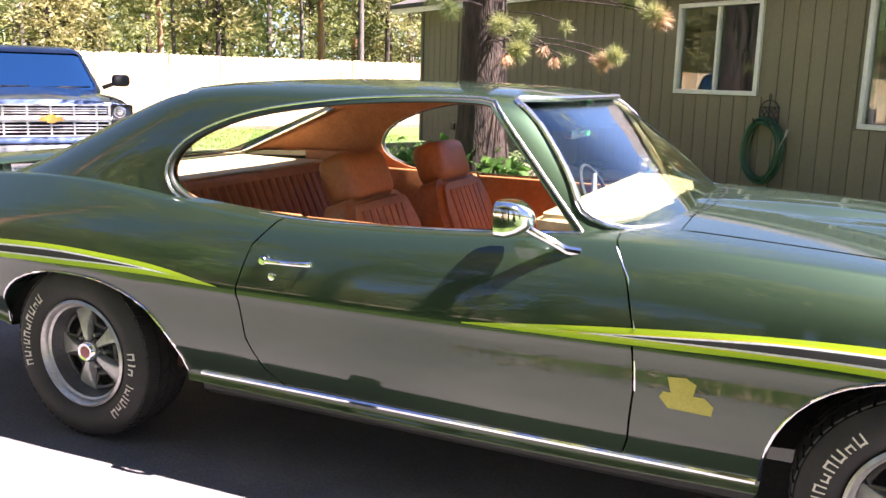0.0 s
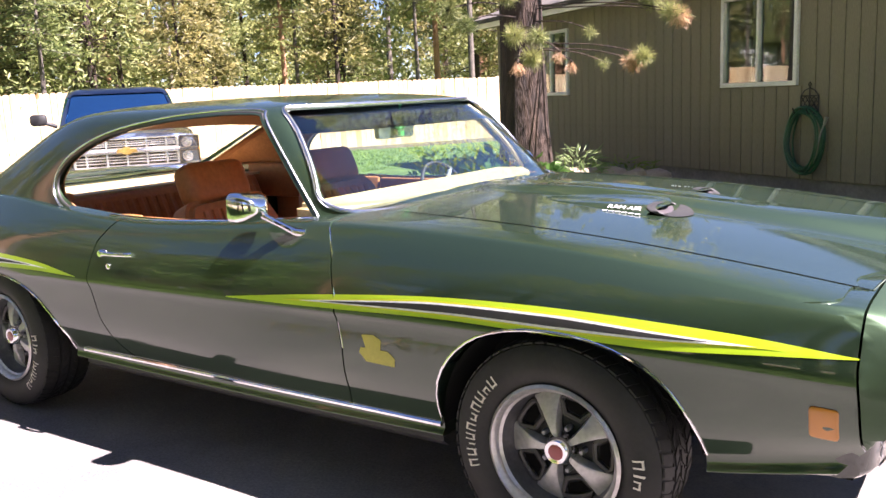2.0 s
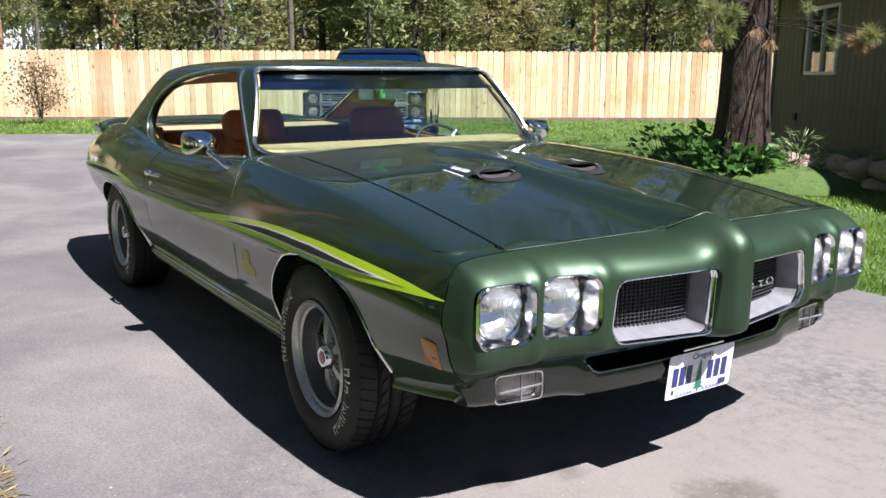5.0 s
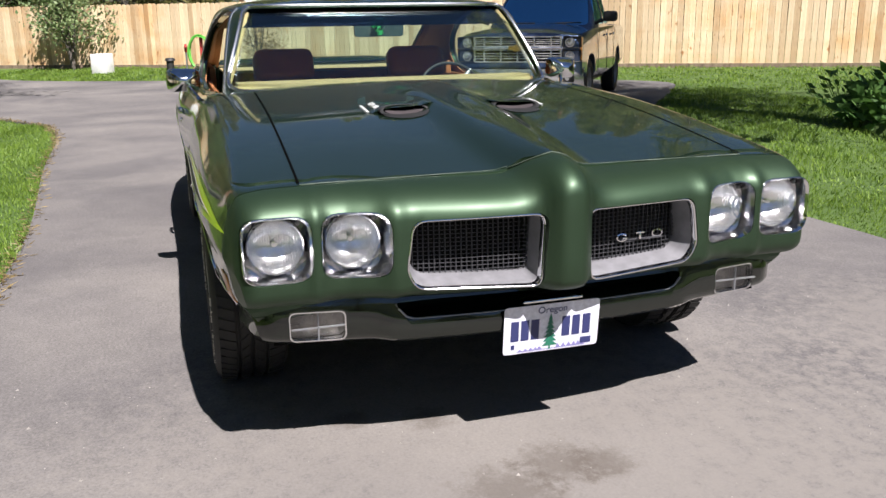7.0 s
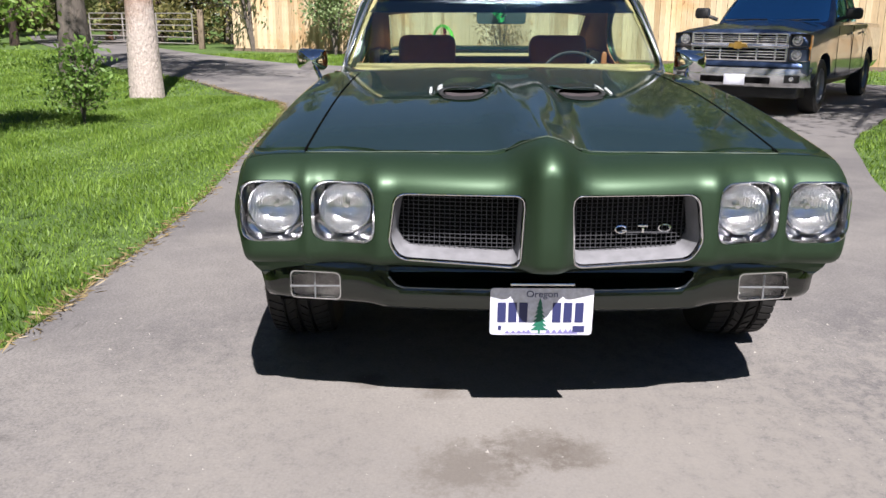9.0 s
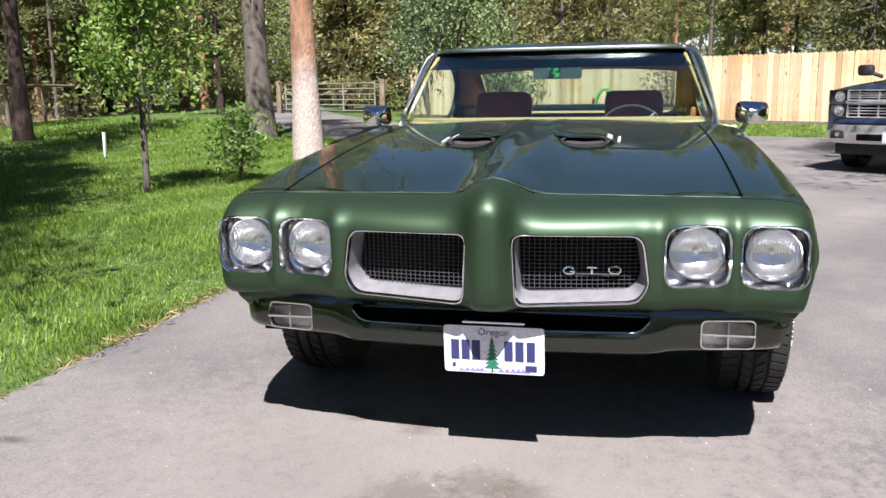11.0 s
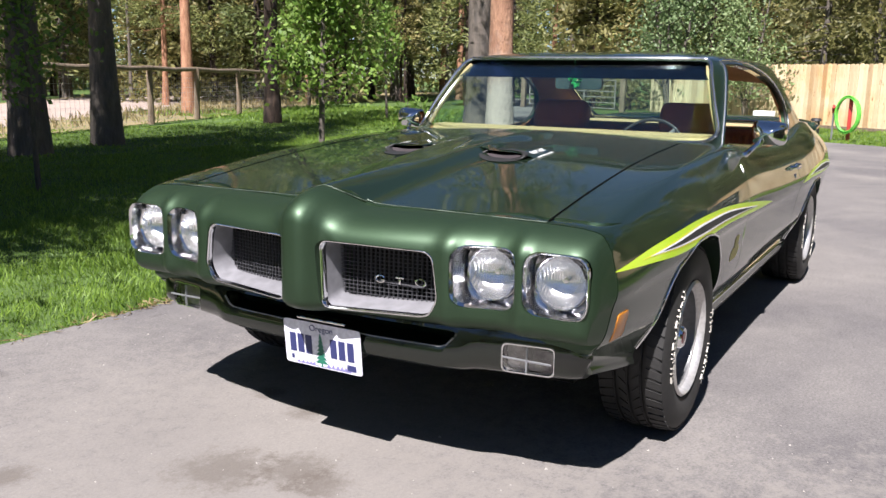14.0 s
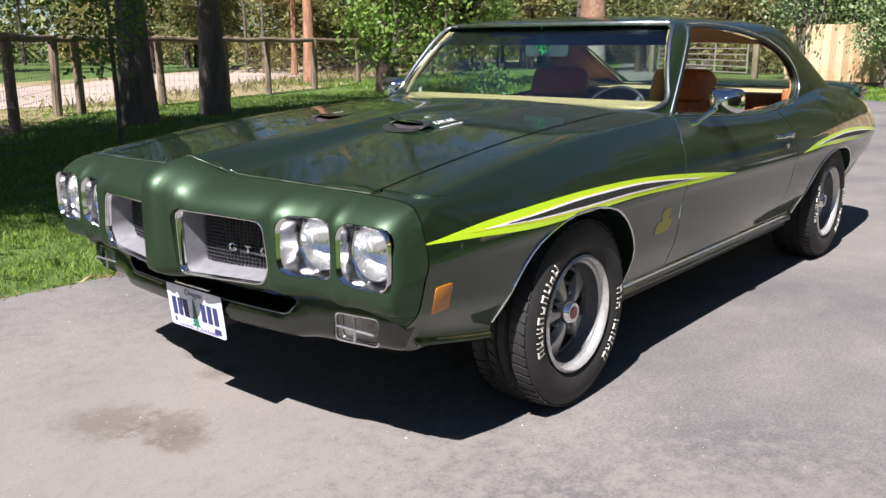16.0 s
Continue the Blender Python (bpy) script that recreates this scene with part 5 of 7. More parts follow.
WEATHERED = surface("weathered_wood", (0.13, 0.095, 0.065), (0.26, 0.20, 0.14), 3, 0.9, fine=30, bump_s=0.5, stretch=(4, 4, 1))
CONCRETE = surface("concrete", (0.16, 0.15, 0.14), (0.24, 0.23, 0.21), 2, 0.9, bump_s=0.3)
STONE = surface("bed_stone", (0.30, 0.22, 0.17), (0.46, 0.37, 0.30), 3, 0.9, fine=25, bump_s=0.6, bump_d=0.01, random=0.15)
SHINGLE = surface("roof_shingle", (0.05, 0.045, 0.04), (0.09, 0.08, 0.07), 4, 0.9, bump_s=0.5)


def leaf_material(name, lo, hi, rough=0.55, glow=0.25):
    """Leaves that differ one from another and let some light through."""
    m, nt, b = tree_of(name)
    geo = nt.nodes.new("ShaderNodeNewGeometry")
    oi = nt.nodes.new("ShaderNodeObjectInfo")
    col = ramp(nt, geo.outputs["Random Per Island"], [(0.0, lo), (1.0, hi)])
    tone = ramp(nt, oi.outputs["Random"], [(0.0, (0.78, 0.84, 0.8)), (1.0, (1.22, 1.12, 1.0))])
    col = mix(nt, 1.0, col, tone, "MULTIPLY")
    nt.links.new(col, b.inputs["Base Color"])
    b.inputs["Roughness"].default_value = rough
    tl = nt.nodes.new("ShaderNodeBsdfTranslucent")
    nt.links.new(col, tl.inputs[0])
    ms = nt.nodes.new("ShaderNodeMixShader")
    ms.inputs[0].default_value = glow
    nt.links.new(b.outputs[0], ms.inputs[1])
    nt.links.new(tl.outputs[0], ms.inputs[2])
    nt.links.new(ms.outputs[0], nt.nodes["Material Output"].inputs[0])
    return m


NEEDLES = leaf_material("pine_needles", (0.085, 0.120, 0.040), (0.34, 0.36, 0.135), glow=0.45)
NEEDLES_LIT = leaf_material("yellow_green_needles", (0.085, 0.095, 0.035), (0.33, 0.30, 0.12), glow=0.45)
TUFTS = leaf_material("long_needles", (0.085, 0.125, 0.042), (0.34, 0.36, 0.14), glow=0.4)
BROWN_TUFTS = leaf_material("brown_needles", (0.30, 0.170, 0.095), (0.56, 0.40, 0.26), glow=0.4)
LEAVES = leaf_material("bright_leaves", (0.075, 0.163, 0.022), (0.188, 0.300, 0.062), glow=0.4)
BROAD = leaf_material("broad_bed_leaves", (0.055, 0.145, 0.030), (0.17, 0.31, 0.085), glow=0.4)
GREY_LEAVES = leaf_material("aspen_leaves", (0.101, 0.169, 0.059), (0.288, 0.371, 0.186), glow=0.35)
BROWN_LEAVES = leaf_material("brownish_leaves", (0.125, 0.081, 0.037), (0.275, 0.200, 0.088), glow=0.35)
BLADES = leaf_material("grass_blades", (0.085, 0.170, 0.022), (0.215, 0.335, 0.05), glow=0.4)
LITTER = leaf_material("needle_litter", (0.12, 0.080, 0.035), (0.36, 0.25, 0.12), glow=0.1)


def leaves_mesh(name, centres, length, width, material, rng, up=0.0, aim=None):
    """Many small pointed leaves, one quad each, as one mesh. centres: (n, 3); aim: directions of the leaves, (n, 3)."""
    n = len(centres)
    d = rng.normal(size=(n, 3)) if aim is None else np.asarray(aim, float)
    d[:, 2] += up
    d /= np.linalg.norm(d, axis=1, keepdims=True) + 1e-9
    s = np.cross(d, rng.normal(size=(n, 3)))
    s /= np.linalg.norm(s, axis=1, keepdims=True) + 1e-9
    k = rng.uniform(.65, 1.25, size=(n, 1))
    ll, ww = np.broadcast_to(np.asarray(length, float).reshape(-1, 1), (n, 1)) * k, np.broadcast_to(np.asarray(width, float).reshape(-1, 1), (n, 1)) * k
    c = np.asarray(centres, float)
    pts = np.stack([c, c + .5 * ll * d - .5 * ww * s, c + ll * d, c + .5 * ll * d + .5 * ww * s], 1).reshape(-1, 3)
    me = bpy.data.meshes.new(name)
    me.vertices.add(4 * n)
    me.vertices.foreach_set("co", pts.ravel())
    me.loops.add(4 * n)
    me.loops.foreach_set("vertex_index", np.arange(4 * n))
    me.polygons.add(n)
    me.polygons.foreach_set("loop_start", np.arange(0, 4 * n, 4))
    me.polygons.foreach_set("loop_total", np.full(n, 4))
    me.update(calc_edges=True)
    me.materials.append(material)
    return me


def leafy(name, me, parent=None, label=""):
    ob = new(name, me)
    ob.parent = parent
    return tagged(ob, label=label)


def slab(name, outline, z0, z1, material, label):
    bm = prism(outline, z0, z1, "z")
    bmesh.ops.triangulate(bm, faces=[f for f in bm.faces if len(f.verts) > 4])
    return tagged(part(name, bm, material, None, "", 0), label, "ground", kind="structure")


# ---- ground, drive, road ----
bm = bmesh.new()
bm.faces.new([bm.verts.new((x, y, -.03)) for x, y in ((-500, -500), (500, -500), (500, 500), (-500, 500))])
tagged(part("ground", bm, SOIL, None, "", 0), "green mown lawn reaching the woods", "ground", kind="structure")
DRIVE = [tuple(p[:2]) for p in smooth_path([(16, -2.6, 0), (8, -2.3, 0), (2.3, -2.0, 0), (1.0, -1.95, 0), (0, -1.94, 0), (-1.5, -1.98, 0), (-4.0, -2.2, 0), (-6.1, -2.32, 0), (-7.3, -2.5, 0), (-8.0, -2.76, 0), (-9.4, -3.65, 0), (-10.3, -4.15, 0), (-12.7, -5.5, 0), (-16.5, -8.3, 0), (-24, -12.2, 0), (-34, -18, 0), (-48, -25, 0)], 5)] + [tuple(p[:2]) for p in smooth_path([(-50, -20, 0), (-33, -13.2, 0), (-25.8, -9.4, 0), (-21, -6.3, 0), (-18.2, -4.2, 0), (-16.8, -2.0, 0), (-15.6, .6, 0), (-14.4, 2.6, 0), (-13.4, 5.0, 0), (-11.9, 7.4, 0), (-10.6, 8.3, 0), (-9.0, 7.4, 0), (-6.6, 5.6, 0), (-4.4, 4.1, 0), (-2.9, 3.45, 0), (-1.1, 2.86, 0), (.5, 2.86, 0), (3, 3.0, 0), (8, 4.0, 0), (16, 5, 0)], 5)]
slab("driveway", DRIVE, -.12, 0, ASPHALT, "grey asphalt driveway with pale worn patches")
slab("field", [(-6, -13.9), (-14, -17), (-26, -22.4), (-60, -34), (-75, -62), (-30, -41), (-16, -30), (-4, -25.6), (20, -31), (20, -12), (-.3, -8.7), (-4.3, -13.3)], -.2, -.015, DRY, "dry straw-coloured field behind the post fence")
slab("gravel_road", [(12, -19), (2, -15.6), (-3, -15.2), (-6, -15.7), (-9, -17.5), (-16, -22), (-30, -31), (-50, -44), (-50, -53), (-30, -40), (-16, -29.5), (-9.5, -24.3), (-4, -25), (12, -30)], -.15, -.005, GRAVEL, "pinkish gravel road beyond the field fence")
# grass blades
DRIVE_A = np.array(DRIVE)


def inside(pts, poly):
    x, y = pts[:, 0], pts[:, 1]
    hit = np.zeros(len(pts), bool)
    for (x0, y0), (x1, y1) in zip(poly, np.roll(poly, -1, 0)):
        cross = ((y0 > y) != (y1 > y)) & (x < (x1 - x0) * (y - y0) / (y1 - y0 + 1e-12) + x0)
        hit ^= cross
    return hit


def edge_distance(pts, poly):
    best = np.full(len(pts), 1e9)
    for a, b in zip(poly, np.roll(poly, -1, 0)):
        d = b - a
        t = np.clip(((pts - a) @ d) / (d @ d + 1e-12), 0, 1)
        best = np.minimum(best, np.linalg.norm(pts - a - t[:, None] * d, axis=1))
    return best


def lawn(zones):
    rng = np.random.default_rng(4)
    cs, ls, ws = [], [], []
    for x0, x1, y0, y1, per, hgt, wid in zones:
        n = int((x1 - x0) * (y1 - y0) * per)
        p = np.c_[rng.uniform(x0, x1, n), rng.uniform(y0, y1, n)]
        p = p[~inside(p, DRIVE_A)]
        clump = .75 + .45 * np.sin(p[:, 0] * 3.1 + 1.3 * np.sin(p[:, 1] * 2.3)) * np.sin(p[:, 1] * 3.7)
        cs.append(np.c_[p, np.full(len(p), -.03)])
        ls.append(hgt * clump)
        ws.append(np.full(len(p), wid))
    c, l, w = np.concatenate(cs), np.concatenate(ls), np.concatenate(ws)
    aim = rng.normal(size=(len(c), 3)) * .45
    aim[:, 0] += .30 * np.sin((c[:, 1] + .12 * c[:, 0] + .12 * np.sin(c[:, 0] * 1.7)) * math.pi / .5)
    aim[:, 2] = 1
    return leaves_mesh("lawn_grass", c, l, w, BLADES, rng, aim=aim)


ZONES = [(-9, 4.5, -5.2, -1.9, 2600, .062, .007), (-14, 4.5, -9.5, -5.2, 1000, .066, .011), (-18, 4, -15, -9.5, 260, .065, .018), (-24, -9, -9.5, -2, 260, .065, .018), (-.5, 5, 2.7, 6.5, 2200, .062, .007), (-9, -.5, 2.8, 8.6, 1000, .066, .010), (-21, -8, 6, 16, 190, .07, .020), (-24, -12, -7.5, 7, 230, .09, .02), (-26, -14, -21, -9.5, 110, .13, .032), (-14, 2, -19, -15, 20, .10, .02)]
tagged(leafy("lawn_grass", lawn(ZONES)), "short bright green mown grass", "grass", kind="stuff")
rng = np.random.default_rng(6)
edge = np.array([DRIVE_A[i] * (1 - t) + DRIVE_A[i + 1] * t for i in range(60) for t in rng.random(38)])
edge = edge[edge[:, 0] > -14] + rng.normal(size=(np.sum(edge[:, 0] > -14), 2)) * .028
aim = rng.normal(size=(len(edge), 3))
aim[:, 2] = np.abs(aim[:, 2]) * .25
tagged(leafy("needle_litter", leaves_mesh("needle_litter", np.c_[edge, np.full(len(edge), .004)], .06, .007, LITTER, rng, aim=aim)), "dry brown needles along the lawn edge", "litter", kind="stuff")
# dry brush and weeds behind the post fence
rng = np.random.default_rng(14)
n = 26000
spots = np.c_[rng.uniform(-34, 3, n), rng.uniform(-34, -13, n)]
spots = spots[(spots[:, 1] < -13.6 + .42 * (spots[:, 0] + 5)) & (spots[:, 1] > -14.9 + .62 * (spots[:, 0] + 5)) & (spots[:, 0] < -4)]
thick = np.sin(spots[:, 0] * .9) * np.sin(spots[:, 1] * 1.3 + 1) + .5 * np.sin(spots[:, 0] * 2.3 + spots[:, 1])
spots = spots[thick > rng.uniform(-1.2, .9, len(spots))]
aim = rng.normal(size=(len(spots), 3)) * .5
aim[:, 2] = 1
DRY_BLADES = leaf_material("dry_brush", (0.12, 0.11, 0.045), (0.36, 0.29, 0.15), glow=0.3)
tagged(leafy("dry_brush", leaves_mesh("dry_brush", np.c_[spots, np.full(len(spots), -.02)], .26, .035, DRY_BLADES, rng, aim=aim)), "dry brownish weeds and brush behind the fence", "brush", kind="stuff")
# loose grit on the drive
rng = np.random.default_rng(8)
n = 1700
spots = np.c_[rng.uniform(1.2, 6.5, n), rng.uniform(-2.4, 4.0, n)]
spots = spots[inside(spots, DRIVE_A)]
n = len(spots)
r = rng.uniform(.0015, .0042, n) * (1 + (rng.random(n) < .06))
corner = np.array([(1, 0, 0), (-.5, .87, 0), (-.5, -.87, 0), (0, 0, .8)])
turn = rng.uniform(0, 6.28, n)
rot = np.stack([np.c_[np.cos(turn), -np.sin(turn), 0 * turn], np.c_[np.sin(turn), np.cos(turn), 0 * turn], np.c_[0 * turn, 0 * turn, 1 + 0 * turn]], 1)
verts = np.einsum("nij,kj->nki", rot, corner) * r[:, None, None] + np.c_[spots, np.zeros(n)][:, None]
me = bpy.data.meshes.new("grit")
me.from_pydata(verts.reshape(-1, 3).tolist(), [], [tuple(4 * i + j for j in f) for i in range(n) for f in ((0, 1, 3), (1, 2, 3), (2, 0, 3))])
me.materials.append(surface("pale_grit", (0.20, 0.185, 0.17), (0.38, 0.355, 0.32), 40, 0.85))
tagged(new("grit", me), "small pale stones scattered on the asphalt", "grit", kind="stuff")


# ---- board fence ----
FENCE_A, FENCE_B = Vector((-27.0, -7.8, 0)), Vector((-9.6, 20.7, 0))
FENCE_U = (FENCE_B - FENCE_A).normalized()
FENCE_YAW = math.degrees(math.atan2(FENCE_U.y, FENCE_U.x))


def board_fence():
    f = thing("board_fence", "tall new cedar board fence with dog-eared tops", "fence", kind="structure")
    bm = prism([(-.068, .05), (.068, .05), (.068, 1.79), (.040, 1.825), (-.040, 1.825), (-.068, 1.79)], -.009, .009, "y")
    me = to_mesh("fence_board", finish(bm), CEDAR)
    rng = random.Random(3)
    for k in range(int((FENCE_B - FENCE_A).length / .145)):
        p = FENCE_A + FENCE_U * (.145 * (k + .5))
        ob = new("fence_board", me)
        ob.parent = f
        ob.matrix_basis = pose(p.x, p.y, rng.uniform(-.012, .012), rng.uniform(-.5, .5), rng.uniform(-.25, .25), FENCE_YAW + rng.uniform(-1.5, 1.5))
    back = Vector((-FENCE_U.y, FENCE_U.x, 0)) * .04
    for z in (.35, .95, 1.55):
        bm = bmesh.new()
        box(bm, 0, (FENCE_B - FENCE_A).length, -.02, .02, z - .045, z + .045)
        rail = part("fence_rail", bm, CEDAR, f)
        rail.matrix_basis = pose(FENCE_A.x + back.x, FENCE_A.y + back.y, 0, 0, 0, FENCE_YAW)
    bm = bmesh.new()
    box(bm, 0, (FENCE_B - FENCE_A).length, -.015, .015, -.05, .075)
    kick = part("kick_board", bm, WEATHERED, f, "weathered board along the ground")
    front = Vector((FENCE_U.y, -FENCE_U.x, 0)) * .012
    kick.matrix_basis = pose(FENCE_A.x + front.x, FENCE_A.y + front.y, 0, 0, 0, FENCE_YAW)


board_fence()


# ---- house ----
HOUSE_P, HOUSE_YAW = (.20, 7.66), -33.2
WINDOWS = [(-6.25, -5.08, 1.28, 2.36), (-1.27, .0, 1.305, 2.40), (1.33, 3.1, 1.0, 2.40)]


def house():
    h = thing("house", "olive green one-storey house with vertical siding", "house", kind="structure")
    h.matrix_basis = pose(*HOUSE_P, 0, 0, 0, HOUSE_YAW)
    # backing wall with openings
    xs = [-7.6] + [v for w in WINDOWS for v in w[:2]] + [4.6]
    for i in range(0, len(xs), 2):
        bm = bmesh.new()
        box(bm, xs[i], xs[i + 1], .022, .16, .24, 2.62)
        part("wall", bm, SIDING, h)
    for x0, x1, z0, z1 in WINDOWS:
        for a, b in ((.24, z0), (z1, 2.62)):
            bm = bmesh.new()
            box(bm, x0, x1, .022, .16, a, b)
            part("wall", bm, SIDING, h)
    bm = bmesh.new()
    box(bm, -7.6, -7.45, .16, 9, .24, 2.62)
    part("wall", bm, SIDING, h)
    bm = bmesh.new()
    box(bm, -7.55, 4.6, 8.9, 9, .24, 2.62)
    box(bm, 4.5, 4.6, .16, 8.9, .24, 2.62)
    part("wall", bm, SIDING, h)
    bm = bmesh.new()
    box(bm, -7.5, 4.6, .05, 8.95, -.2, .24)
    part("foundation", bm, CONCRETE, h, "dull concrete foundation")
    # siding boards
    shared = {}
    x = -7.6
    while x < 4.55:
        gap, w = .008, .197
        spans = [(.22, 2.62)]
        for x0, x1, z0, z1 in WINDOWS:
            if x + w > x0 - .02 and x < x1 + .02:
                spans = [(.22, z0 - .02), (z1 + .02, 2.62)]
        for a, b in spans:
            key = (round(a, 3), round(b, 3))
            if key not in shared:
                bm = bmesh.new()
                box(bm, 0, w - gap, .0, .022, a, b, .003, None, 1)
                shared[key] = to_mesh("siding_board", finish(bm), SIDING)
            ob = new("siding_board", shared[key])
            ob.parent = h
            ob.matrix_basis = pose(x, 0, 0)
        x += w
    # windows
    for n, (x0, x1, z0, z1) in enumerate(WINDOWS):
        win = thing("window", "", "")
        win.parent = h
        bm = bmesh.new()
        f = .045
        for a, b, c, d in ((x0 - .01, x1 + .01, z0 - .01, z0 + f), (x0 - .01, x1 + .01, z1 - f, z1 + .01), (x0 - .01, x0 + f, z0 + f, z1 - f), (x1 - f, x1 + .01, z0 + f, z1 - f)):
            box(bm, a, b, -.022, .06, c, d, .004)
        part("window_frame", bm, WHITE, win, "white vinyl window frame")
        mids = [(x0 + x1) / 2] if n != 2 else []
        for xm in mids:
            bm = bmesh.new()
            box(bm, xm - .02, xm + .02, -.012, .05, z0 + f, z1 - f, .003)
            part("mullion", bm, WHITE, win)
        cols = [x0 + f] + mids + [x1 - f]
        for a, b in zip(cols, cols[1:]):
            bm = bmesh.new()
            box(bm, a, b, .03, .034, z0 + f, z1 - f)
            part("pane", bm, GLASS, win)
        # dark panel added behind the panes, its colour stands in for indoor shade
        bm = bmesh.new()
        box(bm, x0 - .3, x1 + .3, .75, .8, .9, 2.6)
        part("room_backing", bm, ROOM_SHADE, win, "dark panel imitating the unlit room behind the glass")
    # eaves and roof
    bm = bmesh.new()
    box(bm, -8.1, 5.1, -.35, .2, 2.62, 2.66)
    part("soffit", bm, SIDING, h)
    bm = bmesh.new()
    box(bm, -8.15, 5.1, -.39, -.35, 2.58, 2.74, .006)
    part("fascia", bm, WHITE, h)
    bm = bmesh.new()
    prof = [(-.43, 2.74), (4.5, 4.4), (9.9, 2.74), (9.9, 2.66), (4.5, 4.3), (-.43, 2.66)]
    lo = [bm.verts.new((-8.15, a, b)) for a, b in prof]
    hi = [bm.verts.new((5.1, a, b)) for a, b in prof]
    for k in range(6):
        bm.faces.new((lo[k], lo[(k + 1) % 6], hi[(k + 1) % 6], hi[k]))
    part("roof", bm, SHINGLE, h)
    bm = bmesh.new()
    for s in (-7.6, 4.6):
        bm.faces.new([bm.verts.new((s, a, b)) for a, b in ((0, 2.62), (9, 2.62), (4.5, 4.4))])
    part("gable", bm, SIDING, h)
    bm = bmesh.new()
    box(bm, -7.66, -7.58, -.03, .06, .22, 2.62, .004)
    part("corner_board", bm, SIDING, h)
    bm = bmesh.new()
    box(bm, -6.55, -6.43, -.03, .0, .50, .62, .006)
    part("wall_outlet", bm, BLACK, h)
    return h


# Dark mottled colour that imitates the shade of a room.
ROOM_SHADE = surface("room_shade", (0.05, 0.045, 0.045), (0.13, 0.115, 0.11), 1.1, 0.9)
house()


def hose_on_rack():
    m = pose(*HOUSE_P, 0, 0, 0, HOUSE_YAW)
    r = thing("hose_rack", "black wrought-iron hose rack on the house wall", "rack", m)
    bm = bmesh.new()
    for dx in (-.13, 0, .13):
        tube(bm, [(.22 + dx, -.02, .96), (.22 + dx, -.02, 1.17), (.22 + dx * .6, -.02, 1.23), (.22, -.02, 1.26)], .007, 6)
    for k in range(-2, 3):
        for lean in (-1, 1):
            c = .065 * k
            tube(bm, [(.22 + max(-.13, min(.13, c - lean * .065)), -.02, 1.00), (.22 + max(-.13, min(.13, c)), -.022, 1.085), (.22 + max(-.13, min(.13, c + lean * .065)), -.02, 1.17)], .005, 5)
    for z in (.97, 1.00, 1.17):
        tube(bm, [(.09, -.02, z), (.35, -.02, z)], .007, 6)
    tube(bm, [(.22, -.02, 1.26), (.20, -.02, 1.30), (.22, -.02, 1.325), (.24, -.02, 1.30), (.22, -.02, 1.26)], .006, 6)
    for dx in (-.1, .1):
        tube(bm, [(.22 + dx, -.01, .98), (.22 + dx, -.14, .98), (.22 + dx, -.17, 1.04)], .008, 6)
    part("rack_frame", bm, BLACK, r)
    hose = thing("garden_hose", "coiled green garden hose hanging on the rack", "hose", m)
    rng = random.Random(2)
    for k in range(9):
        bm = bmesh.new()
        w, hgt, dx = .25 + rng.uniform(-.04, .04), .34 + rng.uniform(-.05, .06), rng.uniform(-.03, .03)
        y = -.04 - .012 * k
        tube(bm, [(.22 + dx + w * math.cos(a), y + .012 * math.sin(3 * a), .68 + hgt * math.sin(a) * (1 if math.sin(a) < 0 else .95)) for a in np.linspace(0, 2 * math.pi, 33)], .0105, 8, caps=False)
        part("hose_loop", bm, HOSE_GREEN, hose)
    bm = bmesh.new()
    tube(bm, [(.42, -.10, .60), (.50, -.12, .78), (.56, -.13, .88)], .010, 8)
    tube(bm, [(.55, -.13, .86), (.58, -.13, .94)], [.016, .022], 8)
    part("nozzle_end", bm, DULL_METAL, hose)


HOSE_GREEN = surface("green_hose", (0.010, 0.075, 0.035), (0.02, 0.11, 0.05), 10, 0.4)
hose_on_rack()


# ---- trees ----
def trunk_mesh(height, r0, r1, material, seed, bend=.15, n=14):
    rng = random.Random(seed)
    bm = bmesh.new()
    pts, rad = [], []
    steps = 14
    for k in range(steps + 1):
        t = k / steps
        pts.append((bend * math.sin(t * 2.2 + seed) * t, bend * math.cos(t * 1.7 + seed) * t, height * t - .15 * (k == 0)))
        rad.append((r0 + (r1 - r0) * t) * (1.35 if k == 0 else 1.08 if k == 1 else 1) * rng.uniform(.96, 1.04))
    tube(bm, pts, rad, n)
    return to_mesh("trunk", finish(bm, 60), material)


def pine_points(height, base, reach, branches, per, rng, thin=1.0):
    """Needle places and their directions along drooping branches, and the branches' ends."""
    cs, ds, sticks = [], [], []
    for _ in range(branches):
        t = rng.random() ** 1.15
        z = base + (height - base) * t
        length = reach * (1 - t) ** .75 * rng.uniform(.5, 1.1) + .25
        a = rng.uniform(0, 2 * math.pi)
        out = np.array([math.cos(a), math.sin(a), 0])
        lift = rng.uniform(-.25, .2)
        s = np.sqrt(rng.uniform(.08, 1.0, per))
        p = out * (s * length)[:, None] + np.array([0, 0, z]) + np.c_[np.zeros(per), np.zeros(per), lift * length * s - .12 * length * s * s]
        p += rng.normal(size=(per, 3)) * (.06 + .10 * length) * np.array([1, 1, .55])
        cs.append(p)
        ds.append(out * .7 + rng.normal(size=(per, 3)) * .6)
        sticks.append(((0, 0, z), tuple(out * length * .9 + np.array([0, 0, z + lift * length * .8 - .1 * length]))))
    return np.concatenate(cs), np.concatenate(ds), sticks


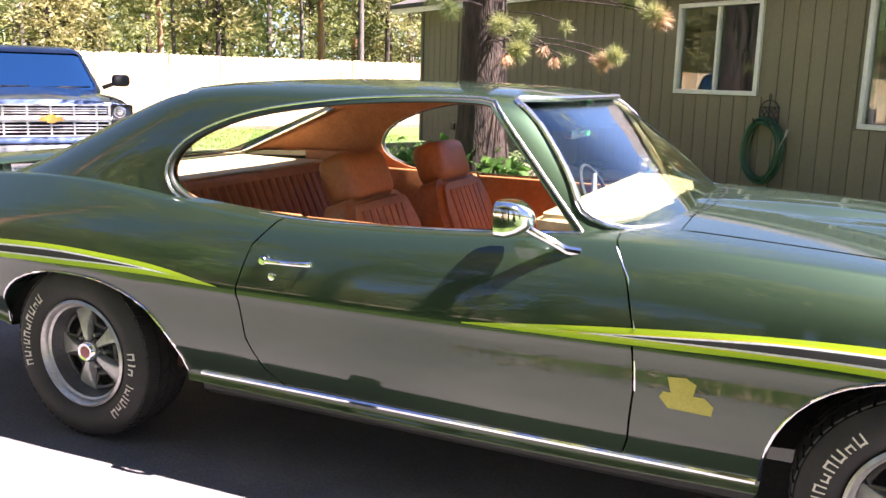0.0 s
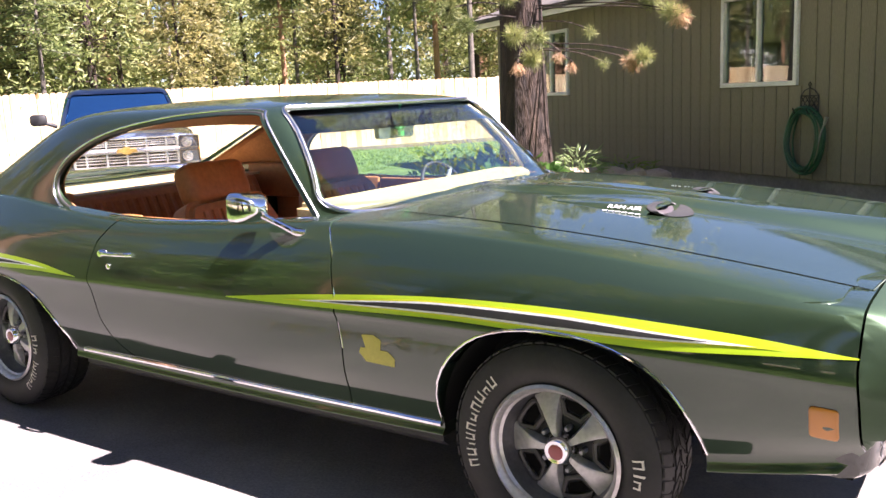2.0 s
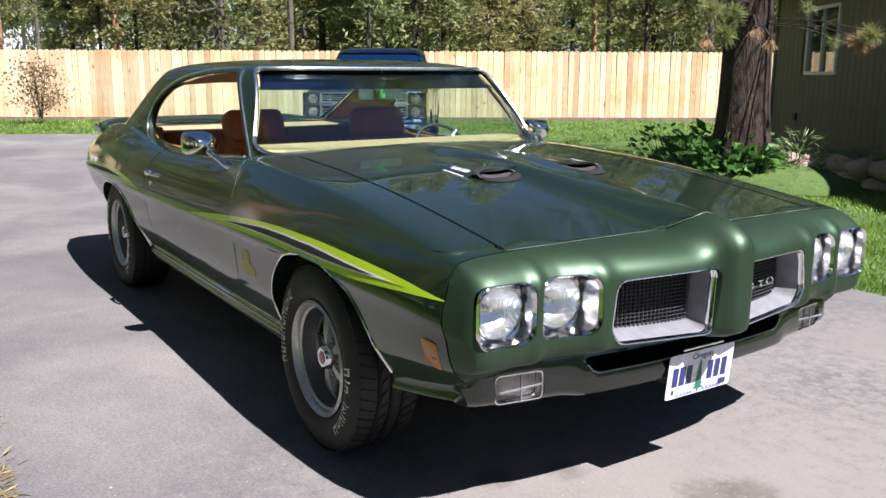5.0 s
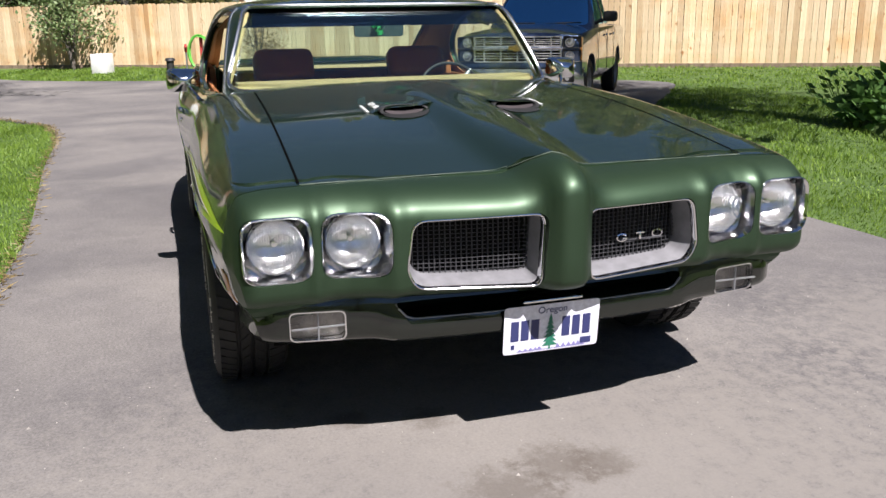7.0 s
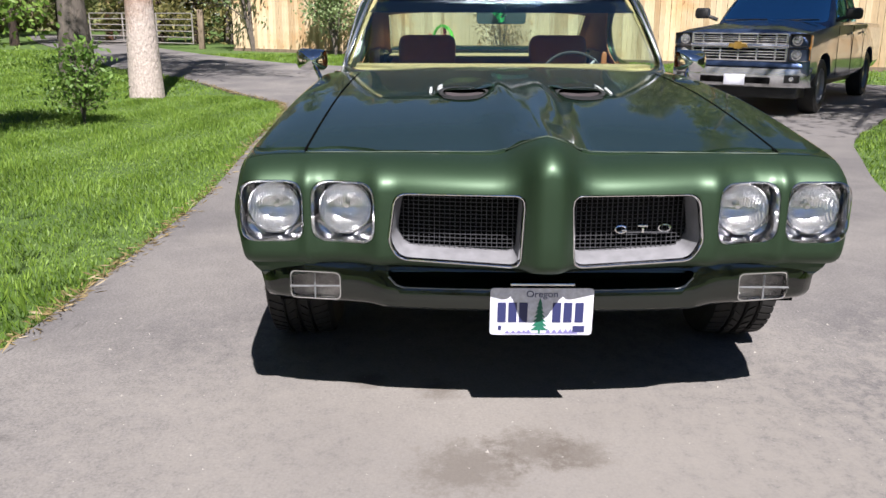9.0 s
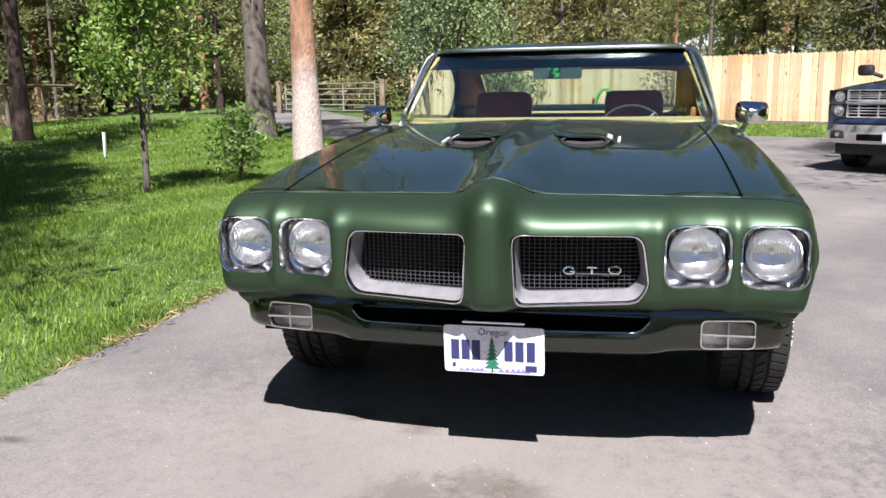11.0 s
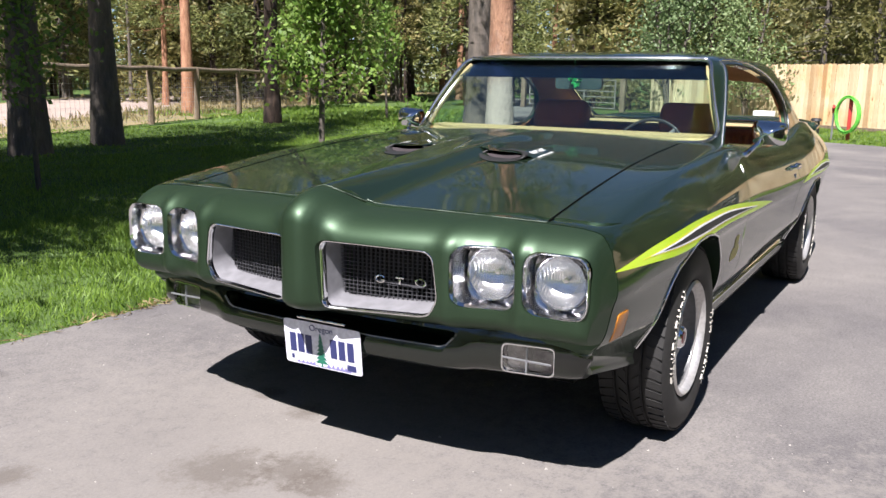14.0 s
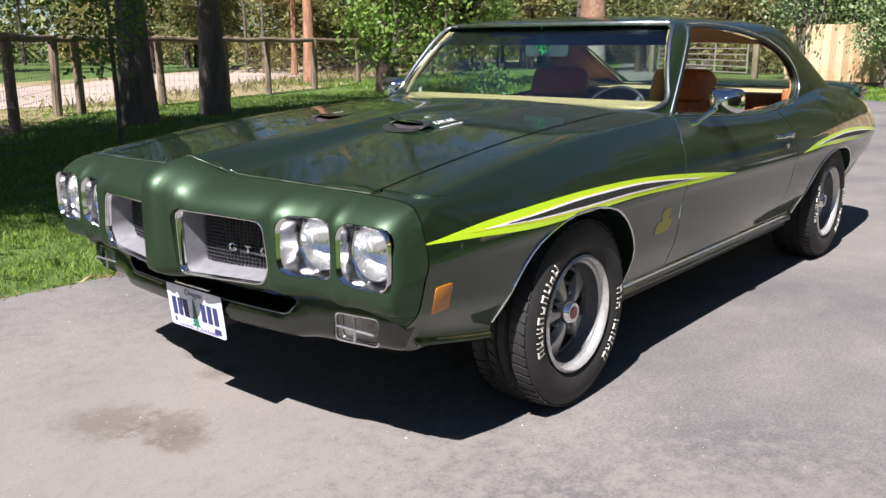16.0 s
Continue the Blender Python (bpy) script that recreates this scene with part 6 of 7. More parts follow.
def pine(name, label, height, base, reach, branches, per, r0, bark, needles, seed, size=(.34, .10), group=""):
    t = thing(name, label, "tree", group=group)
    rng = np.random.default_rng(seed)
    tr = new("trunk", trunk_mesh(height, r0, r0 * .25, bark, seed))
    tr.parent = t
    c, d, sticks = pine_points(height, base, reach, branches, per, rng)
    bm = bmesh.new()
    for a, b in sticks[::2]:
        tube(bm, [a, b], [.035, .010], 4, caps=False)
    tagged(part("branchwork", bm, bark, t, "", 0), kind="stuff")
    leafy("crown", leaves_mesh("crown", c, size[0], size[1], needles, rng, aim=d), t)
    return t


def broadleaf(name, label, height, base, reach, count, r0, bark, leaf, seed, size, m, stems=1, group="", category="tree"):
    t = thing(name, label, category, m, group)
    rng = np.random.default_rng(seed)
    centres = []
    for s in range(stems):
        bm = bmesh.new()
        lean = rng.normal(size=2) * (.12 if stems > 1 else .04)
        top = np.array([lean[0] * height, lean[1] * height, height * rng.uniform(.8, 1.0)])
        tube(bm, [tuple(top * k) for k in (-.02, .25, .5, .75, 1.0)], [r0, r0 * .9, r0 * .7, r0 * .45, r0 * .15], 8)
        part("trunk", bm, bark, t, "", 60)
        bm = bmesh.new()
        for k in range(18):
            h = rng.uniform(base / height, .95)
            a = rng.uniform(0, 2 * math.pi)
            ln = reach * (1.15 - h) * rng.uniform(.7, 1.1)
            p0 = top * h
            p1 = p0 + np.array([math.cos(a) * ln, math.sin(a) * ln, ln * rng.uniform(.3, .9)])
            tube(bm, [tuple(p0), tuple((p0 + p1) / 2 + np.array([0, 0, -.04])), tuple(p1)], [r0 * .35, r0 * .22, r0 * .08], 5, caps=False)
            for q in np.linspace(.3, 1.05, 5):
                centres.append(p0 + (p1 - p0) * q)
        tagged(part("branchwork", bm, bark, t, "", 60), kind="stuff")
    cen = np.array(centres)
    pick = cen[rng.integers(0, len(cen), count)]
    pts = pick + rng.normal(size=(count, 3)) * reach * .17
    pts = pts[pts[:, 2] > base * .75]
    leafy("crown", leaves_mesh("crown", pts, size[0], size[1], leaf, rng, up=-.25), t)
    return t


# the thick pine beside the house, with long-needled twigs in front of it
def house_pine():
    t = thing("pine_tree", "thick dark-barked pine beside the house with drooping twigs", "tree", pose(-2.95, 6.9, 0))
    tr = new("trunk", trunk_mesh(13, .31, .12, BARK, 4, .1, 24))
    tr.parent = t
    rng = np.random.default_rng(12)
    c, d, sticks = pine_points(15, 5.3, 3.7, 230, 150, rng)
    bm = bmesh.new()
    for a, b in sticks:
        tube(bm, [a, b], [.05, .012], 5, caps=False)
    tagged(part("branchwork", bm, BARK, t, "", 0), kind="stuff")
    leafy("crown", leaves_mesh("crown", c, .20, .04, NEEDLES, rng, aim=d), t)
    base = Vector((-2.95, 6.9, 0))
    green = [(-2.09, 5.16, 1.95), (-1.87, 5.26, 1.92), (-1.90, 5.17, 1.71), (-1.29, 6.74, 1.71), (-.79, 6.25, 2.14), (-1.05, 6.4, 2.30), (-2.62, 5.06, 2.10), (-2.8, 5.0, 2.25), (-2.3, 5.4, 2.4)]
    small = [(-1.74, 6.27, 2.0), (-1.95, 7.10, 1.67)]
    mixed = [(-1.45, 6.82, 1.66), (-.72, 6.32, 2.10)]
    brown = [(-1.94, 4.95, 1.65), (-1.70, 5.39, 1.76), (-1.63, 5.54, 1.65)]
    for pts, mats, n, ln, droop in ((green, TUFTS, 620, .145, .12), (small, TUFTS, 200, .11, .3), (mixed, BROWN_TUFTS, 560, .15, .5), (mixed, TUFTS, 200, .14, .2), (brown, BROWN_TUFTS, 150, .125, 1.4)):
        for p in pts:
            q = np.array(Vector(p) - base)
            d = rng.normal(size=(n, 3))
            d /= np.linalg.norm(d, axis=1, keepdims=True)
            d += np.array([.1, -.2, -droop])
            leafy("needle_tuft", leaves_mesh("needle_tuft", np.repeat(q[None], n, 0) + rng.normal(size=(n, 3)) * .016, ln, .0042, mats, rng, aim=d), t)
    for p in green + small + mixed + brown:
        q = Vector(p) - base
        root = Vector((q.x * .10, q.y * .10, q.z + .16 + .05 * abs(q.x)))
        mid = root * .4 + q * .6 + Vector((0, 0, .07))
        bm = bmesh.new()
        tube(bm, smooth_path([root, mid, q + Vector((0, 0, .02)), q], 4), .009, 5, caps=False)
        part("twig", bm, BARK, t, "", 0)


house_pine()

# single trees of the yard
YARD = [
    ("pine_tree", "tall pine with a bare orange trunk on the lawn", (-8.75, -4.87), 15, 6.5, 2.6, .21, PALE_BARK, 21),
    ("pine_tree", "dark leaning pine at the lawn's far edge", (-14.3, -8.2), 14, 5.0, 2.6, .30, GREY_BARK, 22),
    ("pine_tree", "dark pine on the shaded lawn", (-3.85, -10.4), 15, 4.2, 3.0, .24, GREY_BARK, 23),
    ("pine_tree", "dark straight pine beside its twin on the lawn", (-5.95, -11.25), 16, 4.6, 3.0, .22, GREY_BARK, 24),
    ("pine_tree", "orange-barked pine behind the post fence", (-15.5, -19.2), 16, 6.5, 2.6, .18, ORANGE_BARK, 25),
    # the next eight stand out of view, added for lawn shade and dark reflections
    ("pine_tree", "unseen pine added to shade the lawn from across the drive", (4.2, -9.2), 17, 4.5, 3.6, .28, BARK, 26),
    ("pine_tree", "unseen pine added beside the drive to shade the lawn", (2.6, -8.3), 16, 5.0, 3.4, .26, BARK, 29),
    ("pine_tree", "unseen pine added near the drive's mouth for shade", (6.0, -6.3), 16, 5.5, 3.4, .26, BARK, 30),
    ("pine_tree", "unseen bushy pine added close to the drive to shade the lawn", (5.3, -4.9), 13, 4.2, 3.2, .24, BARK, 51),
    ("pine_tree", "unseen bushy pine added beside the drive for shade", (3.4, -6.7), 13, 4.0, 3.2, .24, BARK, 52),
    ("pine_tree", "unseen bushy pine added to shade the lawn", (1.3, -6.9), 12, 4.4, 3.0, .22, BARK, 53),
    ("pine_tree", "unseen bushy pine added at the drive mouth for shade", (8.7, -4.3), 13, 3.8, 3.2, .24, BARK, 55),
    ("pine_tree", "unseen bushy pine added to shade the lawn by the fence", (.8, -8.5), 14, 4.2, 3.2, .24, BARK, 56),
    ("pine_tree", "slender pine on the lawn", (-13.5, -14.0), 15, 5.0, 2.6, .2, BARK, 28),
]
for name, label, (x, y), hgt, base, reach, r, bark, seed in YARD:
    thick = 190 if 50 < seed < 58 else 120
    tr = pine(name, label, hgt, base, reach, thick, 64, r, bark, NEEDLES, seed, (.24, .05))
    tr.matrix_basis = pose(x, y, 0, 0, 0, seed * 50)
broadleaf("young_tree", "young leafy tree with a thin speckled trunk", 3.3, .95, 1.0, 5600, .04, GREY_BARK, LEAVES, 31, (.075, .045), pose(-4.25, -5.14, 0))
broadleaf("young_tree", "slim young tree with thin dark foliage", 3.2, 1.1, .9, 1500, .03, GREY_BARK, LEAVES, 32, (.075, .045), pose(-1.31, -6.62, 0))
broadleaf("young_tree", "slim young tree at the far lawn", 3.4, 1.2, .9, 1600, .04, GREY_BARK, LEAVES, 33, (.09, .055), pose(-17.5, -13.0, 0))
broadleaf("aspen", "pale grey-green aspen by the fence", 6.5, 1.0, 1.9, 5200, .07, GREY_BARK, GREY_LEAVES, 34, (.13, .09), pose(-26.5, -7.0, 0), stems=3)
broadleaf("aspen", "leafy aspen against the fence", 4.6, .5, 1.2, 3600, .05, GREY_BARK, GREY_LEAVES, 35, (.11, .075), pose(-23.2, -3.7, 0), stems=3)
broadleaf("aspen", "pale grey-green aspen behind the fence end", 8, 1.5, 2.6, 5200, .09, GREY_BARK, GREY_LEAVES, 36, (.15, .10), pose(-33, -8.5, 0), stems=3)
broadleaf("shrub", "brownish climbing shrub in front of the fence", 1.75, .2, .75, 900, .02, GREY_BARK, BROWN_LEAVES, 37, (.085, .05), pose(-19.6, 1.3, 0), stems=5, category="shrub")
broadleaf("shrub", "flowering shrub on the lawn", .95, .12, .42, 1100, .012, GREY_BARK, LEAVES, 38, (.08, .035), pose(-5.4, -4.5, 0), stems=7, category="shrub")

# woods: a few shapes, many trees
KINDS = [
    pine("forest_pine", "dense pine in the woods", 14, 2.2, 2.5, 150, 42, .17, BARK, NEEDLES, 41, (.30, .085), "woods"),
    pine("forest_pine", "pine with yellowish needles in the woods", 12, 1.4, 2.3, 150, 42, .14, GREY_BARK, NEEDLES_LIT, 42, (.30, .085), "woods"),
    pine("forest_pine", "tall bare-stemmed pine in the woods", 17, 6.0, 2.4, 120, 40, .20, ORANGE_BARK, NEEDLES, 43, (.34, .09), "woods"),
    pine("forest_pine", "slender pine with a half-bare stem in the woods", 14, 3.4, 1.8, 130, 40, .12, BARK, NEEDLES_LIT, 44, (.30, .085), "woods"),
    pine("forest_pine", "low bushy young pine in the woods", 5.5, .4, 1.8, 130, 40, .09, BARK, NEEDLES_LIT, 45, (.26, .08), "woods"),
    pine("forest_pine", "bare pale dead-limbed pine in the woods", 15, 7.0, 2.0, 110, 26, .13, GREY_BARK, NEEDLES, 46, (.34, .09), "woods"),
]


HEIGHTS = (14, 12, 17, 14, 5.5, 15)


def wood_places():
    rng = random.Random(17)
    n = Vector((-FENCE_U.y, FENCE_U.x, 0))
    out = []
    for row, (lo, hi, count) in enumerate(((3.5, 9, 26), (9, 18, 34), (18, 34, 44))):
        for k in range(count):
            p = FENCE_A + FENCE_U * ((FENCE_B - FENCE_A).length * (-.25 + 1.75 * (k + rng.uniform(-.4, .4)) / count)) + n * rng.uniform(lo, hi)
            if not (-38 < p.x < -17 and 2.4 < p.y < 4.4):
                out.append((p.x, p.y))
    # beyond the gate, the field and the road
    for k in range(84):
        a = math.radians(rng.uniform(196, 275))
        d = rng.uniform(36, 62)
        out.append((3 + d * math.cos(a), d * math.sin(a)))
    for k in range(12):
        out.append((rng.uniform(-36, -19), rng.uniform(-29, -24)))
    out += [(-31.5, 1.9), (-32.5, 3.3), (-33.0, 4.6)]
    # round the rest of the place, for what the paint reflects
    for k in range(22):
        a = math.radians(rng.uniform(-85, 78))
        d = rng.uniform(24, 40)
        out.append((4 + d * math.cos(a), d * math.sin(a)))
    return out


rng = random.Random(23)
for k, (x, y) in enumerate(wood_places()):
    src = KINDS[rng.choice((0, 0, 1, 2, 2, 3, 3, 4, 5, 5, 5))]
    t = copy_thing(src, Matrix.Translation((x, y, 0)) @ Matrix.Rotation(rng.uniform(0, 6.28), 4, "Z"))
    bearing = math.degrees(math.atan2(y + 3, x - 2.5))
    tall = 1.2 + math.hypot(x - 4.5, y) * math.tan(math.radians(rng.uniform(11, 19)))
    sc = rng.uniform(.75, 1.1) if rng.random() < .25 else min(1.45, max(.3, tall / HEIGHTS[KINDS.index(src)]))
    wide = max(sc, .60)
    t.scale = (wide * rng.uniform(.85, 1.15), wide * rng.uniform(.85, 1.15), sc)
for k, src in enumerate(KINDS):
    src.matrix_basis = pose(-30 - 3 * k, 14 + 5 * k, 0)

# distant woods close the view
rng = np.random.default_rng(51)
n = 320000
ang = rng.uniform(0, 2 * math.pi, n)
dist = rng.uniform(62, 80, n)
hgt = 14.0 * rng.random(n) ** .9 * (.75 + .25 * np.sin(ang * 37) * np.sin(ang * 13 + 1))
far = leaves_mesh("far_woods", np.c_[dist * np.cos(ang), dist * np.sin(ang), hgt], .62, .26, NEEDLES, rng)
tagged(leafy("far_woods", far), "distant dark green pine woods", "woods", kind="stuff")


# ---- plants and stones by the house ----
def leafy_clump(name, label, x, y, r, h, count, size, leaf, seed, group=""):
    t = thing(name, label, "plant", pose(x, y, 0), group)
    rng = np.random.default_rng(seed)
    a, q = rng.uniform(0, 2 * math.pi, count), np.sqrt(rng.random(count))
    z = h * (.15 + .85 * rng.random(count)) * np.sqrt(np.clip(1 - (q * .9) ** 2, .05, 1))
    c = np.c_[r * q * np.cos(a), r * q * np.sin(a), z]
    d = np.c_[np.cos(a), np.sin(a), rng.uniform(-.2, .7, count)] + rng.normal(size=(count, 3)) * .35
    leafy("foliage", leaves_mesh("foliage", c, size[0], size[1], leaf, rng, aim=d), t)
    bm = bmesh.new()
    for k in range(14):
        b = 2 * math.pi * k / 14
        tube(bm, [(.1 * r * math.cos(b), .1 * r * math.sin(b), -.03), (.6 * r * math.cos(b), .6 * r * math.sin(b), h * .7)], [.008, .004], 5, caps=False)
    part("stems", bm, LEAVES, t, "", 0)
    return t


for k, (x, y, r, h) in enumerate(((-3.35, 6.75, .45, .60), (-3.0, 6.72, .45, .55), (-3.25, 7.15, .45, .50), (-3.75, 6.95, .4, .52), (-2.65, 6.72, .32, .42))):
    leafy_clump("bed_plant", "broad-leaved green plant in the stone bed", x, y, r, h, 260, (.20, .10), BROAD, 60 + k, "bed plants")
leafy_clump("bed_shrub", "dark open shrub beside the bed", -4.35, 7.05, .5, .68, 150, (.12, .055), BROAD, 66)
leafy_clump("bed_flowers", "low grassy plants with pale flower spikes", -2.45, 7.35, .42, .62, 600, (.20, .018), GREY_LEAVES, 67)
leafy_clump("bed_flowers", "low grassy plants with pale flower spikes", -2.0, 8.0, .45, .40, 320, (.16, .02), LEAVES, 68)
rng = random.Random(9)
stone_me = []
for k in range(4):
    bm = bmesh.new()
    bmesh.ops.create_icosphere(bm, subdivisions=2, radius=1)
    for v in bm.verts:
        nz = noise.noise(v.co * 1.3 + Vector((k * 7, 0, 0)))
        v.co = Vector((v.co.x * .24, v.co.y * .17, v.co.z * .13)) * (1 + .35 * nz)
    stone_me.append(to_mesh("bed_stone", finish(bm, 50), STONE))
for k in range(20):
    u = k / 19
    x, y = (-3.25 + 1.9 * u + rng.uniform(-.06, .06), 6.95 + 1.0 * u * (1 - .5 * u) + rng.uniform(-.08, .08))
    ob = new("bed_stone", stone_me[k % 4])
    ob.matrix_basis = pose(x, y, .06 + .16 * (k % 3 == 1), rng.uniform(-12, 12), rng.uniform(-12, 12), rng.uniform(0, 180))
    tagged(ob, "rough reddish edging stone of the plant bed", "stone", "bed stones")
mound = bmesh.new()
bmesh.ops.create_icosphere(mound, subdivisions=3, radius=1)
for v in mound.verts:
    v.co = Vector((v.co.x * 1.5, v.co.y * 1.1, max(v.co.z, 0) * .26 - .02))
mo = part("plant_bed", mound, SOIL)
mo.matrix_basis = pose(-2.8, 7.35, 0, 0, 0, -33)
tagged(mo, "raised soil bed round the pine", "plant bed", kind="structure")


# ---- post-and-rail fence, gate, far buildings ----
POSTS = [(-.3, -8.6), (-1.98, -10.7), (-3.75, -12.9), (-4.35, -13.15), (-6.7, -14.1), (-8.9, -14.8), (-10.8, -15.6), (-13.4, -16.7), (-16.5, -18.0), (-20.5, -20.0), (-25, -22), (-30, -23.5)]
pf = thing("rail_fence", "weathered log post-and-rail fence with wire mesh", "fence", kind="structure")
rng = random.Random(4)
for k, (x, y) in enumerate(POSTS):
    bm = bmesh.new()
    tube(bm, [(x, y, -.2), (x + rng.uniform(-.05, .05), y + rng.uniform(-.05, .05), 1.38)], [.085, .075], 10)
    part("fence_post", bm, WEATHERED, pf)
    if k:
        x0, y0 = POSTS[k - 1]
        bm = bmesh.new()
        tube(bm, [(x0, y0, 1.36), ((x + x0) / 2, (y + y0) / 2, 1.33), (x, y, 1.36)], .06, 10)
        part("fence_rail", bm, WEATHERED, pf)
        bm = bmesh.new()
        d = math.hypot(x - x0, y - y0)
        for j in range(9):
            z = .08 + .13 * j
            tube(bm, [(x0, y0, z), (x, y, z)], .003, 3, caps=False)
        for j in range(int(d / .16)):
            t = (j + .5) / int(d / .16)
            tube(bm, [(x0 + (x - x0) * t, y0 + (y - y0) * t, .04), (x0 + (x - x0) * t, y0 + (y - y0) * t, 1.14)], .003, 3, caps=False)
        part("wire_mesh", bm, DULL_METAL, pf, "grey wire mesh panel", 0)
GATE_STEEL = surface("dull_galvanised_steel", (0.26, 0.24, 0.22), (0.40, 0.37, 0.34), 5, 0.5, metal=0.3)
gate = thing("pipe_gate", "dull grey steel pipe gate across the drive", "gate", kind="structure")
g0, g1 = Vector((-28.6, -9.7, 0)), Vector((-31.8, -14.8, 0))
for j in range(6):
    bm = bmesh.new()
    z = .16 + .22 * j
    tube(bm, [g0 + Vector((0, 0, z)), g1 + Vector((0, 0, z))], .022, 8)
    part("gate_rail", bm, GATE_STEEL, gate)
for t in (0, .33, .66, 1):
    bm = bmesh.new()
    p = g0.lerp(g1, t)
    tube(bm, [p + Vector((0, 0, .14)), p + Vector((0, 0, 1.28))], .03, 8)
    part("gate_upright", bm, GATE_STEEL, gate)
for p in (g0 + Vector((.1, .35, 0)), g1 + Vector((-.1, -.35, 0))):
    bm = bmesh.new()
    box(bm, p.x - .1, p.x + .1, p.y - .1, p.y + .1, -.1, 1.40, .01)
    part("gate_post", bm, WEATHERED, gate)
shed = thing("far_building", "pale metal-sided building behind the trees", "building", pose(-36.5, 4.0, 0, 0, 0, 8))
bm = bmesh.new()
box(bm, -2.2, 2.2, -2.6, 2.6, 0, 3.0)
part("wall", bm, WHITE, shed)
for x in (-2.2, 2.2):
    bm = bmesh.new()
    bm.faces.new([bm.verts.new((x, a, b)) for a, b in ((-2.6, 3.0), (2.6, 3.0), (0, 3.8))])
    part("gable", bm, WHITE, shed)
bm = bmesh.new()
prof = [(-2.9, 2.9), (0, 3.8), (2.9, 2.9), (2.9, 3.02), (0, 3.92), (-2.9, 3.02)]
lo, hi = [bm.verts.new((-2.5, a, b)) for a, b in prof], [bm.verts.new((2.5, a, b)) for a, b in prof]
for k in range(6):
    bm.faces.new((lo[k], lo[(k + 1) % 6], hi[(k + 1) % 6], hi[k]))
part("roof", bm, CONCRETE, shed)
barn = thing("far_building", "low brown barn beyond the gate", "building", pose(-66, -30, 0, 0, 0, 25))
bm = bmesh.new()
box(bm, -3, 3, -6, 6, 0, 2.6)
part("wall", bm, WEATHERED, barn)
bm = bmesh.new()
box(bm, -3.5, 3.5, -6.5, 6.5, 2.6, 2.85)
part("roof", bm, CONCRETE, barn)

# ---- things along the board fence ----
RED_PAINT = surface("red_enamel_paint", (0.35, 0.03, 0.025), (0.45, 0.05, 0.04), 8, 0.45)
LIME_HOSE = surface("lime_hose", (0.10, 0.42, 0.05), (0.16, 0.55, 0.08), 9, 0.4)
hyd = thing("yard_hydrant", "red yard hydrant by the fence", "hydrant", pose(-17.4, -.62, 0))
bm = bmesh.new()
tube(bm, [(0, 0, -.1), (0, 0, .62)], .022, 10)
part("riser", bm, DULL_METAL, hyd)
bm = bmesh.new()
tube(bm, [(0, 0, .60), (0, 0, .72), (.06, 0, .76), (.12, 0, .70)], [.035, .04, .03, .025], 10)
part("spout", bm, RED_PAINT, hyd)
hp = thing("hose_post", "red post holding a coiled hose", "post", pose(-17.25, -.26, 0))
bm = bmesh.new()
box(bm, -.04, .04, -.04, .04, -.1, 1.0, .008)
part("post", bm, RED_PAINT, hp)
coil = thing("garden_hose", "bright lime green hose coiled on a post", "hose", pose(-17.25, -.26, 0, 0, 0, -25))
for k in range(7):
    bm = bmesh.new()
    w, hh = .28 + .02 * math.sin(k * 5), .40 + .03 * math.sin(k * 3)
    tube(bm, [(.05 + .018 * k, w * math.cos(a), .58 + hh * math.sin(a)) for a in np.linspace(0, 2 * math.pi, 29)], .014, 8, caps=False)
    part("hose_loop", bm, LIME_HOSE, coil)
bol = thing("path_light", "short black path light by the fence", "light", pose(-17.6, -1.0, 0))
bm = bmesh.new()
lathe(bm, [(.0, .0), (.09, .0), (.09, .40), (.0, .40)], 16, pose(0, 0, 0, 90, 0, 0))
part("lamp_body", bm, BLACK, bol)
bm = bmesh.new()
lathe(bm, [(.0, .40), (.13, .40), (.10, .46), (.0, .47)], 16, pose(0, 0, 0, 90, 0, 0))
part("lamp_cap", bm, BLACK, bol)
cool = thing("white_box", "plain white plastic box standing by the fence", "box", pose(-20.9, -2.75, 0, 0, 0, FENCE_YAW))
bm = bmesh.new()
box(bm, -.22, .22, -.2, .2, -.03, .5, .02)
part("box_body", bm, WHITE, cool)
stake = thing("white_stake", "short white marker stake in the lawn", "stake", pose(-9.05, -8.85, 0))
bm = bmesh.new()
box(bm, -.03, .03, -.015, .015, -.1, .42, .004)
part("stake_board", bm, WHITE, stake)


# ---- pickup truck ----
TRUCK_BRIGHT = surface("bright_truck_trim", (0.62, 0.62, 0.63), (0.74, 0.74, 0.75), 4, 0.24, metal=0.75)


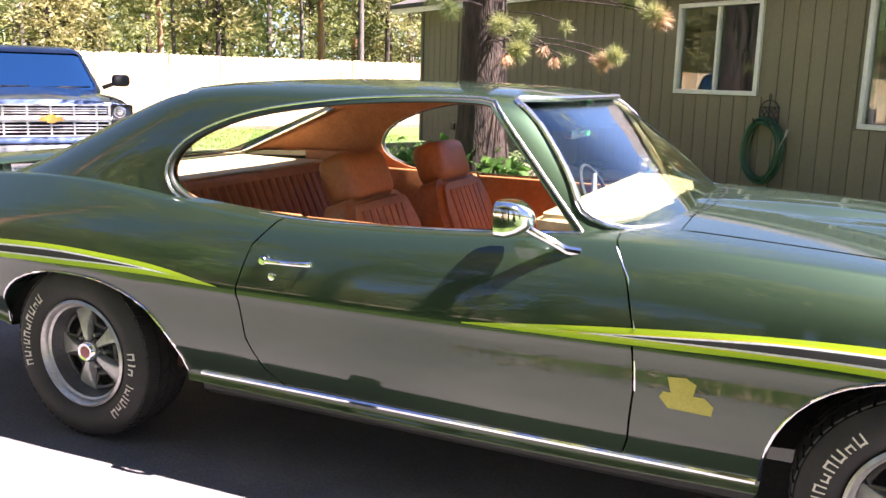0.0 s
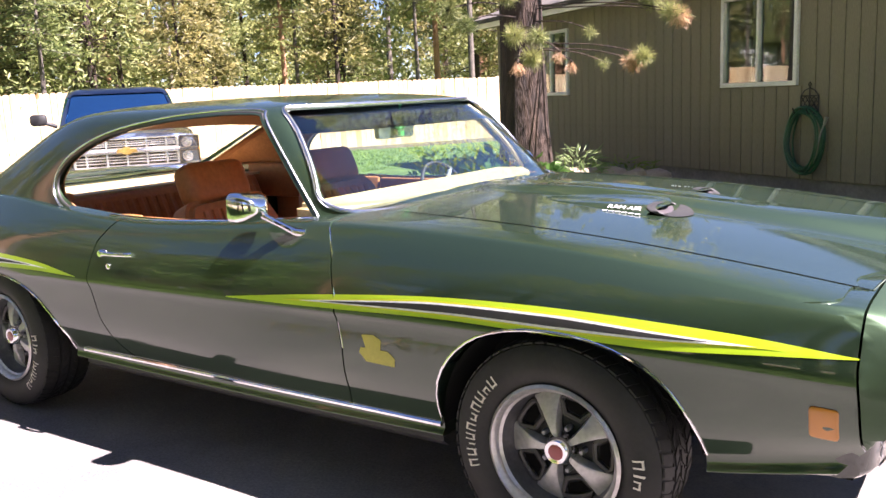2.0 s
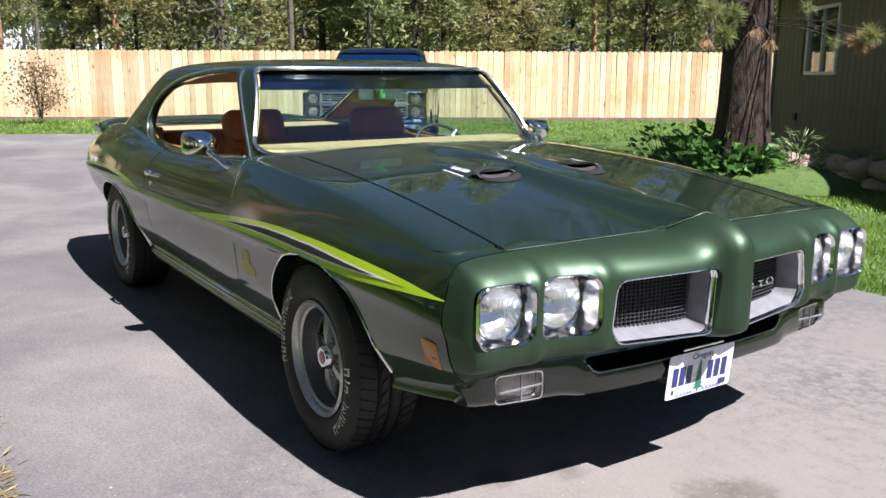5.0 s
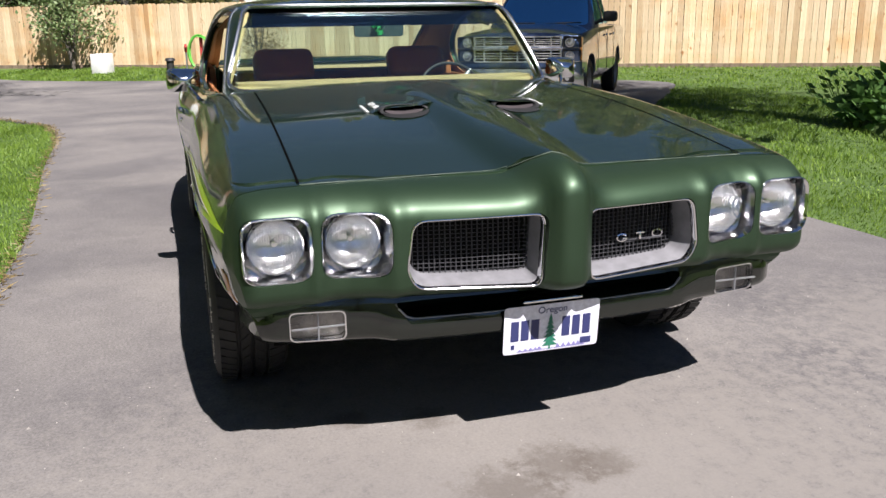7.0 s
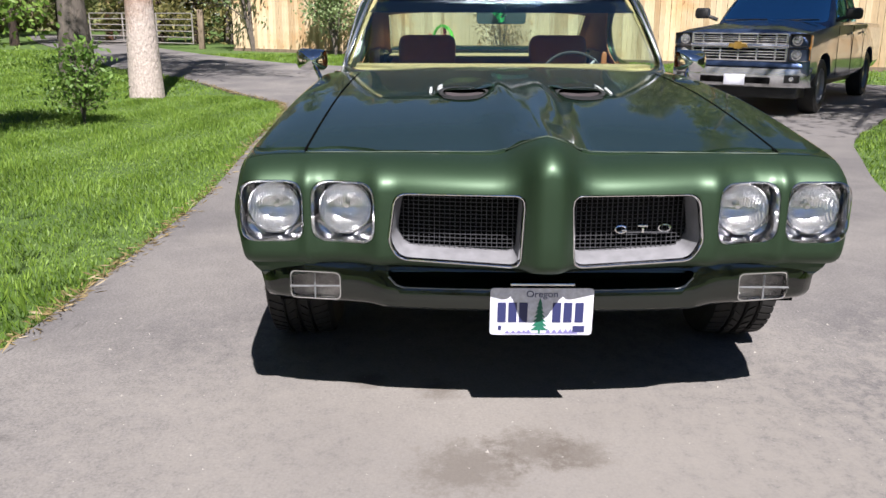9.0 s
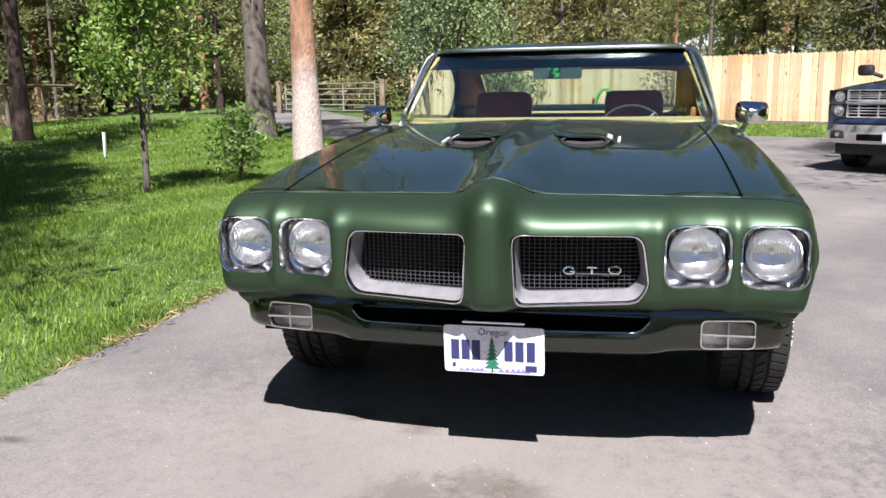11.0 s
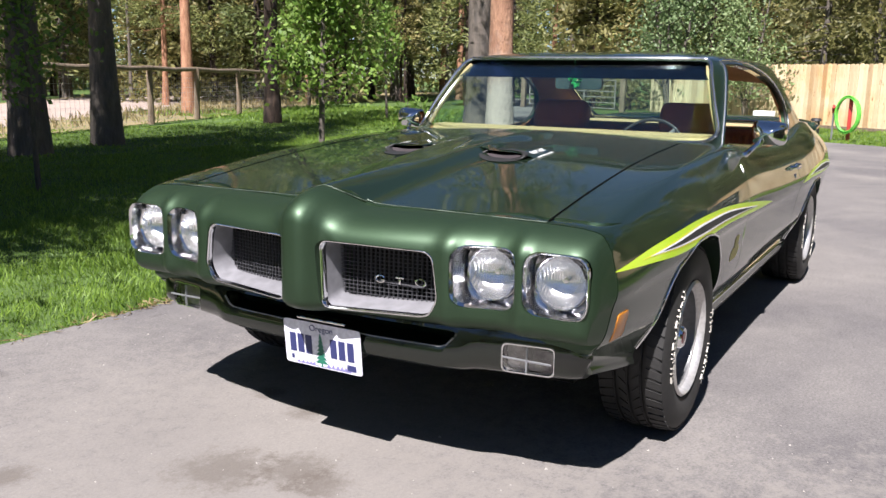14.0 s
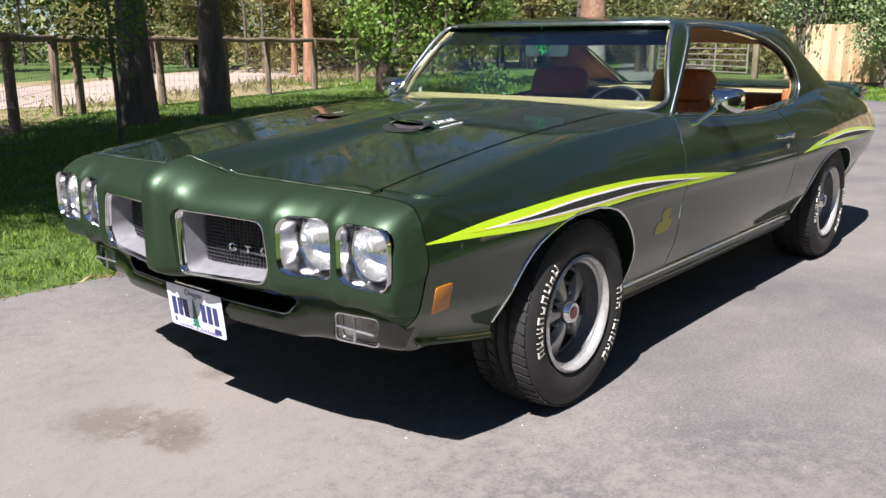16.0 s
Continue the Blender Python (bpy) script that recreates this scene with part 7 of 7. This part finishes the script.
def pickup():
    t = thing("pickup_truck", "dark blue full-size pickup truck with a chrome grille", "truck", pose(-7.17, 3.92, 0, 0, 0, -34.7) @ Matrix.Scale(.88, 4))
    # lower body by stations along x; front axle at 0
    def section(x, w, z0, z1, crown):
        return [Vector((x, a * w, b)) for a, b in ((-.93, z0), (-1, z0 + .12), (-1.0, z0 + .45 * (z1 - z0)), (-.985, z1 - .10), (-.93, z1 - .02), (-.5, z1 + crown), (0, z1 + crown * 1.25), (.5, z1 + crown), (.93, z1 - .02), (.985, z1 - .10), (1.0, z0 + .45 * (z1 - z0)), (1, z0 + .12), (.93, z0))]

    bm = bmesh.new()
    rows = [section(x, w, z0, z1, c) for x, w, z0, z1, c in ((.87, .93, .60, 1.13, .02), (.82, .98, .50, 1.185, .03), (.4, 1.0, .46, 1.225, .055), (-.4, 1.01, .46, 1.26, .06), (-.75, 1.01, .46, 1.285, .04), (-2.0, 1.01, .44, 1.29, .0), (-3.2, 1.01, .44, 1.29, .0), (-4.75, 1.0, .50, 1.29, .0), (-4.85, .97, .58, 1.25, .0))]
    vs = skin(bm, rows, close=True)
    bm.faces.new(vs[0])
    bm.faces.new(vs[-1][::-1])
    bmesh.ops.recalc_face_normals(bm, faces=bm.faces)
    for wx in (0, -3.65):
        for lo, hi in ((.6, 1.3), (-1.3, -.6)):
            bm = carve(bm, prism(arch_outline(wx, .46, .46, .42, 2.6), lo, hi, "y"))
    bm = carve(bm, prism([(-3.05, -.86), (-4.7, -.86), (-4.7, .86), (-3.05, .86)], .75, 1.6, "z"))
    part("body", bm, BLUE, t)
    # cab with its glass
    def cab(d=0.0):
        b = bmesh.new()
        rr = []
        for z, xf, xr, w in ((1.22, -.62, -3.0, .95), (1.28, -.68, -2.98, .94), (1.50, -1.0, -2.94, .89), (1.75, -1.36, -2.86, .81), (1.85, -1.55, -2.78, .76), (1.905, -1.75, -2.6, .64), (1.915, -2.0, -2.4, .3)):
            row = []
            xf, xr, w = xf - d, xr + d, w - d
            zz = z - d * (z > 1.80)
            for k in range(64):
                a = 2 * math.pi * (k + .5) / 64
                c, s = math.cos(a), math.sin(a)
                row.append(Vector(((xf + xr) / 2 + (xf - xr) / 2 * math.copysign(abs(c) ** .34, c), w * math.copysign(abs(s) ** .34, s), zz)))
            rr.append(row)
        v = skin(b, rr, close=True)
        b.faces.new(v[0][::-1])
        b.faces.new(v[-1])
        bmesh.ops.recalc_face_normals(b, faces=b.faces)
        return b

    screen = rounded([(-.83, 1.31), (.83, 1.31), (.70, 1.81), (-.70, 1.81)], .07)
    side_a = rounded([(-1.02, 1.32), (-1.88, 1.32), (-1.88, 1.77), (-1.48, 1.77)], .04)
    side_b = rounded([(-1.98, 1.32), (-2.72, 1.32), (-2.66, 1.77), (-1.98, 1.77)], .05)
    shell = carve(cab(), cab(.04))
    shell = carve(shell, prism(screen, -1.9, 0, "x"))
    for o in (side_a, side_b):
        shell = carve(shell, prism(o, -1.5, 1.5, "y"))
    part("cab", shell, BLUE, t)
    pane = carve(carve(cab(.012), cab(.018)), prism(grown(screen, .01), -1.9, 0, "x"), "INTERSECT")
    part("windshield", pane, TRUCK_GLASS, t)
    for o in (side_a, side_b):
        for s in (-1, 1):
            lo, hi = sorted((s * .3, s * 1.5))
            pane = carve(carve(cab(.012), cab(.018)), prism(grown(o, .01), lo, hi, "y"), "INTERSECT")
            part("side_window", pane, TRUCK_GLASS, t)
    bm = bmesh.new()
    box(bm, -2.9, -.8, -.80, .80, .6, 1.28)
    part("interior", bm, DARK, t)
    # front face: two barred openings, a bright bar between them, stacked lamps
    bm = bmesh.new()
    box(bm, .84, .895, -.66, .66, .78, 1.165, .02)
    part("grille_back", bm, DARK, t)
    for z0, z1 in ((.80, .955), (1.035, 1.15)):
        bm = bmesh.new()
        out, inn = rounded([(-.685, z0 - .02), (.685, z0 - .02), (.685, z1 + .02), (-.685, z1 + .02)], .025), rounded([(-.655, z0), (.655, z0), (.655, z1), (-.655, z1)], .015)
        loop_skin(bm, [[(.86, *p) for p in out], [(.932, *p) for p in out], [(.935, *p) for p in inn], [(.885, *p) for p in inn]])
        part("grille_surround", bm, TRUCK_BRIGHT, t)
        for k in range(3):
            bm = bmesh.new()
            z = z0 + (z1 - z0) * (k + 1) / 4
            box(bm, .897, .918, -.655, .655, z - .008, z + .008, .003)
            part("grille_bar", bm, TRUCK_BRIGHT, t)
        for y in (-.52, -.26, 0, .26, .52):
            bm = bmesh.new()
            box(bm, .895, .925, y - .013, y + .013, z0, z1, .003)
            part("grille_bar", bm, TRUCK_BRIGHT, t)
    bm = bmesh.new()
    rows = []
    for y in np.linspace(-.70, .70, 25):
        x = .945 - .05 * abs(y) ** 3
        rows.append([Vector((x - .06, y, 1.022)), Vector((x, y, 1.015)), Vector((x + .012, y, .995)), Vector((x, y, .975)), Vector((x - .06, y, .968))])
    skin(bm, rows)
    part("grille_bar", bm, TRUCK_BRIGHT, t, "wide bright bar across the grille")
    bm = bmesh.new()
    out = [(-.135, .972), (-.055, .972), (-.045, .948), (.045, .948), (.055, .972), (.135, .972), (.12, 1.02), (.05, 1.02), (.04, 1.044), (-.04, 1.044), (-.05, 1.02), (-.12, 1.02)]
    loop_skin(bm, [[(.93, *p) for p in out], [(.968, p[0], p[1]) for p in out]])
    bm.faces.new([bm.verts.new((.968, *p)) for p in out])
    part("badge", bm, surface("gold_badge", (0.5, 0.3, 0.06), (0.6, 0.38, 0.1), 9, 0.35, metal=0.6), t, "gold front badge shape")
    bm = bmesh.new()
    rows = []
    for y in np.linspace(-.97, .97, 31):
        b = -.16 * abs(y) ** 5
        rows.append([Vector((.84 + b, y, .785)), Vector((.925 + b, y, .775)), Vector((.955 + b, y, .745)), Vector((.965 + b, y, .705)), Vector((.86 + b, y, .69))])
    skin(bm, rows)
    part("front_panel", bm, BLUE, t, "body-coloured strip under the grille")
    bm = bmesh.new()
    rows = []
    for y in np.linspace(-.55, .55, 13):
        lift = .028 * (1 - (abs(y) / .55) ** 4)
        rows.append([Vector((x, y, z + lift)) for x, z in ((.70, 1.205), (.3, 1.26), (-.3, 1.30), (-.6, 1.315))])
    skin(bm, rows)
    part("hood_bulge", bm, BLUE, t)
    for y in (-.40, .38):
        bm = bmesh.new()
        tube(bm, [(-.66, y - .32, 1.335), (-.70, y, 1.345), (-.70, y + .34, 1.350)], .011, 6)
        part("wiper", bm, BLACK, t)
    bm = bmesh.new()
    tube(bm, [(-1.95, .1, 1.905), (-1.99, .1, 1.95), (-2.06, .1, 1.955)], [.03, .022, .008], 8)
    part("roof_aerial", bm, BLACK, t)
    for s in (-1, 1):
        lamp = thing("headlight", "", "")
        lamp.parent = t
        for z in (.875, 1.075):
            bm = bmesh.new()
            out = rounded([(s * .70, z - .088), (s * .965, z - .088), (s * .965, z + .088), (s * .70, z + .088)], .02)
            loop_skin(bm, [[(.76, *p) for p in out], [(.915 - .45 * max(0, abs(p[0]) - .86), *p) for p in out], [(.905 - .45 * max(0, abs(p[0]) - .86), p[0] + s * (.012 if abs(p[0]) < .8 else -.012), z + (p[1] - z) * .86) for p in out]])
            bm.faces.new([bm.verts.new((.868 - .2 * max(0, abs(p[0]) - .86), p[0], p[1])) for p in out])
            part("lamp_housing", bm, BLACK, lamp)
            bm = bmesh.new()
            lathe(bm, [(.072, -.01), (.072, .012), (.060, .014), (.055, .0), (.035, .026), (.0, .032)], 24, pose(.880, s * .80, z, 0, 0, -90))
            part("projector", bm, TRUCK_BRIGHT, lamp)
        bm = bmesh.new()
        box(bm, .72, .845, s * .955 - .018, s * .955 + .018, .80, 1.15, .01)
        part("turn_signal", bm, AMBER, lamp)
        # mirrors
        mir = thing("door_mirror", "", "")
        mir.parent = t
        bm = bmesh.new()
        box(bm, -.98, -.82, s * 1.17 - .12, s * 1.17 + .12, 1.36, 1.53, .05)
        part("mirror_housing", bm, BLACK, mir)
        bm = bmesh.new()
        tube(bm, [(-.92, s * .92, 1.34), (-.90, s * 1.08, 1.40)], .03, 8)
        part("mirror_arm", bm, BLACK, mir)
        # door gaps and handles
        for a, b in ((-.78, -1.92), (-1.94, -2.92)):
            bm = bmesh.new()
            for q in ([(a, .52), (a, 1.25)], [(b, .52), (b, 1.25)], [(a, .52), (b, .52)]):
                tube(bm, [(x, s * 1.0115, z) for x, z in q], .004, 4)
            part("door_gap", bm, DARK, t)
            bm = bmesh.new()
            box(bm, b + .08, b + .26, s * 1.03 - .015, s * 1.03 + .01, 1.12, 1.16, .01)
            part("door_handle", bm, BLUE, t)
    # bumper, plate, fog lamps
    bm = bmesh.new()
    rows = []
    for y in np.linspace(-1.0, 1.0, 31):
        b = -.22 * abs(y) ** 5
        rows.append([Vector((.84 + b, y, .70)), Vector((.98 + b, y, .68)), Vector((1.0 + b, y, .60)), Vector((.99 + b, y, .50)), Vector((.93 + b, y, .42)), Vector((.75 + b, y, .42))])
    vs = skin(bm, rows)
    part("front_bumper", bm, TRUCK_BRIGHT, t, "chrome front bumper")
    bm = bmesh.new()
    box(bm, .985, 1.003, -.50, .50, .47, .56, .008)
    part("bumper_opening", bm, DARK, t)
    bm = bmesh.new()
    box(bm, .995, 1.01, -.15, .15, .44, .59, .004)
    part("plate", bm, PLATE, t)
    for s in (-1, 1):
        bm = bmesh.new()
        box(bm, .88, .965, s * .78 - .10, s * .78 + .10, .49, .60, .01)
        part("fog_lamp", bm, BLACK, t)
        bm = bmesh.new()
        lathe(bm, [(.035, 0), (.03, .01), (0, .012)], 16, pose(.964, s * .78, .545, 0, 0, -90))
        part("fog_lens", bm, TRUCK_BRIGHT, t)
    bm = bmesh.new()
    box(bm, .2, .85, -.85, .85, .26, .44, .03)
    part("air_dam", bm, BLACK, t)
    bm = bmesh.new()
    box(bm, -4.6, .2, -.8, .8, .34, .48)
    part("underbody", bm, BLACK, t)
    for wx in (0, -3.65):
        for s in (-1, 1):
            w = thing("wheel", "", "")
            w.parent, w.matrix_basis = t, pose(wx, s * .86, .40, 0, 0, 0 if s > 0 else 180)
            bm = bmesh.new()
            lathe(bm, [(.26, -.12), (.34, -.135), (.39, -.11), (.40, 0), (.39, .11), (.34, .135), (.265, .12), (.26, .1), (.26, -.12)], 40)
            part("tyre", bm, TYRE, w)
            bm = bmesh.new()
            lathe(bm, [(.262, .11), (.25, .12), (.24, .07), (.08, .05), (.06, .09), (0, .095)], 30)
            part("rim", bm, DULL_METAL, w)
    return t


# Tinted panes with a blue sky reflection coloured into their sheen.
TRUCK_GLASS = thin_glass("sky_sheen_glass", (0.30, 0.45, 0.60), 0.72, (0.30, 0.72, 1.0))
pickup()
